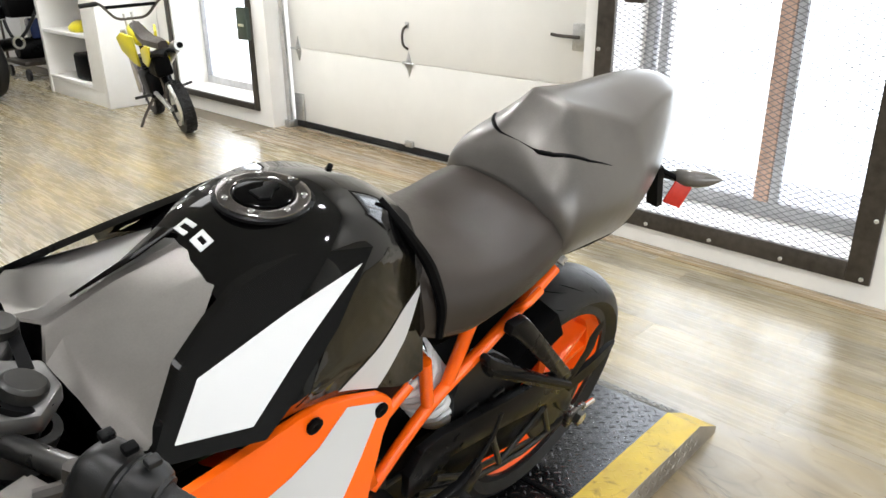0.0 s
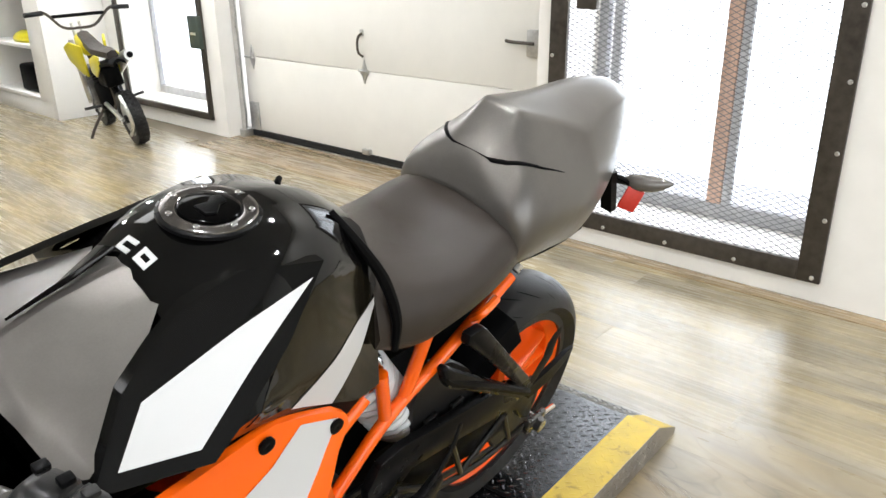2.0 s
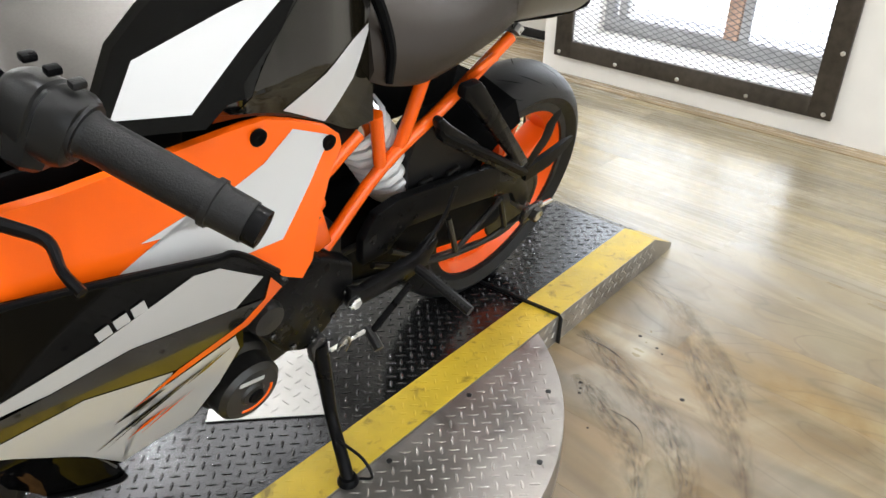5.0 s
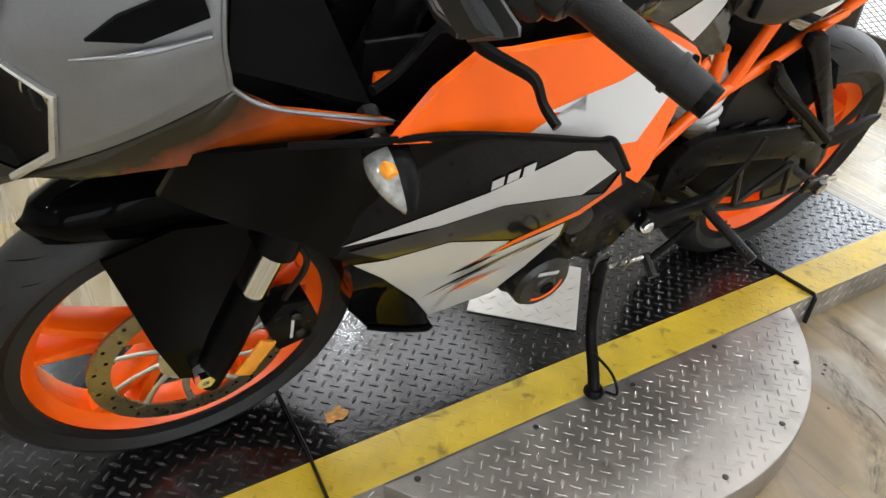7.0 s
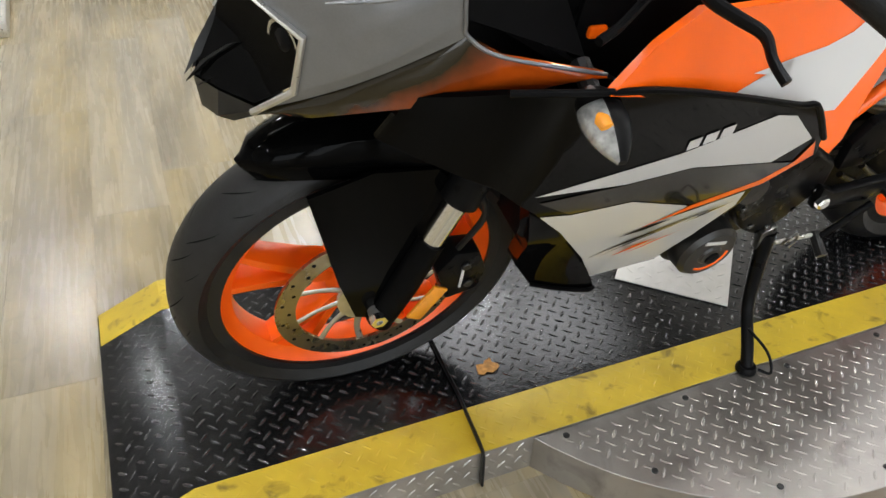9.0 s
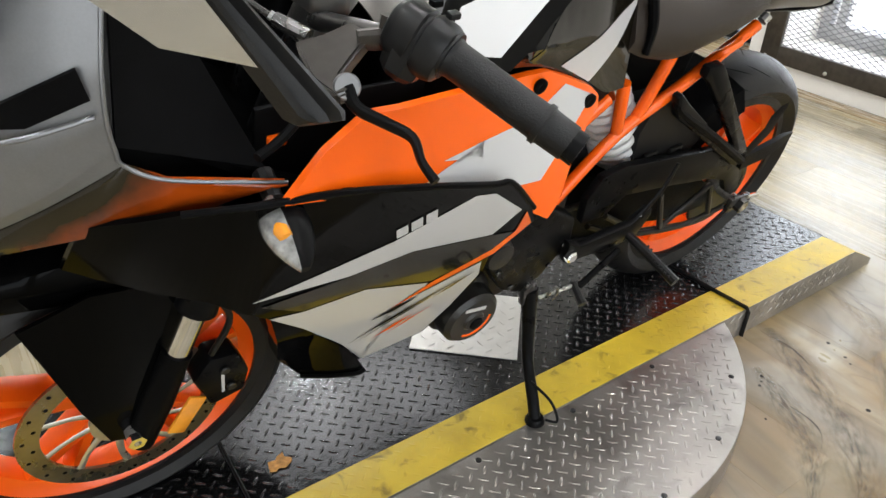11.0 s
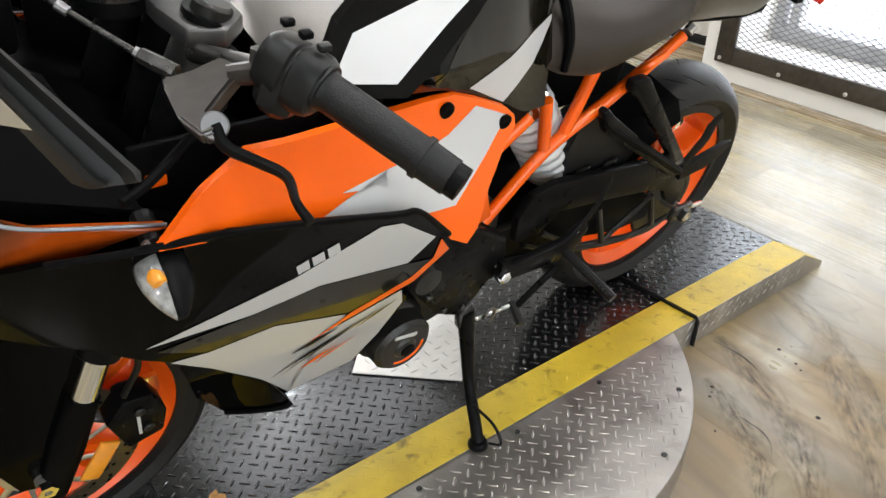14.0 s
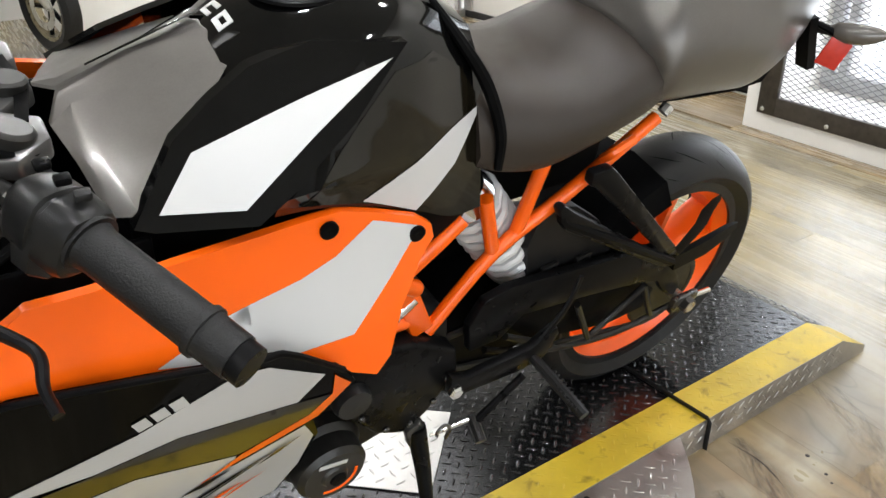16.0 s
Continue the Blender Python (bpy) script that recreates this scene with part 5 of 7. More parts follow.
part("fork_reflector", moved(box(-0.014, 0.014, -0.003, 0.003, -0.038, 0.038, 0.002), pose(0.072, -0.122, FZ + 0.032, 0, 30, 0)), AMBER, bike, "amber fork reflector")
part("brake_hose", tube([(0.125, -0.09, FZ + 0.11), (0.15, -0.10, 0.47), (0.12, -0.095, 0.56), (0.16, -0.08, 0.68)], 0.005, 8), RUBBER, bike, "black brake hose")

# --- bars and controls
clamp = part("triple_clamp", prism([(0.228, -0.062), (0.238, -0.112), (0.275, -0.128), (0.305, -0.10), (0.305, -0.06), (0.275, -0.04), (0.31, 0.0), (0.275, 0.04), (0.305, 0.06), (0.305, 0.10), (0.275, 0.128), (0.238, 0.112), (0.228, 0.062), (0.225, 0.0)], 0.922, 0.944, "z", 0.004), DARKCLAMP, bike, "grey cast top fork clamp")
part("ignition_lock", moved(spin([(0.0001, 0.03), (0.038, 0.03), (0.044, 0.02), (0.044, -0.03), (0.0001, -0.03)], 32, "z", closed=False), Matrix.Translation((0.205, 0, 0.955))), SATIN, clamp, "black ignition lock")
part("lock_ring", moved(spin([(0.0445, -0.002), (0.0465, -0.002), (0.0465, 0.002), (0.0445, 0.002)], 32, "z"), Matrix.Translation((0.205, 0, 0.945))), BARSTEEL, clamp, "thin dull ring")
part("steering_stem", tube([(0.27, 0, 0.92), (0.26, 0, 0.88), (0.22, 0, 0.74)], 0.028, 16, 2), SATIN, bike, "black steering head")
part("stem_nut", moved(spin([(0.0001, 0.010), (0.016, 0.010), (0.019, 0.007), (0.019, -0.004), (0.0001, -0.004)], 24, "z", closed=False), pose(0.288, 0, 0.946, 0, 8, 0)), CASTGREY, clamp, "dark steering stem nut")
for y in (-0.062, 0.062):
    part("clamp_slot", moved(prism([(-0.006, -0.030), (0.006, -0.030), (0.008, 0.028), (-0.004, 0.030)], 0.9435, 0.9455, "z"), pose(0.292, y * 0.62, 0, 0, 0, math.copysign(8, y))), PLASTIC, clamp, "black slot through the clamp")
for sgn in (-1, 1):
    p0, p1, p2 = Vector((0.246, sgn * 0.108, 0.914)), Vector((0.291, sgn * 0.266, 0.962)), Vector((0.358, sgn * 0.398, 0.926))
    bar = part("handlebar", tube([p0, p0.lerp(p1, 0.5), p1, p1.lerp(p2, 0.1)], 0.011, 14, 4), BARSTEEL, bike, "dull steel clip-on handlebar")
    part("bar_clamp", moved(spin([(0.027, -0.018), (0.036, -0.018), (0.036, 0.018), (0.027, 0.018)], 24, "z"), Matrix.Translation((0.262, sgn * 0.092, 0.895)) @ Euler((0, radians(23.5), 0)).to_matrix().to_4x4()), DARKMETAL, bar, "cast bar clamp")
    g0 = p1.lerp(p2, 0.06)
    gp = [g0.lerp(p2, t) for t in (0, 0.04, 0.08, 0.5, 0.74, 0.76, 0.80, 0.82, 1.0)]
    grip = part("grip", tube(gp, [0.024, 0.024, 0.0185, 0.0185, 0.0185, 0.021, 0.021, 0.0185, 0.018], 20, 4), RUBBER, bar, "black rubber grip", 40)
    part("bar_end", tube([p2, p2 + (p2 - p1).normalized() * 0.012], 0.0165, 18, 1, bend=False), SATIN, grip, "black bar end")
    d = (p2 - p1).normalized()
    sw = []
    for t, r in ((-0.026, 0.018), (-0.022, 0.026), (-0.014, 0.0305), (0.006, 0.0315), (0.008, 0.0290), (0.011, 0.0290), (0.013, 0.0320), (0.030, 0.0315), (0.037, 0.0285), (0.040, 0.022)):
        c = p1 + d * (t - 0.026)
        u = Vector((0.35, 0, 0.94))
        v = d.cross(u).normalized()
        u = v.cross(d).normalized()
        sw.append([c + (u * math.cos(q) * 1.04 + v * math.sin(q) * 0.94) * r * 0.90 * (math.cos(q) ** 4 + math.sin(q) ** 4) ** -0.2 - u * 0.003 for q in (2 * math.pi * j / 20 for j in range(20))])
    pod = part("switch_pod", loft(sw), PODSHELL, bar, "black two-piece switch pod", 40)
    lobe = []
    for w, r in ((0.0, 0.027), (0.022, 0.026), (0.040, 0.022), (0.046, 0.015)):
        c = p1 + d * -0.022 - u * w - v * (0.004 * sgn)
        lobe.append([c + d * (math.cos(q) * r * 0.95) + v * (math.sin(q) * r * 0.85) for q in (2 * math.pi * (j + 0.5) / 8 for j in range(8))])
    part("switch_lobe", loft(lobe), PODSHELL, pod, "thumb switch housing under the pod", 30)
    for k in range(3):
        part("switch_button", moved(box(-0.006, 0.006, -0.005, 0.005, 0, 0.007, 0.002), Matrix.Translation(p1 + d * (-0.040 + 0.020 * k) + Vector((0.010, 0, 0.0285)))), (SATIN, PLASTIC, RUBBER)[k], pod, "small switch button")
    knob = Vector((0.204, sgn * 0.252, 0.928))
    flat_n = Vector((0.386, 0.192 * -sgn, -0.902))
    wedge = bmesh.new()
    edge = [Vector((x, sgn * y, z)) for x, y, z in ((0.189, 0.178, 0.937), (0.208, 0.188, 0.943), (0.240, 0.190, 0.954), (0.250, 0.215, 0.953), (0.222, 0.230, 0.941), (0.205, 0.240, 0.933), (0.206, 0.262, 0.928), (0.190, 0.258, 0.922), (0.182, 0.229, 0.924), (0.185, 0.188, 0.933))]
    upper, under = [wedge.verts.new(p - flat_n * 0.004) for p in edge], [wedge.verts.new(p + flat_n * 0.014) for p in edge]
    wedge.faces.new(upper)
    wedge.faces.new(under[::-1])
    for k in range(len(edge)):
        wedge.faces.new((upper[k], under[k], under[(k + 1) % len(edge)], upper[(k + 1) % len(edge)]))
    bmesh.ops.recalc_face_normals(wedge, faces=wedge.faces[:])
    bmesh.ops.bevel(wedge, geom=wedge.edges[:], offset=0.003, segments=2, affect="EDGES", clamp_overlap=True)
    perch = part("lever_perch", wedge, DULLCAST, bar, "dull cast lever perch")
    part("perch_clamp", tube([p1 - d * 0.052, Vector((0.262, sgn * 0.222, 0.954)), Vector((0.235, sgn * 0.212, 0.949))], [0.015, 0.015, 0.012], 10, 4, flat=0.6), DULLCAST, bar, "dull cast perch clamp")
    facing = Vector((-0.23, sgn * 0.52, 0.40)).normalized()
    part("pivot_cap", moved(spin([(0.0001, 0.006), (0.0115, 0.006), (0.0130, 0.004), (0.0130, -0.010), (0.0001, -0.010)], 24, "z", closed=False), Matrix.Translation(knob) @ facing.to_track_quat("Z", "Y").to_matrix().to_4x4()), CLAMPSILVER, perch, "bright round pivot cap")
    part("lever", tube([knob, Vector((0.207, sgn * 0.268, 0.915)), Vector((0.228, sgn * 0.288, 0.906)), Vector((0.243, sgn * 0.312, 0.902)), Vector((0.240, sgn * 0.336, 0.892)), Vector((0.243, sgn * 0.357, 0.884))], [0.009, 0.008, 0.0075, 0.007, 0.006, 0.0065], 10, 5, flat=0.7), SATIN, perch, "black hand lever")
    part("cable", tube([Vector((0.200, sgn * 0.182, 0.941)), Vector((0.180, sgn * 0.150, 0.946)), Vector((0.178, sgn * 0.148, 0.947)), Vector((0.133, sgn * 0.10, 0.974)), Vector((0.112, sgn * 0.078, 0.988))], [0.0085, 0.0075, 0.0034, 0.0028, 0.0028], 10, 1, bend=False), BARSTEEL, bar, "black control cable and adjuster")
    for c0, c1 in (((0.181, 0.151, 0.946), (0.176, 0.146, 0.949)), ((0.136, 0.103, 0.972), (0.129, 0.096, 0.977)), ((0.116, 0.082, 0.985), (0.108, 0.074, 0.991))):
        part("cable_nut", tube([Vector((c0[0], sgn * c0[1], c0[2])), Vector((c1[0], sgn * c1[1], c1[2]))], 0.0050, 8, 1, bend=False), CLAMPSILVER, bar, "bright cable adjuster")
# --- frame, engine, swingarm, stand
def bars(name, runs, r, material, label, parent=bike):
    """Frame bars on both sides, one part each."""
    for pts in runs:
        for sgn in (1, -1):
            part(name, tube([(x, y * sgn, z) for x, y, z in pts], r, 12, 4), material, parent, label)


bars("subframe_bar", [[(0.735, -0.118, 0.505), (0.838, -0.118, 0.622), (0.96, -0.118, 0.693), (1.115, -0.115, 0.787)], [(0.838, -0.116, 0.622), (0.806, -0.116, 0.730)], [(0.874, -0.117, 0.645), (0.900, -0.117, 0.765)]], 0.011, ORANGE, "orange subframe bar")
bars("frame_bar", [[(0.668, -0.128, 0.648), (0.715, -0.128, 0.684), (0.762, -0.126, 0.718)], [(0.70, -0.125, 0.615), (0.60, -0.16, 0.70), (0.50, -0.15, 0.75), (0.43, -0.12, 0.79)], [(0.69, -0.12, 0.55), (0.55, -0.14, 0.59), (0.42, -0.12, 0.68)]], 0.013, ORANGE, "orange trellis frame bar")
both("frame_gusset", prism([(0.650, 0.655), (0.690, 0.648), (0.738, 0.525), (0.702, 0.515)], -0.132, -0.105, "y", 0.005), ORANGE, bike, "orange frame gusset")
part("subframe_tab", tube([(1.02, -0.118, 0.74), (1.02, -0.135, 0.762), (1.06, -0.13, 0.77)], 0.008, 8), ORANGE, bike, "orange tab")
part("grab_bolt", tube([(1.13, -0.112, 0.79), (1.14, -0.112, 0.80)], 0.01, 8, 1, bend=False), ALU, bike, "bare bolt")
# engine
eng = part("engine", prism([(0.42, 0.34), (0.40, 0.48), (0.47, 0.62), (0.60, 0.66), (0.69, 0.56), (0.78, 0.52), (0.80, 0.36), (0.74, 0.29), (0.56, 0.25)], -0.115, 0.115, "y", 0.015), DARKMETAL, bike, "black engine block")
part("engine_cover", prism([(0.555, 0.505), (0.60, 0.55), (0.70, 0.525), (0.775, 0.475), (0.785, 0.42), (0.735, 0.345), (0.69, 0.315), (0.64, 0.345), (0.585, 0.425)], -0.152, -0.112, "y", 0.01, 3), SATIN, eng, "black sprocket cover")
stat = part("generator_cover", moved(spin([(0.0001, -0.07), (0.018, -0.07), (0.022, -0.066), (0.048, -0.066), (0.056, -0.058), (0.058, -0.03), (0.066, -0.02), (0.068, 0.0), (0.0001, 0.0)], 44, "y", closed=False), pose(0.552, -0.118, 0.345, 0, 0, 0)), CASTGREY, eng, "dark grey round generator cover", 30)
part("cover_mark", moved(box(-0.026, 0.02, -0.0015, 0.0005, -0.004, 0.004, 0.001), pose(0.552, -0.1845, 0.376, 0, 12, 0)), WHITE, stat, "white maker's bar")
part("cover_plug", moved(spin([(0.0001, -0.004), (0.012, -0.003), (0.014, 0.0), (0.0001, 0.0)], 20, "y", closed=False), Matrix.Translation((0.556, -0.188, 0.340))), PLASTIC, stat, "black plug")
part("cover_accent", moved(tube([(0.036 * math.cos(a), 0, 0.036 * math.sin(a)) for a in [radians(-120 + 15 * k) for k in range(9)]], 0.0028, 6, 2), Matrix.Translation((0.552, -0.1835, 0.345))), ORANGE, stat, "orange accent line")
part("round_cap", moved(spin([(0.0001, -0.02), (0.026, -0.018), (0.03, -0.008), (0.03, 0.0), (0.0001, 0.0)], 28, "y", closed=False), Matrix.Translation((0.59, -0.15, 0.468))), DARKMETAL, eng, "round dark cover")
for x, z in ((0.575, 0.50), (0.62, 0.53), (0.70, 0.34), (0.76, 0.42), (0.655, 0.355), (0.61, 0.41), (0.74, 0.375)):
    part("engine_bolt", bolt(None, (x, -0.152, z), 0.0055, -0.006, "y"), BARSTEEL, eng, "bare bolt head")
part("cylinder", prism([(0.40, 0.44), (0.36, 0.56), (0.44, 0.66), (0.56, 0.62), (0.58, 0.50)], -0.085, 0.085, "y", 0.012), ALU, eng, "bare cylinder with fins")
part("silver_link", tube([(0.645, -0.125, 0.555), (0.70, -0.122, 0.595)], 0.012, 12, 1, bend=False), CHROME, bike, "bright metal tube")
part("radiator", box(0.20, 0.235, -0.14, 0.14, 0.42, 0.70, 0.006), PLASTIC, bike, "black radiator")
part("airbox", prism([(0.36, 0.70), (0.36, 0.86), (0.70, 0.80), (0.78, 0.74), (0.72, 0.66)], -0.13, 0.13, "y", 0.015), PLASTIC, bike, "black airbox under the tank")
part("battery_tray", box(0.80, 1.13, -0.02, 0.10, 0.61, 0.785, 0.015), PLASTIC, bike, "black battery tray under the seat")
# shock absorber
SPRINGWHITE = mat("white_powder_coat", (0.78, 0.78, 0.77), 0.35, grain=0.05, scale=30, coat=0.3)
shock = part("shock_absorber", tube([(0.80, -0.055, 0.715), (0.955, -0.055, 0.50)], 0.026, 16, 1, bend=False), SATIN, bike, "black shock body")
a, b = Vector((0.822, -0.055, 0.686)), Vector((0.932, -0.055, 0.540))
d = (b - a).normalized()
u = Vector((0, 1, 0))
v = d.cross(u)
part("spring", tube([a + (b - a) * (k / 84) + 0.045 * (math.cos(k * math.pi / 6) * u + math.sin(k * math.pi / 6) * v) for k in range(85)], 0.0085, 8, 1, bend=False), SPRINGWHITE, shock, "white coil spring")
part("spring_seat", tube([b - d * 0.004, b, b + d * 0.018, b + d * 0.026], [0.050, 0.053, 0.053, 0.046], 28, 1, bend=False), SPRINGWHITE, shock, "white spring seat")
part("spring_collar", tube([a - d * 0.03, a - d * 0.006, a], [0.040, 0.046, 0.046], 28, 1, bend=False), CHROME, shock, "bright upper spring collar")
# swingarm
part("swingarm", prism([(0.80, 0.50), (0.823, 0.545), (0.873, 0.556), (1.19, 0.515), (1.235, 0.497), (1.268, 0.464), (1.330, 0.375), (1.322, 0.346), (1.285, 0.368), (1.25, 0.412), (1.193, 0.432), (1.059, 0.457), (0.911, 0.478), (0.87, 0.440), (0.81, 0.44)], -0.140, -0.122, "y", 0.003), SATIN, bike, "black chain guard over the swingarm")
part("swingarm_right", prism([(0.79, 0.50), (0.93, 0.50), (1.21, 0.44), (1.395, 0.36), (1.395, 0.28), (1.33, 0.27), (0.98, 0.38), (0.80, 0.40)], 0.10, 0.135, "y", 0.007), SATIN, bike, "black swingarm beam")
lower = bmesh.new()
for p in ([(0.86, -0.12, 0.40), (1.0, -0.122, 0.33), (1.2, -0.122, 0.28), (1.36, -0.12, 0.285)], [(0.90, -0.122, 0.415), (1.02, -0.122, 0.335)], [(1.06, -0.122, 0.42), (1.12, -0.122, 0.305)], [(1.12, -0.122, 0.305), (1.24, -0.122, 0.39)], [(1.24, -0.122, 0.39), (1.30, -0.12, 0.285)]):
    tube(p, 0.0065, 8, 3, bm=lower, bend=len(p) > 2)
part("swingarm_brace", lower, CASTGREY, bike, "cast lattice of the swingarm")
part("chain", tube([(0.80, -0.088, 0.43), (1.1, -0.088, 0.40), (1.33, -0.088, 0.395), (1.43, -0.088, 0.35), (1.43, -0.088, 0.26), (1.34, -0.088, 0.218), (1.1, -0.088, 0.27), (0.80, -0.088, 0.35)], 0.0085, 8, 6, closed=True, flat=0.7), DARKMETAL, bike, "dark drive chain")
teeth = []
for k in range(90):
    q = 2 * math.pi * k / 90
    teeth.append(((0.094 if k % 2 else 0.086) * math.cos(q), (0.094 if k % 2 else 0.086) * math.sin(q)))
part("sprocket", moved(prism(teeth, -0.003, 0.003, "y"), Matrix.Translation((RX, -0.088, RZ))), DARKMETAL, bike, "dark rear sprocket")
part("rear_axle", tube([(RX, -0.165, RZ + 0.012), (RX, 0.16, RZ + 0.012)], 0.013, 12, 1, bend=False), ALU, bike, "bare rear axle")
adj = part("axle_block", box(RX - 0.035, RX + 0.035, -0.150, -0.136, RZ - 0.008, RZ + 0.030, 0.004), BARSTEEL, bike, "dull axle adjuster block")
part("axle_nut", moved(spin([(0.008, 0), (0.018, 0), (0.018, -0.014), (0.008, -0.014)], 6, "y"), Matrix.Translation((RX, -0.15, RZ + 0.012))), BARSTEEL, adj, "dull axle nut")
part("adjuster_bolt", tube([(RX + 0.04, -0.141, RZ + 0.01), (RX + 0.085, -0.141, RZ + 0.005)], 0.006, 8, 1, bend=False), CHROME, adj, "bright adjuster bolt")
hug = []
for k in range(9):
    q = radians(172 - 62 * k / 8)
    r = 0.322
    hug.append([(RX + (r + o) * math.cos(q), y, RZ + (r + o) * math.sin(q)) for y, o in ((-0.10, -0.05), (-0.085, 0), (0, 0.014), (0.085, 0), (0.10, -0.05), (0.094, -0.05), (0.08, -0.004), (0, 0.009), (-0.08, -0.004), (-0.094, -0.05))])
part("rear_hugger", loft(hug), PLASTIC, bike, "black rear hugger")
hp = part("hugger_plate", panel([(0.935, 0.49), (0.925, 0.545), (0.912, 0.600), (0.920, 0.640), (0.948, 0.670), (0.995, 0.655), (1.060, 0.605), (1.12, 0.535), (1.09, 0.49)], lambda x, z: -0.112 - 0.02 * (z - 0.55), 0.02), RUBBER, bike, "black plastic mudguard side")
for x, z in ((0.966, 0.532), (1.042, 0.526)):
    part("guard_pocket", moved(prism([(-0.016, 0.014), (0.016, 0.018), (0.018, -0.004), (0.0, -0.02), (-0.014, -0.01)], -0.006, 0.002, "y", 0.002), Matrix.Translation((x, -0.115, z))), SHELL, hp, "moulded pocket")
    part("pocket_hole", moved(prism([(-0.010, 0.008), (0.010, 0.011), (0.011, -0.003), (0.0, -0.013), (-0.009, -0.007)], -0.0085, -0.006, "y"), Matrix.Translation((x, -0.115, z))), PLASTIC, hp, "dark pocket hole")
# passenger peg bracket
brk = part("passenger_bracket", prism([(0.915, 0.700), (0.938, 0.655), (1.225, 0.468), (1.262, 0.462), (1.258, 0.497), (1.022, 0.735), (1.005, 0.750), (0.966, 0.750), (0.966, 0.728), (0.986, 0.716), (1.182, 0.533), (1.168, 0.531), (0.955, 0.682), (0.926, 0.706)], -0.155, -0.135, "y", 0.006), SATIN, bike, "black passenger footrest bracket")
part("bracket_edge", tube([(0.930, -0.145, 0.692), (0.946, -0.148, 0.664), (1.08, -0.156, 0.583), (1.235, -0.158, 0.484)], 0.009, 8), PLASTIC, brk, "rounded bracket rib")
part("passenger_peg", loft([[Vector(c) + Vector(o) * s for o in ((0.012, 0, 0.018), (0.02, 0, 0), (0.012, 0, -0.014), (-0.012, 0, -0.012), (-0.016, 0, 0.012))] for c, s in (((1.238, -0.155, 0.488), 0.8), ((1.29, -0.152, 0.54), 1.1), ((1.300, -0.148, 0.565), 1.1), ((1.318, -0.146, 0.585), 0.8))]), PLASTIC, brk, "folded black passenger peg")
part("heel_guard", loft([[Vector(c) + Vector(o) * s for o in ((0.0, -0.006, 0.02), (0.01, -0.006, -0.02), (0.01, 0.006, -0.02), (0.0, 0.006, 0.02))] for c, s in (((1.25, -0.150, 0.468), 0.9), ((1.34, -0.146, 0.472), 1.0), ((1.40, -0.142, 0.482), 0.8), ((1.435, -0.14, 0.488), 0.35))]), PLASTIC, brk, "pointed black guard")
part("passenger_bracket_right", tube([(0.96, 0.145, 0.66), (1.24, 0.148, 0.48), (1.04, 0.145, 0.72)], 0.012, 8, 4), SATIN, bike, "black passenger footrest bracket")
# rider peg, gear lever
heel = part("footrest_plate", prism([(0.755, 0.44), (0.79, 0.42), (0.92, 0.425), (0.965, 0.455), (0.975, 0.435), (0.955, 0.385), (0.90, 0.375), (0.76, 0.385)], -0.172, -0.152, "y", 0.006), SATIN, bike, "black rider footrest plate")
part("pivot_bolt", bolt(None, (0.763, -0.172, 0.41), 0.013, -0.012, "y", 6), CHROME, heel, "bright pivot bolt")
part("rider_peg", tube([(0.925, -0.17, 0.398), (0.928, -0.20, 0.395), (0.934, -0.298, 0.384)], [0.009, 0.010, 0.010], 10, 6), RUBBER, heel, "ribbed black footpeg")
ribs = bmesh.new()
for k in range(9):
    join(ribs, box(0.922, 0.942, -0.215 - 0.009 * k, -0.211 - 0.009 * k, 0.396 - 0.001 * k, 0.401 - 0.001 * k, 0.001, 1))
part("peg_ribs", ribs, RUBBER, heel, "raised peg ribs")
part("heel_strip", tube([(0.94, -0.165, 0.43), (0.98, -0.165, 0.49), (1.0, -0.16, 0.545)], [0.008, 0.007, 0.006], 8, 4, flat=0.5), SATIN, heel, "black heel plate")
gear = part("gear_lever", tube([(0.905, -0.178, 0.372), (0.86, -0.182, 0.345), (0.812, -0.185, 0.312)], 0.007, 8, 4), SATIN, bike, "black gear lever")
part("lever_toe", tube([(0.812, -0.172, 0.314), (0.805, -0.215, 0.298)], 0.010, 10, 2), RUBBER, gear, "rubber toe piece")
part("gear_rod", tube([(0.812, -0.178, 0.315), (0.735, -0.165, 0.30)], 0.004, 8, 1, bend=False), ALU, gear, "thin bare gear rod")
# side stand: foot stands on the deck
inv = BIKE.inverted()
foot = inv @ Vector((0.520, -0.016, PLATE + 0.010))
stand = part("side_stand", tube([(0.714, -0.152, 0.322), (0.724, -0.176, 0.225), (0.722, -0.205, 0.158), foot + Vector((0.008, 0.028, 0.028)), foot], [0.017, 0.014, 0.0115, 0.012, 0.012], 12, 6), SATIN, bike, "black side stand")
part("stand_foot", moved(spin([(0.0001, 0.008), (0.016, 0.007), (0.020, 0.0), (0.020, -0.006), (0.0001, -0.006)], 18, "z", closed=False), Matrix.Translation(foot) @ Euler((radians(-14.6), 0, 0)).to_matrix().to_4x4()), SATIN, stand, "flat stand foot")
part("stand_loop", tube([foot + Vector((0.012, 0.05, 0.055)), foot + Vector((0.028, 0.0, 0.04)), foot + Vector((0.03, -0.03, 0.012)), foot + Vector((0.012, -0.015, 0.008))], 0.003, 6), SATIN, stand, "thin wire loop")
part("stand_bracket", prism([(0.69, 0.33), (0.72, 0.345), (0.735, 0.30), (0.72, 0.275), (0.70, 0.285)], -0.162, -0.145, "y", 0.004), BARSTEEL, bike, "dull stand bracket")
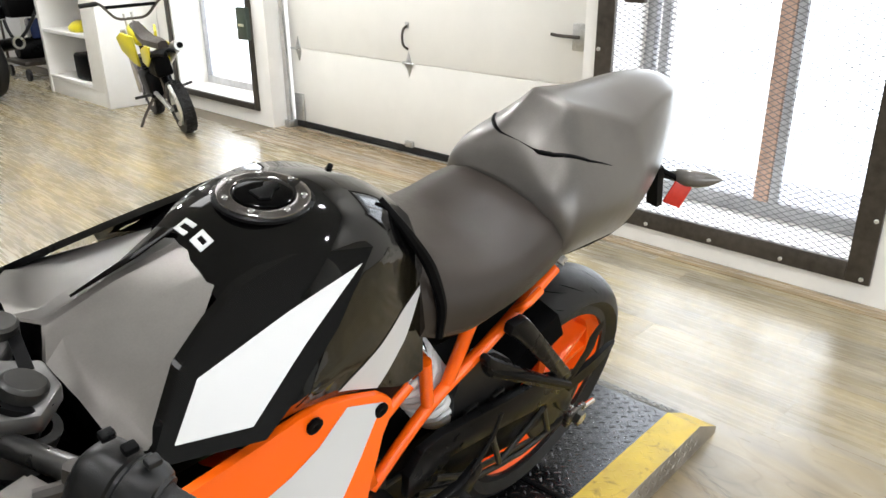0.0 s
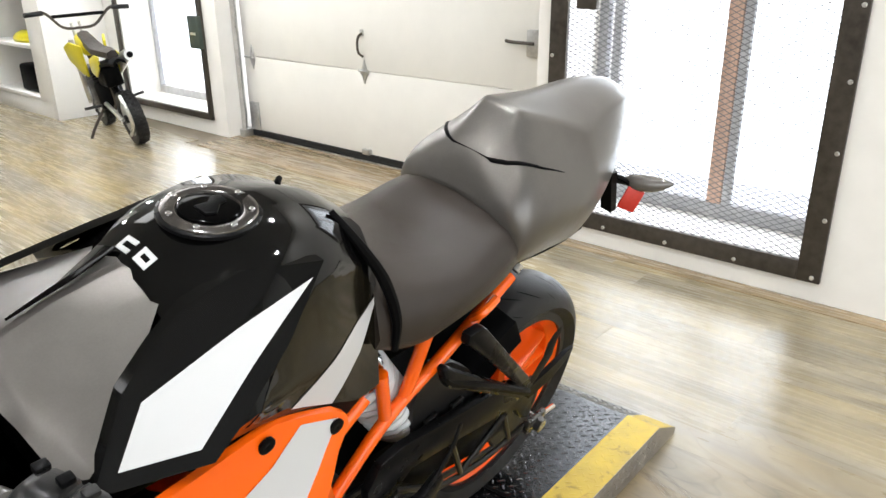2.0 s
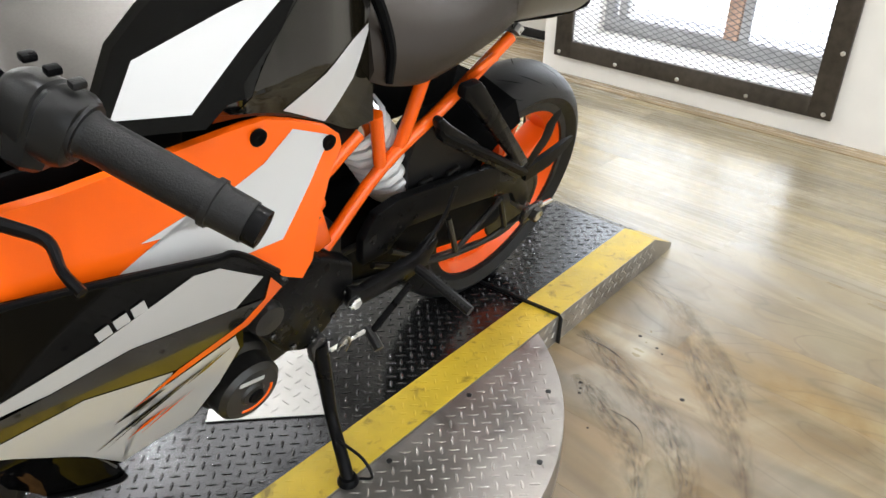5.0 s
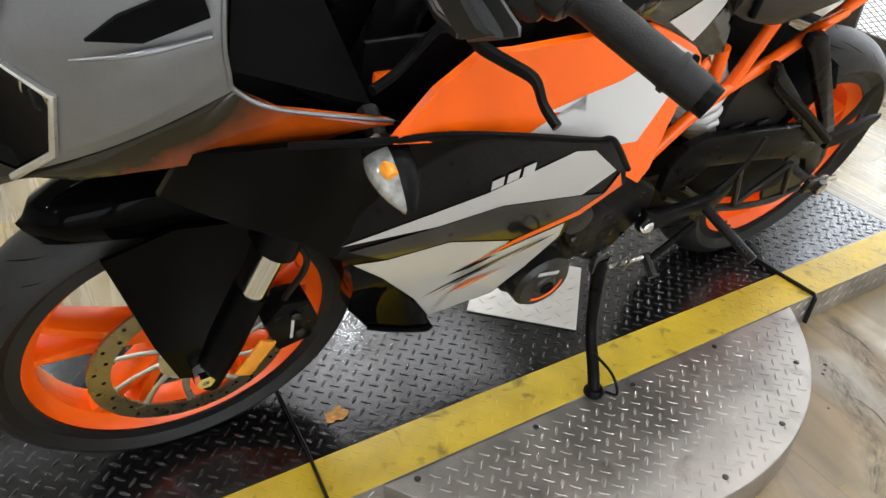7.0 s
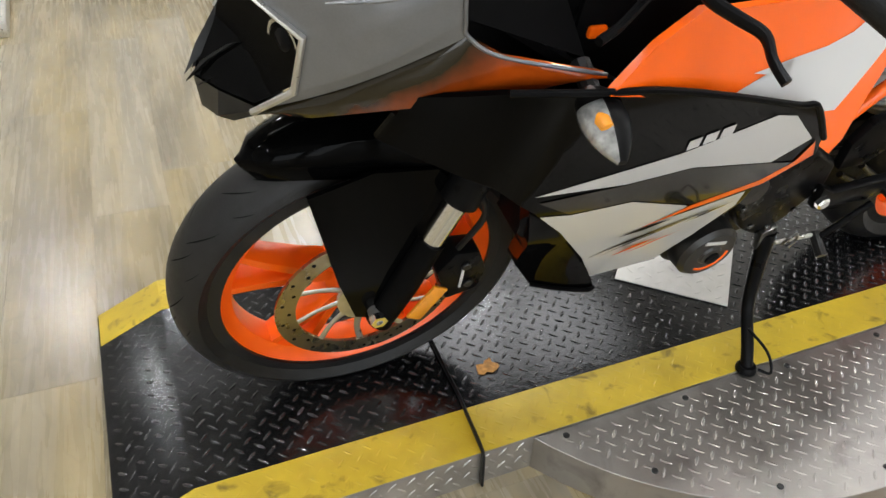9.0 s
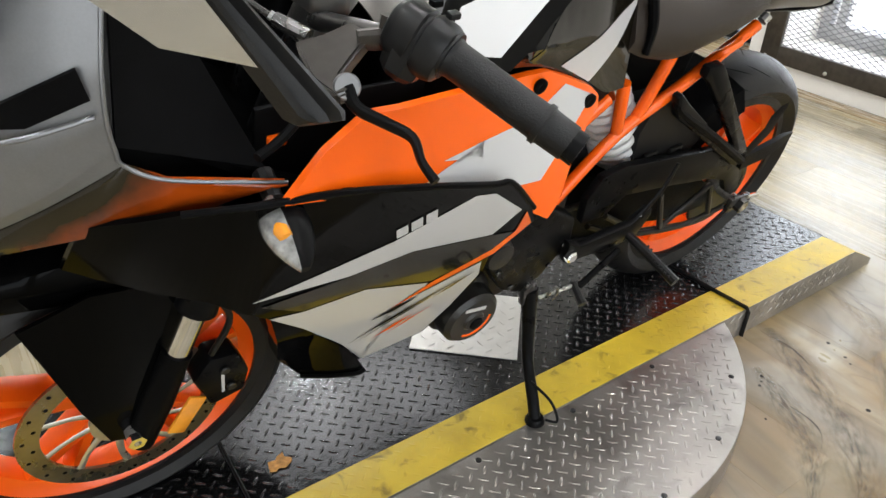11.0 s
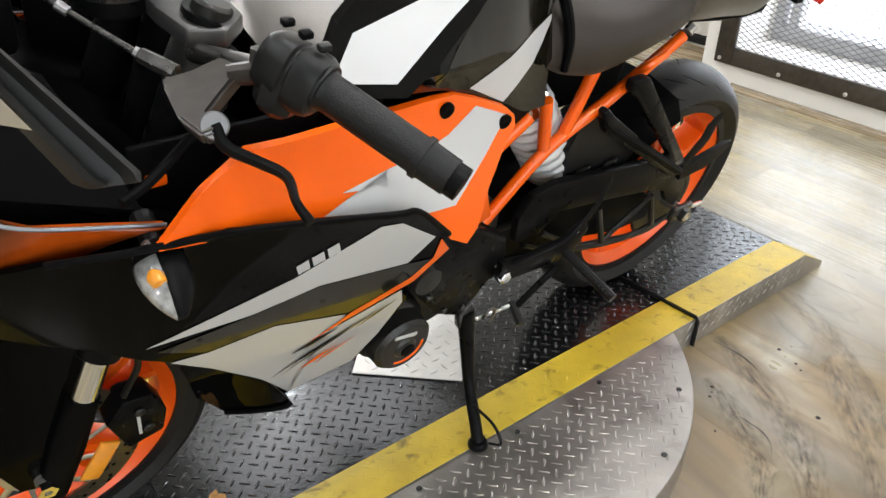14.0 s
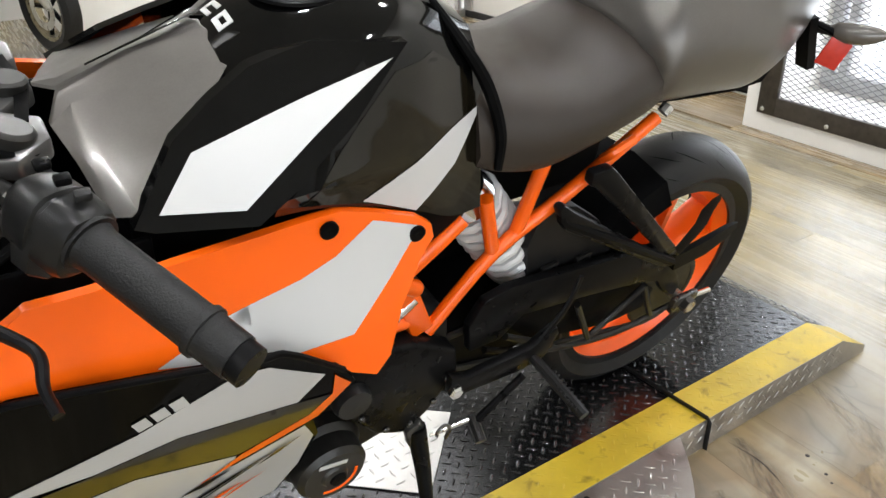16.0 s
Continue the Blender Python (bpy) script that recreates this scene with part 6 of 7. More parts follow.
part("spring_hook", tube([(0.745, -0.172, 0.30), (0.738, -0.18, 0.325), (0.752, -0.18, 0.335), (0.765, -0.178, 0.315), (0.758, -0.178, 0.295)], 0.003, 6), BARSTEEL, stand, "dull spring hook")
part("nose_filler", prism([(0.345, 0.80), (0.345, 0.872), (0.47, 0.872), (0.47, 0.80)], -0.145, 0.145, "y", 0.01), PLASTIC, bike, "black cover under the tank nose")
both("inner_panel", box(0.15, 0.36, -0.172, -0.164, 0.70, 0.862, 0.003), PLASTIC, bike, "black inner side panel")
part("pivot_housing", prism([(0.70, 0.30), (0.70, 0.49), (0.80, 0.50), (0.93, 0.49), (0.97, 0.45), (1.03, 0.36), (1.0, 0.32), (0.82, 0.27)], -0.085, 0.12, "y", 0.012), PLASTIC, bike, "black housing between engine and rear wheel")
part("linkage_cover", prism([(0.68, 0.46), (0.68, 0.66), (0.80, 0.72), (0.96, 0.62), (0.98, 0.46)], 0.02, 0.10, "y", 0.010), PLASTIC, bike, "black cover behind the shock")
part("swingarm_web", prism([(0.90, 0.425), (1.10, 0.425), (1.24, 0.385), (1.31, 0.335), (1.30, 0.288), (1.20, 0.285), (1.0, 0.335)], -0.100, -0.094, "y", 0.002), PLASTIC, bike, "black web of the swingarm")
# ---- lamps ----
LAMP = emitter("lamp_glow", (1.0, 0.98, 0.95), 30)
# The last three are added and run stronger, to lift shelf and far floor.
for i, (x, y) in enumerate([(x, y) for x in (-3.8, -1.4, 0.6, 2.4) for y in (-1.4, 0.3, 4.9)] + [(2.2, 6.3), (2.3, 8.2), (1.5, 4.0)]):
    fix = thing("ceiling_light", "small round white ceiling downlight, switched on", "ceiling light", pose(x, y, CEIL), "ceiling lights")
    part("trim_ring", spin([(0.075, 0), (0.095, 0), (0.095, -0.012), (0.075, -0.02)], 24, "z"), WALL, fix)
    part("lens", spin([(0.0001, -0.012), (0.074, -0.012), (0.074, -0.004), (0.0001, -0.004)], 20, "z", closed=False), LAMP, fix, "glowing frosted lens")
    lamp = new("ceiling_lamp", bpy.data.lights.new("ceiling_lamp", "AREA"))
    lamp.data.shape, lamp.data.size, lamp.data.energy, lamp.data.color = "DISK", 0.16, 25 if i < 12 else 40, (0.97, 0.985, 1.0)
    lamp.matrix_world = pose(x, y, CEIL - 0.03)

# sky light through the two windows
for x, y, z, w, h, e in ((WALL_X + 0.24, 0.62, 1.15, 1.05, 1.85, 24), (3.46, 5.16, 1.15, 1.1, 1.85, 8)):
    day = new("window_daylight", bpy.data.lights.new("window_daylight", "AREA"))
    day.data.shape, day.data.size, day.data.size_y, day.data.energy, day.data.color = "RECTANGLE", w, h, e, (0.86, 0.93, 1.0)
    day.matrix_world = look((x, y, z), (x - 1, y, z))

PANEL = emitter("light_panel_glow", (0.98, 0.99, 1.0), 5.0)
# First panel is added to brighten the tail; the others follow the deck's reflections.
for x, y in ((-1.2, 1.20), (0.98, 3.15), (2.06, 3.15)):
    fix = thing("panel_light", "square white ceiling light panel placed out of view, switched on", "ceiling light", pose(x, y, CEIL), "light panels")
    part("panel_frame", box(-0.52, 0.52, -0.52, 0.52, -0.035, -0.001, 0.004), WALL, fix, "white metal frame")
    part("diffuser", box(-0.49, 0.49, -0.49, 0.49, -0.040, -0.036), PANEL, fix, "glowing frosted diffuser")
# ---- straps and paper on the deck ----
def strap(name, pts, label):
    ob = solid(name, tube(pts, 0.0065, 6, 4, bend=False, flat=0.45), RUBBER, label, "strap")
    ob.matrix_world = TURN
    return ob


strap("tie_strap", [(1.20, 0.27, PLATE + 0.006), (1.205, 0.12, PLATE + 0.006), (1.213, -0.003, PLATE + 0.005), (1.214, -0.008, PLATE - 0.002), (1.212, -0.008, 0.004)], "black strap over the yellow edge of the turntable")
strap("tie_strap", [(-0.016, 0.30, PLATE + 0.006), (-0.024, 0.12, PLATE + 0.006), (-0.036, -0.003, PLATE + 0.005), (-0.037, -0.008, PLATE - 0.002), (-0.035, -0.008, 0.004)], "black strap under the front tyre")

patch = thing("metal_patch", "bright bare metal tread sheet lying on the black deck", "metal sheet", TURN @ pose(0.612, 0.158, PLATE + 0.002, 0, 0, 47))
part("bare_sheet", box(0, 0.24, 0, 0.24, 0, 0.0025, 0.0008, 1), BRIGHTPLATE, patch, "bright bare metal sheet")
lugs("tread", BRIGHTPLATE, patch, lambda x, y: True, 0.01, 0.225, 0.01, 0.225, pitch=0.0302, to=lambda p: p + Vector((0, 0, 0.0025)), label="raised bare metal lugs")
# ---- garage door ----
garage = thing("garage_door", "closed cream steel sectional garage door with galvanised hardware", "garage door")
JOINTS = [0.055, 0.61, 1.145, 1.68, 2.215, 2.45]
for z0, z1 in zip(JOINTS, JOINTS[1:]):
    part("door_section", box(DOOR_X, DOOR_X + 0.045, 1.40, 4.27, z0 + 0.0015, z1 - 0.0015, 0.003), DOORPAINT, garage, "cream painted door section")
part("bottom_seal", box(DOOR_X - 0.008, DOOR_X + 0.04, 1.40, 4.27, 0.006, 0.054, 0.006), RUBBER, garage, "black rubber bottom seal")
part("seal_rail", box(DOOR_X - 0.030, DOOR_X - 0.012, 1.40, 4.1, 0.004, 0.012, 0.002), ALU, garage, "bare metal threshold rail")
for z in JOINTS[1:4]:
    hin = part("hinge", prism([(2.915, z - 0.02), (2.935, z + 0.02), (2.955, z + 0.075), (2.975, z + 0.02), (2.995, z - 0.02), (2.975, z - 0.03), (2.955, z - 0.085), (2.935, z - 0.03)], DOOR_X - 0.007, DOOR_X - 0.001, "x", 0.001), GALV, garage, "galvanised hinge plate")
    part("hinge_knuckle", tube([(DOOR_X - 0.013, 2.91, z), (DOOR_X - 0.013, 3.0, z)], 0.009, 10, 1, bend=False), GALV, hin)
    for y in (4.16, 1.52):
        edge = part("roller_hinge", prism([(y - 0.03, z - 0.02), (y, z + 0.09), (y + 0.03, z + 0.02), (y + 0.03, z - 0.02), (y, z - 0.09)], DOOR_X - 0.008, DOOR_X - 0.001, "x", 0.001), GALV, garage, "galvanised roller hinge")
        part("roller_stem", tube([(DOOR_X - 0.025, y - 0.03, z), (DOOR_X - 0.025, y + 0.07 * (1 if y > 3 else -1), z)], 0.008, 8, 1, bend=False), GALV, edge)
part("pull_handle", tube([(DOOR_X - 0.004, 2.962, 0.70), (DOOR_X - 0.04, 2.966, 0.73), (DOOR_X - 0.045, 2.968, 0.79), (DOOR_X - 0.03, 2.968, 0.83), (DOOR_X - 0.004, 2.966, 0.845)], 0.008, 10), STEEL, garage, "dark pull handle")
part("handle_plate", box(DOOR_X - 0.006, DOOR_X - 0.001, 2.95, 2.982, 0.83, 0.87, 0.002), GALV, garage)
part("bottom_bracket", box(DOOR_X - 0.03, DOOR_X - 0.001, 2.92, 2.99, 0.056, 0.095, 0.004), GALV, garage, "galvanised bottom bracket")
part("corner_bracket", box(DOOR_X - 0.02, DOOR_X - 0.001, 4.14, 4.24, 0.06, 0.27, 0.003), GALV, garage, "galvanised corner bracket")
latch = part("slide_latch", box(DOOR_X - 0.03, DOOR_X - 0.001, 1.56, 1.67, 0.80, 0.94, 0.005), GALV, garage, "galvanised slide latch")
part("latch_bar", tube([(DOOR_X - 0.03, 1.62, 0.87), (DOOR_X - 0.034, 1.76, 0.872), (DOOR_X - 0.04, 1.80, 0.878)], 0.009, 8), STEEL, latch, "dark latch bar")
for y0, y1 in ((4.235, 4.29), (1.38, 1.43)):
    track = solid("door_track", prism([(DOOR_X - 0.075, y0), (DOOR_X - 0.07, y1), (DOOR_X - 0.02, y1), (DOOR_X - 0.02, y1 - 0.006), (DOOR_X - 0.062, y1 - 0.006), (DOOR_X - 0.066, y0)], 0.05, 2.4, "z"), GALV, "galvanised vertical track of the garage door", "door track")
for y in (4.27, 1.40):
    solid("track_bracket", box(DOOR_X - 0.09, DOOR_X + 0.03, y - 0.03, y + 0.03, 0.0, 0.06, 0.004), GALV, "galvanised foot bracket of the door track", "bracket")

# ---- windows ----
GLASS = glassy("window_glass", (0.97, 0.98, 1.0))
FRAMEW = mat("weathered_window_frame", (0.42, 0.42, 0.43), 0.5, 0.3, grain=0.2, scale=20)
POST = mat("brown_post", (0.55, 0.36, 0.27), 0.6, grain=0.2, scale=14, stretch=(8, 8, 1))
SILL = mat("white_sill", (0.52, 0.54, 0.58), 0.5, grain=0.05)


def window(name, xw, y0, y1, z0, z1, frame_w, mesh, label):
    """A steel frame bolted over an opening, glazing and sill behind it."""
    win = thing(name, label, "window", kind="structure")
    fr = part("steel_frame", box(xw - 0.022, xw - 0.001, y0, y0 + frame_w, z0, z1, 0.003), STEEL, win, "dark worn steel frame bar")
    part("steel_frame", box(xw - 0.022, xw - 0.001, y1 - frame_w, y1, z0, z1, 0.003), STEEL, win, "dark worn steel frame bar")
    part("steel_frame", box(xw - 0.0225, xw - 0.001, y0 + frame_w + 0.0005, y1 - frame_w - 0.0005, z0, z0 + frame_w * 0.9, 0.003), STEEL, win, "dark worn steel frame bar")
    part("steel_frame", box(xw - 0.0225, xw - 0.001, y0 + frame_w + 0.0005, y1 - frame_w - 0.0005, z1 - frame_w, z1, 0.003), STEEL, win, "dark worn steel frame bar")
    if mesh:
        k = int((y1 - y0) / 0.29)
        for i in range(k + 1):
            y = y0 + 0.03 + (y1 - y0 - 0.06) * i / k
            for z in (z0 + 0.022, z1 - 0.022):
                part("frame_bolt", bolt(None, (xw - 0.022, y, z), 0.009, -0.008, "x"), ALU, win, "bright bolt head")
        for i in range(1, 8):
            z = z0 + (z1 - z0) * i / 8
            for y in (y0 + 0.02, y1 - 0.02):
                part("frame_bolt", bolt(None, (xw - 0.022, y, z), 0.009, -0.008, "x"), ALU, win, "bright bolt head")
    ya, yb, za, zb = y0 + frame_w - 0.005, y1 - frame_w + 0.005, z0 + frame_w * 0.9, z1 - frame_w
    part("sill", box(xw + 0.005, xw + 0.32, ya, yb, za - 0.02, za - 0.004, 0.003), SILL, win, "white sill board")
    xg = xw + 0.27
    for (a, b, c, d) in ((ya, yb, za, za + 0.07), (ya, yb, zb - 0.07, zb), (ya, ya + 0.05, za + 0.07, zb - 0.07), (yb - 0.05, yb, za + 0.07, zb - 0.07)):
        part("window_frame", box(xg, xg + 0.05, a, b, c, d, 0.004), FRAMEW, win, "grey window frame bar")
    pane = part("pane", box(xg + 0.02, xg + 0.026, ya + 0.05, yb - 0.05, za + 0.07, zb - 0.07), GLASS, win, "clear glass pane")
    pane.visible_shadow = False
    return win, xg


win1, xg = window("window_1", WALL_X, -0.036, 1.27, 0.088, 2.20, 0.09, True, "tall window behind a dark steel frame with expanded mesh")
part("mullion", box(xg - 0.01, xg + 0.018, 0.50, 0.565, 0.24, 2.08, 0.004), POST, win1, "brown vertical mullion")
part("mullion_side", box(xg - 0.01, xg + 0.018, 0.455, 0.495, 0.24, 2.08, 0.004), FRAMEW, win1, "grey vertical mullion")
part("mullion_side", box(xg - 0.01, xg + 0.018, 1.06, 1.10, 0.24, 2.08, 0.004), FRAMEW, win1, "grey vertical mullion")


def mesh_sheet(x, y0, y1, z0, z1, cw, ch, w, t):
    """Expanded metal: two families of thin slanting strands, cut to the opening."""
    verts, faces = [], []
    slope = ch / cw
    for sgn in (1, -1):
        span = (y1 - y0) * slope
        n = int((z1 - z0 + span) / ch) + 1
        for k in range(n + 1):
            c = z0 - span + k * ch if sgn > 0 else z0 + k * ch
            pts = []
            ya, yb = y0, y1
            f = (lambda y: c + (y - y0) * slope) if sgn > 0 else (lambda y: c - (y - y0) * slope)
            g = (lambda z: y0 + (z - c) / slope) if sgn > 0 else (lambda z: y0 + (c - z) / slope)
            lo, hi = sorted((g(z0), g(z1)))
            ya, yb = max(y0, lo), min(y1, hi)
            if yb - ya < 0.01:
                continue
            q = len(verts)
            for y in (ya, yb):
                z = f(y)
                verts += [(x, y, z - w), (x, y, z + w), (x + t, y, z + w * 0.6), (x + t, y, z - w * 0.6)]
            for a in range(4):
                b = (a + 1) % 4
                faces.append((q + a, q + b, q + 4 + b, q + 4 + a))
    me = bpy.data.meshes.new("expanded_mesh")
    me.from_pydata(verts, [], faces)
    me.materials.append(MESHWIRE)
    return new("expanded_mesh", me)


sheet = mesh_sheet(WALL_X - 0.012, 0.045, 1.19, 0.165, 2.12, 0.047, 0.0235, 0.0017, 0.003)
sheet.parent = win1
tagged(sheet, "dark expanded metal mesh", kind="stuff")
part("mesh_catch", box(WALL_X - 0.05, WALL_X - 0.022, 1.02, 1.12, 1.09, 1.16, 0.004), STEEL, win1, "dark steel catch")
win2, xg2 = window("window_2", 3.25, 4.50, 5.83, 0.115, 2.20, 0.055, False, "tall window in a narrow dark steel frame")
part("inner_bar", box(xg2 - 0.02, xg2 + 0.015, 4.90, 4.96, 0.25, 2.08, 0.004), FRAMEW, win2, "pale vertical mullion")
part("lock_box", box(3.19, 3.226, 4.49, 4.63, 0.66, 0.90, 0.006), mat("dark_green_box", (0.03, 0.045, 0.035), 0.5, grain=0.2), win2, "dark green lock plate")
part("lock_bars", box(3.186, 3.191, 4.53, 4.60, 0.76, 0.78, 0.001), ALU, win2, "worn pale label")

# ---- white shelf unit ----
CABPAINT = mat("white_laminate", (0.80, 0.79, 0.76), 0.45, grain=0.05, scale=4)
shelf = thing("shelf_unit", "white laminate shelf unit with an open front, half empty", "shelf unit")
X0, X1, Y0, Y1, TOP = 2.70, 3.245, 6.03, 7.38, 2.1
part("end_panel", box(X0, X1, Y0, Y0 + 0.06, 0.0, TOP, 0.003), CABPAINT, shelf, "white end panel with scuffs")
part("end_panel", box(X0, X1, Y1 - 0.05, Y1, 0.0, TOP, 0.003), CABPAINT, shelf, "white end panel")
part("back_panel", box(X1 - 0.02, X1 - 0.002, Y0 + 0.061, Y1 - 0.051, 0.0, TOP, 0.002), CABPAINT, shelf)
part("plinth", box(X0 + 0.012, X1 - 0.021, Y0 + 0.061, Y1 - 0.051, 0.0, 0.14, 0.002), CABPAINT, shelf, "white plinth")
part("stile", box(X0, X0 + 0.02, Y0 + 0.061, Y0 + 0.30, 0.141, TOP, 0.002), CABPAINT, shelf)
for z in (0.145, 0.58, 1.05, 1.55):
    part("shelf_board", box(X0 + 0.005, X1 - 0.021, Y0 + 0.061, Y1 - 0.051, z, z + 0.03, 0.002), CABPAINT, shelf, "white shelf board")
solid("storage_box", box(2.76, 3.0, 6.46, 6.84, 0.176, 0.42, 0.03, 3), PLASTIC, "black plastic case on the lower shelf", "case")
solid("case_lid", box(2.95, 3.05, 6.42, 6.80, 0.176, 0.56, 0.01), PLASTIC, "upright black panel on the lower shelf", "panel")
YELLOWP = mat("yellow_plastic", (0.66, 0.58, 0.02), 0.35, coat=0.4, grain=0.06, scale=10)
solid("helmet_bag", loft([[(2.84 + 0.10 * r * math.cos(a), 6.72 + 0.16 * r * math.sin(a), z) for a in (2 * math.pi * k / 14 for k in range(14))] for z, r in ((0.611, 0.9), (0.63, 1.05), (0.66, 1.0), (0.69, 0.7), (0.71, 0.35))]), YELLOWP, "yellow fabric bundle on the shelf", "bundle", angle=60)

# ---- small yellow pit bike ----
PIT = pose(2.73, 4.70, 0, 0, 0, -12) @ pose(0, 0, 0, 0, -10.5, 0) @ pose(0, -0.19, 0)
pit = thing("pit_bike", "small yellow and black pit bike on its stand", "motorcycle", PIT)


def knobby(name, y, r, w, parent):
    t = part(name, moved(spin([(r * 0.66, -w * 0.42), (r * 0.82, -w * 0.5), (r * 0.94, -w * 0.45), (r * 0.97, 0), (r * 0.94, w * 0.45), (r * 0.82, w * 0.5), (r * 0.66, w * 0.42)], 40, "x"), Matrix.Translation((0, y, r))), TYRE, parent, "black knobbly tyre")
    kn = bmesh.new()
    for k in range(26):
        a = 2 * math.pi * k / 26
        for s in (-0.32, 0, 0.32):
            q = a + (0.12 if s == 0 else 0)
            m = Matrix.Translation((0, y, r)) @ Euler((q, 0, 0)).to_matrix().to_4x4()
            join(kn, moved(box(s * w - 0.013, s * w + 0.013, -0.011, 0.011, r * 0.93, r * (1.0 if s == 0 else 0.975), 0.002, 1), m))
    tagged(part("tread_blocks", kn, TYRE, t, "knobbly tread blocks"), "knobbly tread blocks", kind="stuff")
    part("rim", moved(spin([(r * 0.60, -w * 0.36), (r * 0.68, -w * 0.38), (r * 0.68, w * 0.38), (r * 0.60, w * 0.36)], 36, "x"), Matrix.Translation((0, y, r))), ALU, t, "bare rim")
    sp = bmesh.new()
    for k in range(14):
        a = 2 * math.pi * k / 14
        tube([(0.03 * (-1) ** k, y + 0.03 * math.cos(a + 0.4), r + 0.03 * math.sin(a + 0.4)), (0, y + r * 0.62 * math.cos(a), r + r * 0.62 * math.sin(a))], 0.0025, 5, 1, bend=False, bm=sp)
    part("spokes", sp, ALU, t, "thin wire spokes")
    part("hub", moved(spin([(0.0001, -0.06), (0.03, -0.06), (0.035, 0), (0.03, 0.06), (0.0001, 0.06)], 20, "x", closed=False), Matrix.Translation((0, y, r))), DARKMETAL, t)


knobby("rear_wheel", 0.20, 0.205, 0.095, pit)
knobby("front_wheel", 1.08, 0.215, 0.075, pit)
part("swingarm", tube([(-0.075, 0.20, 0.205), (-0.075, 0.55, 0.28)], 0.018, 8, 1, bend=False), ALU, pit, "bare swingarm")
part("swingarm", tube([(0.075, 0.20, 0.205), (0.075, 0.55, 0.28)], 0.018, 8, 1, bend=False), ALU, pit, "bare swingarm")
part("chain_guard", tube([(-0.06, 0.10, 0.40), (-0.065, 0.0, 0.30), (-0.06, 0.02, 0.18), (-0.06, 0.16, 0.09)], 0.014, 8), ALU, pit, "pale tubular guard")
FEND = ((0.02, 0.665, 0.045), (0.10, 0.668, 0.06), (0.28, 0.645, 0.075), (0.46, 0.61, 0.08), (0.6, 0.58, 0.07))
part("rear_fender", loft([[(x * w, y, z + dz - 0.03 * x * x) for x, dz in ((-1, 0), (-0.5, 0), (0, 0), (0.5, 0), (1, 0), (1, -0.02), (0, -0.014), (-1, -0.02))] for y, z, w in FEND]), PLASTIC, pit, "black rear fender")
part("seat", loft([[(x * w, y, z + dz) for x, dz in ((-1, -0.04), (-0.85, 0.0), (0, 0.012), (0.85, 0.0), (1, -0.04), (0, -0.06))] for y, z, w in ((0.14, 0.70, 0.04), (0.30, 0.705, 0.058), (0.52, 0.70, 0.062), (0.68, 0.735, 0.055), (0.84, 0.79, 0.045))]), SEAT, pit, "black seat")
def pod(centre, radii, turn, power=0.75):
    """A rounded closed moulding."""
    bm = bmesh.new()
    bmesh.ops.create_uvsphere(bm, u_segments=20, v_segments=12, radius=1.0)
    for v in bm.verts:
        v.co = Vector([math.copysign(abs(c) ** power, c) * r for c, r in zip(v.co, radii)])
    return moved(bm, pose(*centre, *turn))


for s in (-1, 1):
    plate = prism([(0.26, 0.668), (0.36, 0.675), (0.52, 0.63), (0.55, 0.53), (0.46, 0.50), (0.34, 0.575)], -0.007, 0.007, "x", 0.005, 2)
    part("side_cover", moved(plate, pose(s * 0.074, 0.3, 0, 0, 0, s * -3) @ pose(0, -0.3, 0)), YELLOWP, pit, "yellow side cover", 30)
    plate = prism([(-0.17, 0.10), (0.0, 0.13), (0.11, 0.09), (0.13, -0.02), (0.03, -0.13), (-0.04, -0.16), (-0.10, -0.03)], -0.010, 0.010, "x", 0.008, 2)
    part("tank_shroud", moved(plate, pose(s * 0.112, 0.80, 0.62, 0, s * 10, s * -13)), YELLOWP, pit, "yellow tank shroud", 30)
    part("fork_leg", tube([(s * 0.075, 1.08, 0.215), (s * 0.075, 0.98, 0.74)], 0.02, 10, 1, bend=False), ALU, pit, "bare fork leg")
part("fuel_tank", pod((0, 0.82, 0.70), (0.07, 0.13, 0.065), (14, 0, 0), 0.6), YELLOWP, pit, "yellow fuel tank", 60)
part("engine", box(-0.10, 0.10, 0.60, 0.86, 0.22, 0.44, 0.03, 3), SATIN, pit, "black engine")
for k in range(5):
    part("cooling_fin", box(-0.075, 0.075, 0.70, 0.90, 0.445 + 0.022 * k, 0.453 + 0.022 * k, 0.003, 1), SATIN, pit)
part("air_box", box(-0.065, 0.065, 0.34, 0.58, 0.42, 0.58, 0.02, 3), PLASTIC, pit, "black air box")
part("silencer", tube([(0.11, 0.62, 0.46), (0.11, 0.40, 0.57), (0.105, 0.22, 0.635), (0.10, 0.08, 0.66)], [0.022, 0.042, 0.045, 0.04], 16), ALU, pit, "bare metal silencer")
part("silencer_mouth", tube([(0.10, 0.079, 0.660), (0.10, 0.066, 0.6625)], 0.022, 14, 1, bend=False), PLASTIC, pit, "dark silencer outlet")
BARS = pose(0, 0.945, 0.855, 0, 8, 0) @ pose(0.02, -0.945, -0.895)
part("handlebar", moved(tube([(-0.36, 0.86, 0.985), (-0.24, 0.88, 0.99), (-0.12, 0.93, 0.87), (0, 0.945, 0.855), (0.12, 0.93, 0.87), (0.24, 0.88, 0.99), (0.36, 0.86, 0.985)], 0.011, 10), BARS), STEEL, pit, "black braced handlebar")
part("bar_brace", moved(tube([(-0.19, 0.90, 0.955), (0.19, 0.90, 0.955)], 0.013, 10, 1, bend=False), BARS), PLASTIC, pit, "padded crossbar")
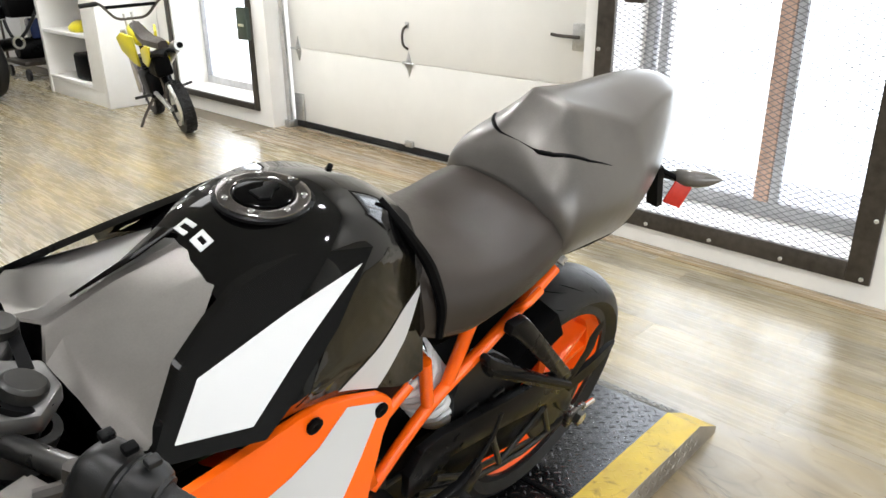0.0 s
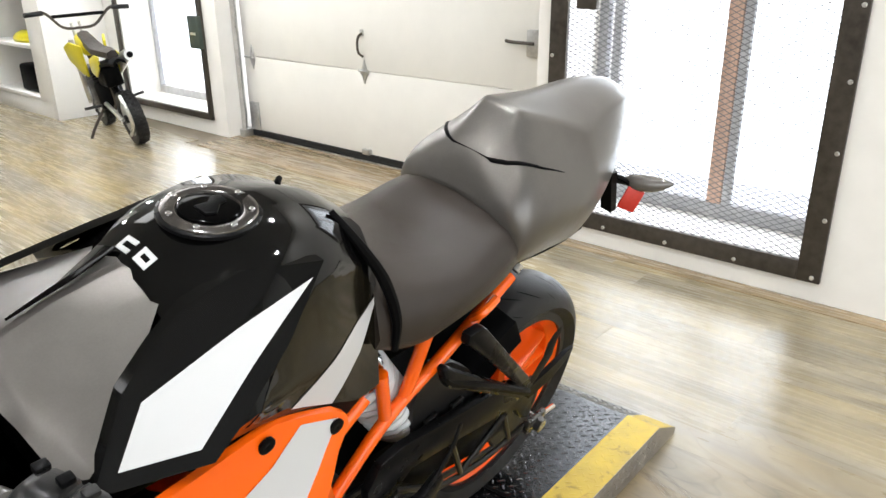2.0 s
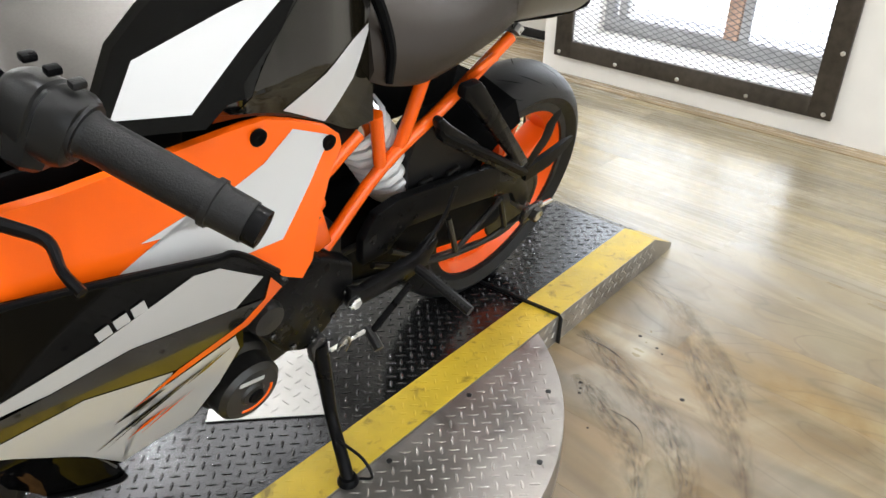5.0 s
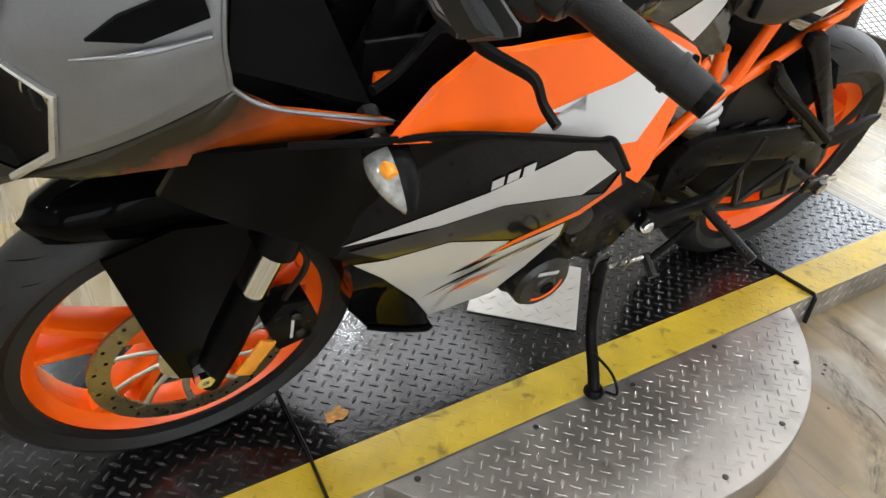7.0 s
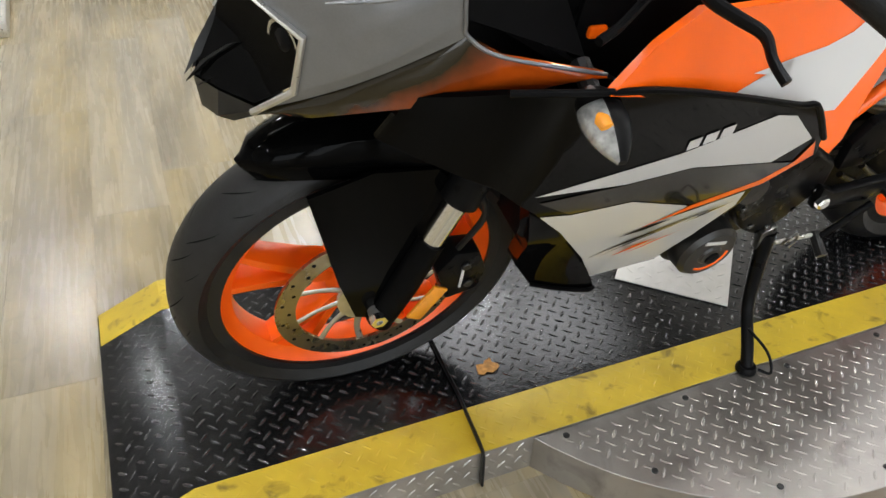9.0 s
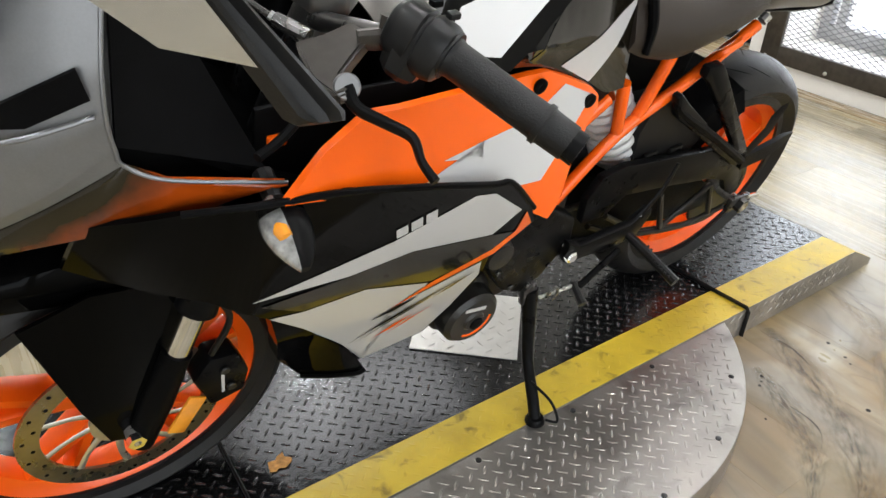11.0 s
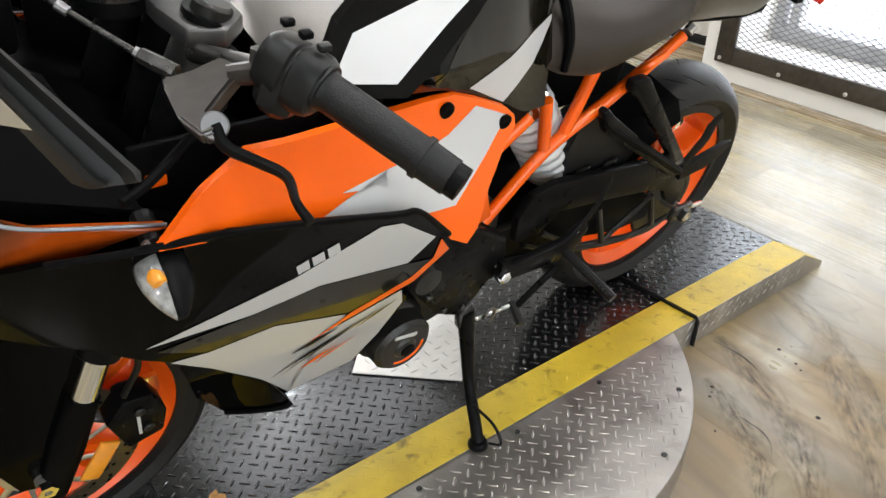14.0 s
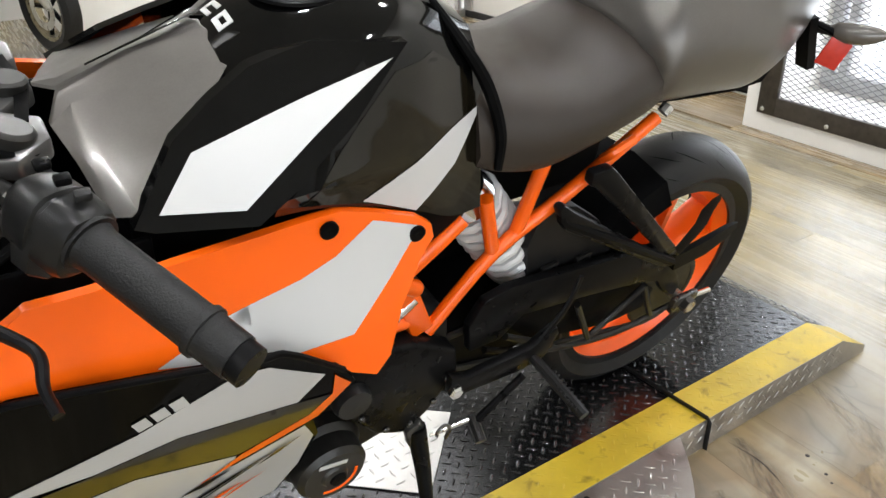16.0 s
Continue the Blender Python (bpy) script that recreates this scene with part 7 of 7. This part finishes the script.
for s in (-1, 1):
    part("grip", moved(tube([(s * 0.25, 0.878, 0.99), (s * 0.38, 0.855, 0.985)], 0.018, 12, 1, bend=False), BARS), RUBBER, pit, "black grip")
    part("lever", moved(tube([(s * 0.22, 0.90, 0.985), (s * 0.30, 0.94, 0.98), (s * 0.38, 0.93, 0.975)], 0.006, 6), BARS), ALU, pit, "thin hand lever")
    part("footpeg", tube([(s * 0.10, 0.58, 0.27), (s * 0.23, 0.58, 0.28)], 0.011, 8, 1, bend=False), DARKMETAL, pit, "dark footpeg")
    part("bar_riser", tube([(s * 0.03, 0.96, 0.74), (s * 0.03, 0.945, 0.86)], 0.014, 8, 1, bend=False), ALU, pit)
part("kick_stand", tube([(-0.10, 0.58, 0.24), (-0.22, 0.60, 0.10), (-0.315, 0.61, -0.06)], 0.011, 8), STEEL, pit, "dark side stand")
part("frame", tube([(0, 0.98, 0.72), (0, 0.80, 0.55), (0, 0.55, 0.52), (0, 0.52, 0.28), (0, 0.72, 0.22), (0, 0.92, 0.45)], 0.02, 8), STEEL, pit, "dark tubular frame")
part("shock", tube([(0, 0.36, 0.32), (0, 0.52, 0.52)], 0.03, 10, 1, bend=False), PLASTIC, pit, "dark shock")


# ---- dark motorcycles standing further back ----
BLUE = mat("dark_blue_paint", (0.02, 0.035, 0.12), 0.25, coat=0.6, grain=0.1)


def street_bike(m, label, paint, steer=0.0):
    b = thing("parked_motorcycle", label, "motorcycle", m, "parked motorcycles")
    for nm, y in (("front_wheel", 0.0), ("rear_wheel", 1.45)):
        at = Matrix.Translation((0, y, 0.312)) @ pose(0, 0, 0, 0, 0, steer if y == 0 else 0)
        t = part(nm, moved(spin([(0.215, -0.05), (0.26, -0.065), (0.30, -0.04), (0.312, 0), (0.30, 0.04), (0.26, 0.065), (0.215, 0.05)], 48, "x"), at), TYRE, b, "black road tyre")
        part("rim", moved(spin([(0.19, -0.04), (0.222, -0.045), (0.222, 0.045), (0.19, 0.04)], 40, "x"), at), BRONZE, t, "tarnished rim")
        part("disc", moved(spin([(0.09, -0.056), (0.14, -0.056), (0.14, -0.052), (0.09, -0.052)], 36, "x"), at), ALU, t, "brake disc")
        sp = bmesh.new()
        for k in range(5):
            a = 2 * math.pi * k / 5
            tube([(0, 0, 0), (0, 0.2 * math.cos(a), 0.2 * math.sin(a))], 0.016, 6, 1, bend=False, bm=sp)
        moved(sp, at)
        part("spokes", sp, SATIN, t, "cast spokes")
    part("engine", box(-0.22, 0.22, 0.45, 0.95, 0.22, 0.56, 0.05, 3), DARKMETAL, b, "dark engine")
    part("tank", loft([[(x * w, y, z + dz) for x, dz in ((-1, -0.14), (-0.9, -0.04), (-0.4, 0.03), (0.4, 0.03), (0.9, -0.04), (1, -0.14))] for y, z, w in ((0.40, 0.86, 0.10), (0.55, 0.92, 0.16), (0.75, 0.90, 0.15), (0.92, 0.82, 0.09))]), paint, b, "dark painted tank")
    part("seat", loft([[(x * w, y, z + dz) for x, dz in ((-1, -0.06), (-0.8, 0), (0.8, 0), (1, -0.06))] for y, z, w in ((0.9, 0.80, 0.10), (1.1, 0.78, 0.15), (1.4, 0.82, 0.13), (1.75, 0.86, 0.09))]), SEAT, b, "black seat")
    part("tail", loft([[(x * w, y, z + dz) for x, dz in ((-1, -0.1), (-0.8, 0), (0.8, 0), (1, -0.1))] for y, z, w in ((1.2, 0.76, 0.13), (1.5, 0.78, 0.12), (1.85, 0.84, 0.07))]), paint, b, "dark painted tail")
    part("fairing", loft([[(x * w, y, z + dz) for x, dz in ((-1, -0.2), (-0.9, 0), (0, 0.12), (0.9, 0), (1, -0.2))] for y, z, w in ((-0.18, 0.88, 0.10), (0.02, 0.98, 0.18), (0.30, 0.95, 0.2))]), paint, b, "dark painted front cowl")
    for s in (-1, 1):
        part("fork_leg", tube([(s * 0.10, 0.0, 0.312), (s * 0.10, 0.28, 0.98)], 0.026, 10, 1, bend=False), ALU, b, "bare fork leg")
        part("silencer", tube([(s * 0.20, 0.85, 0.32), (s * 0.22, 1.15, 0.42), (s * 0.23, 1.65, 0.50)], [0.03, 0.06, 0.058], 14), SATIN, b, "dark silencer")
        part("silencer_ring", moved(spin([(0.040, -0.008), (0.060, -0.008), (0.060, 0.008), (0.040, 0.008)], 24, "y"), pose(s * 0.23, 1.655, 0.501, 9, 0, 0)), ALU, b, "bright silencer rim")
        part("grip", tube([(s * 0.14, 0.30, 1.02), (s * 0.37, 0.40, 1.0)], 0.017, 10, 1, bend=False), RUBBER, b, "black grip")
    part("swingarm", box(-0.11, 0.11, 0.95, 1.46, 0.27, 0.35, 0.02), SATIN, b, "dark swingarm")
    part("stand", tube([(-0.18, 0.75, 0.28), (-0.30, 0.80, 0.012)], 0.012, 8, 1, bend=False), STEEL, b, "dark side stand")
    return b


street_bike(pose(0.62, 4.98, 0, 0, 0, 84), "dark blue motorcycle with tarnished rims parked on the floor", BLUE, -62)
street_bike(pose(2.0, 8.88, 0, 0, 0, 188), "black motorcycle with dark silencers parked by the shelves", GLOSSBLACK)
cart = thing("hand_trolley", "dark steel trolley with castors beside the shelf unit", "trolley", pose(3.0, 8.45, 0))
part("deck", box(-0.25, 0.25, -0.3, 0.3, 0.16, 0.20, 0.008), STEEL, cart, "dark steel deck")
part("blue_bin", box(-0.02, 0.16, 0.0, 0.2, 0.40, 0.62, 0.03, 3), BLUE, cart, "dark blue bin")
part("motor", moved(spin([(0.0001, -0.18), (0.09, -0.18), (0.12, -0.12), (0.12, 0.12), (0.09, 0.18), (0.0001, 0.18)], 18, "x", closed=False), Matrix.Translation((0.0, 0.08, 0.30))), SATIN, cart, "black compressor motor")
part("tool_box", box(-0.22, 0.05, -0.05, 0.2, 0.64, 0.86, 0.02, 2), PLASTIC, cart, "black tool box")
part("hose", tube([(-0.2, 0.22, 0.95), (-0.24, 0.1, 0.6), (-0.2, 0.0, 0.42), (-0.1, -0.08, 0.5), (0.08, -0.06, 0.8), (0.12, 0.2, 1.05)], 0.018, 8), RUBBER, cart, "black hose")
for x in (-0.22, 0.22):
    for y in (-0.27, 0.27):
        part("castor", moved(spin([(0.0001, -0.016), (0.06, -0.016), (0.066, 0), (0.06, 0.016), (0.0001, 0.016)], 20, "x", closed=False), Matrix.Translation((x, y, 0.066))), RUBBER, cart, "black castor")
    part("upright", tube([(x, 0.29, 0.18), (x, 0.29, 1.1), (x * 0.9, 0.30, 1.2)], 0.014, 8), STEEL, cart, "rusty upright")
# ---- folded aluminium board standing on the floor further along ----
stand_sign = thing("floor_stand", "low grey stand with a pale metal edge on the floor", "stand", pose(-1.17, 2.75, 0, 0, 0, 3))
part("stand_top", box(-0.2, 0.23, -0.35, 0.6, 0.02, 0.05, 0.006), PLASTIC, stand_sign, "dark top")
part("stand_edge", box(0.23, 0.262, -0.37, 0.6, 0.0, 0.056, 0.006), ALU, stand_sign, "pale metal edge")
part("stand_edge", box(-0.2, 0.262, -0.385, -0.352, 0.0, 0.056, 0.006), ALU, stand_sign, "pale metal edge")
# ---- floor planks ----
PW, PL = 0.185, 1.22
near, rest_v, rest_f = [], [], []


def plank_mesh(name, w, l):
    bm = box(0.0001, w - 0.0001, 0.0001, l - 0.0001, -0.006, 0.0, 0.0002, 1)
    me = bpy.data.meshes.new(name)
    bm.to_mesh(me)
    bm.free()
    me.materials.append(FLOOR)
    return me


plank = plank_mesh("plank", PW, PL)
count = 0
for i in range(int(9.0 / PW) + 1):
    x = -6 + i * PW
    shift = (i * 0.37 + 0.11 * (i % 3)) % 1.0 * PL
    for j in range(-1, int(14.6 / PL) + 1):
        y = -5 + shift + j * PL
        y0, y1 = max(y, -5), min(y + PL, 9.6)
        x1 = min(x + PW, 2.93 if y0 < 1.345 else (2.95 if y0 < 4.33 else 3.25))
        if y1 - y0 < 0.03 or x1 - x < 0.02:
            continue
        whole = x1 - x > PW - 1e-4 and y1 - y0 > PL - 1e-4
        if whole and -2.2 < x < 3.0 and -1.0 < y < 5.4 and count < 300:
            o = new("plank", plank)
            o.location = (x, y, 0)
            o.parent = floor
            count += 1
        else:
            k = len(rest_v)
            g = 0.0001
            rest_v += [(x + g, y0 + g, 0), (x1 - g, y0 + g, 0), (x1 - g, y1 - g, 0), (x + g, y1 - g, 0), (x + g, y0 + g, -0.006), (x1 - g, y0 + g, -0.006), (x1 - g, y1 - g, -0.006), (x + g, y1 - g, -0.006)]
            rest_f += [(k, k + 1, k + 2, k + 3), (k, k + 4, k + 5, k + 1), (k + 1, k + 5, k + 6, k + 2), (k + 2, k + 6, k + 7, k + 3), (k + 3, k + 7, k + 4, k)]
me = bpy.data.meshes.new("far_planks")
me.from_pydata(rest_v, [], rest_f)
me.materials.append(FLOOR)
far_planks = new("far_planks", me)
far_planks.parent = floor
tagged(far_planks, "vinyl planks further off", kind="stuff")

# cracks and knots worn into the planks near the turntable
CRACK = mat("dark_crack", (0.025, 0.02, 0.015), 0.8, grain=0.3, scale=90)
random.seed(11)
for run in (((1.276, -0.018), (1.282, -0.086), (1.274, -0.137), (1.262, -0.172)), ((1.096, -0.217), (1.099, -0.244), (1.095, -0.283), (1.075, -0.316), (1.023, -0.346), (0.952, -0.363))):
    path = curve_through([(x + random.uniform(-0.002, 0.002), y + random.uniform(-0.002, 0.002), 0.0003) for x, y in run], 5)
    wide = [0.0004 + 0.0022 * math.sin(math.pi * k / (len(path) - 1)) * random.uniform(0.5, 1.0) for k in range(len(path))]
    rows = [[(p.x - w, p.y - w * 0.4, 0.0004), (p.x, p.y, 0.0007), (p.x + w, p.y + w * 0.4, 0.0004)] for p, w in zip(path, wide)]
    part("crack", loft(rows, caps=False, closed_ring=False), CRACK, floor, "dark crack in a plank")
for x, y, r in ((1.381, -0.139, 0.005), (1.365, -0.194, 0.004), (1.235, -0.328, 0.006), (1.352, -0.215, 0.003), (1.129, -0.127, 0.005), (1.097, -0.145, 0.004), (1.112, -0.138, 0.003), (1.015, -0.220, 0.003)):
    part("knot", moved(spin([(0.0001, 0.0006), (r * 0.6, 0.0006), (r, 0.0002)], 9, "z", closed=False), pose(x, y, 0, 0, 0, 40)), CRACK, floor, "small dark knot")


def stain_material(name, color, most):
    """A thin rubbed-in mark: strongest along its middle, broken up by streaks."""
    m = mat(name, color, 0.42, grain=0.25, scale=30)
    n, l = m.node_tree.nodes, m.node_tree.links
    uv, sep, fall, tex, cut, mul = (n.new(k) for k in ("ShaderNodeUVMap", "ShaderNodeSeparateXYZ", "ShaderNodeMath", "ShaderNodeTexNoise", "ShaderNodeMapRange", "ShaderNodeMath"))
    l.new(uv.outputs[0], sep.inputs[0])
    fall.operation, fall.inputs[1].default_value = "PINGPONG", 0.5
    l.new(sep.outputs[0], fall.inputs[0])
    stretch = n.new("ShaderNodeMapping")
    stretch.inputs["Scale"].default_value = (7.0, 3.0, 1.0)
    l.new(uv.outputs[0], stretch.inputs[0])
    tex.inputs["Scale"].default_value, tex.inputs["Detail"].default_value = 1.6, 5
    l.new(stretch.outputs[0], tex.inputs[0])
    cut.inputs[1].default_value, cut.inputs[2].default_value, cut.inputs[3].default_value, cut.inputs[4].default_value = 0.36, 0.66, 0.0, 2.0 * most
    l.new(tex.outputs[0], cut.inputs[0])
    mul.operation = "MULTIPLY"
    l.new(fall.outputs[0], mul.inputs[0])
    l.new(cut.outputs[0], mul.inputs[1])
    l.new(mul.outputs[0], n["Principled BSDF"].inputs["Alpha"])
    return m


def stain(name, run, width, material, label, z):
    """A flat band along a run on the floor, tapering at both ends."""
    path = curve_through([(x, y, z) for x, y in run], 8)
    bm = bmesh.new()
    uv = bm.loops.layers.uv.new("UVMap")
    rows, last = [], len(path) - 1
    for k, p in enumerate(path):
        d = path[min(k + 1, last)] - path[max(k - 1, 0)]
        side = Vector((-d.y, d.x, 0)).normalized() * width * (0.25 + 0.75 * math.sin(math.pi * (k + 0.5) / (last + 1)))
        rows.append((bm.verts.new(p - side), bm.verts.new(p + side)))
    for k in range(last):
        f = bm.faces.new((rows[k][0], rows[k][1], rows[k + 1][1], rows[k + 1][0]))
        for loop, (u, v) in zip(f.loops, ((0, k), (1, k), (1, k + 1), (0, k + 1))):
            loop[uv].uv = (u, v / 8)
    part(name, bm, material, floor, label)


RUBBED = stain_material("rubbed_tyre_mark", (0.09, 0.068, 0.045), 0.42)
GRIME = stain_material("brown_grime", (0.15, 0.10, 0.05), 0.7)
stain("tyre_mark", [(1.62, 0.04), (1.575, -0.07), (1.51, -0.20), (1.43, -0.31), (1.35, -0.39), (1.26, -0.46)], 0.035, RUBBED, "dark curved tyre mark on the planks", 0.0010)
stain("tyre_mark", [(1.64, -0.03), (1.58, -0.15), (1.50, -0.26), (1.41, -0.37), (1.30, -0.45)], 0.022, RUBBED, "dark curved tyre mark on the planks", 0.0013)
stain("grime_streak", [(1.30, -0.02), (1.24, -0.15), (1.16, -0.30), (1.05, -0.42), (0.92, -0.50)], 0.06, GRIME, "brown grime along the planks", 0.0016)
stain("grime_streak", [(1.14, -0.10), (1.10, -0.20), (1.02, -0.32), (0.90, -0.41)], 0.05, GRIME, "brown grime along the planks", 0.0019)
stain("grime_streak", [(1.45, -0.22), (1.33, -0.34), (1.20, -0.46), (1.05, -0.56)], 0.05, GRIME, "brown grime along the planks", 0.0022)
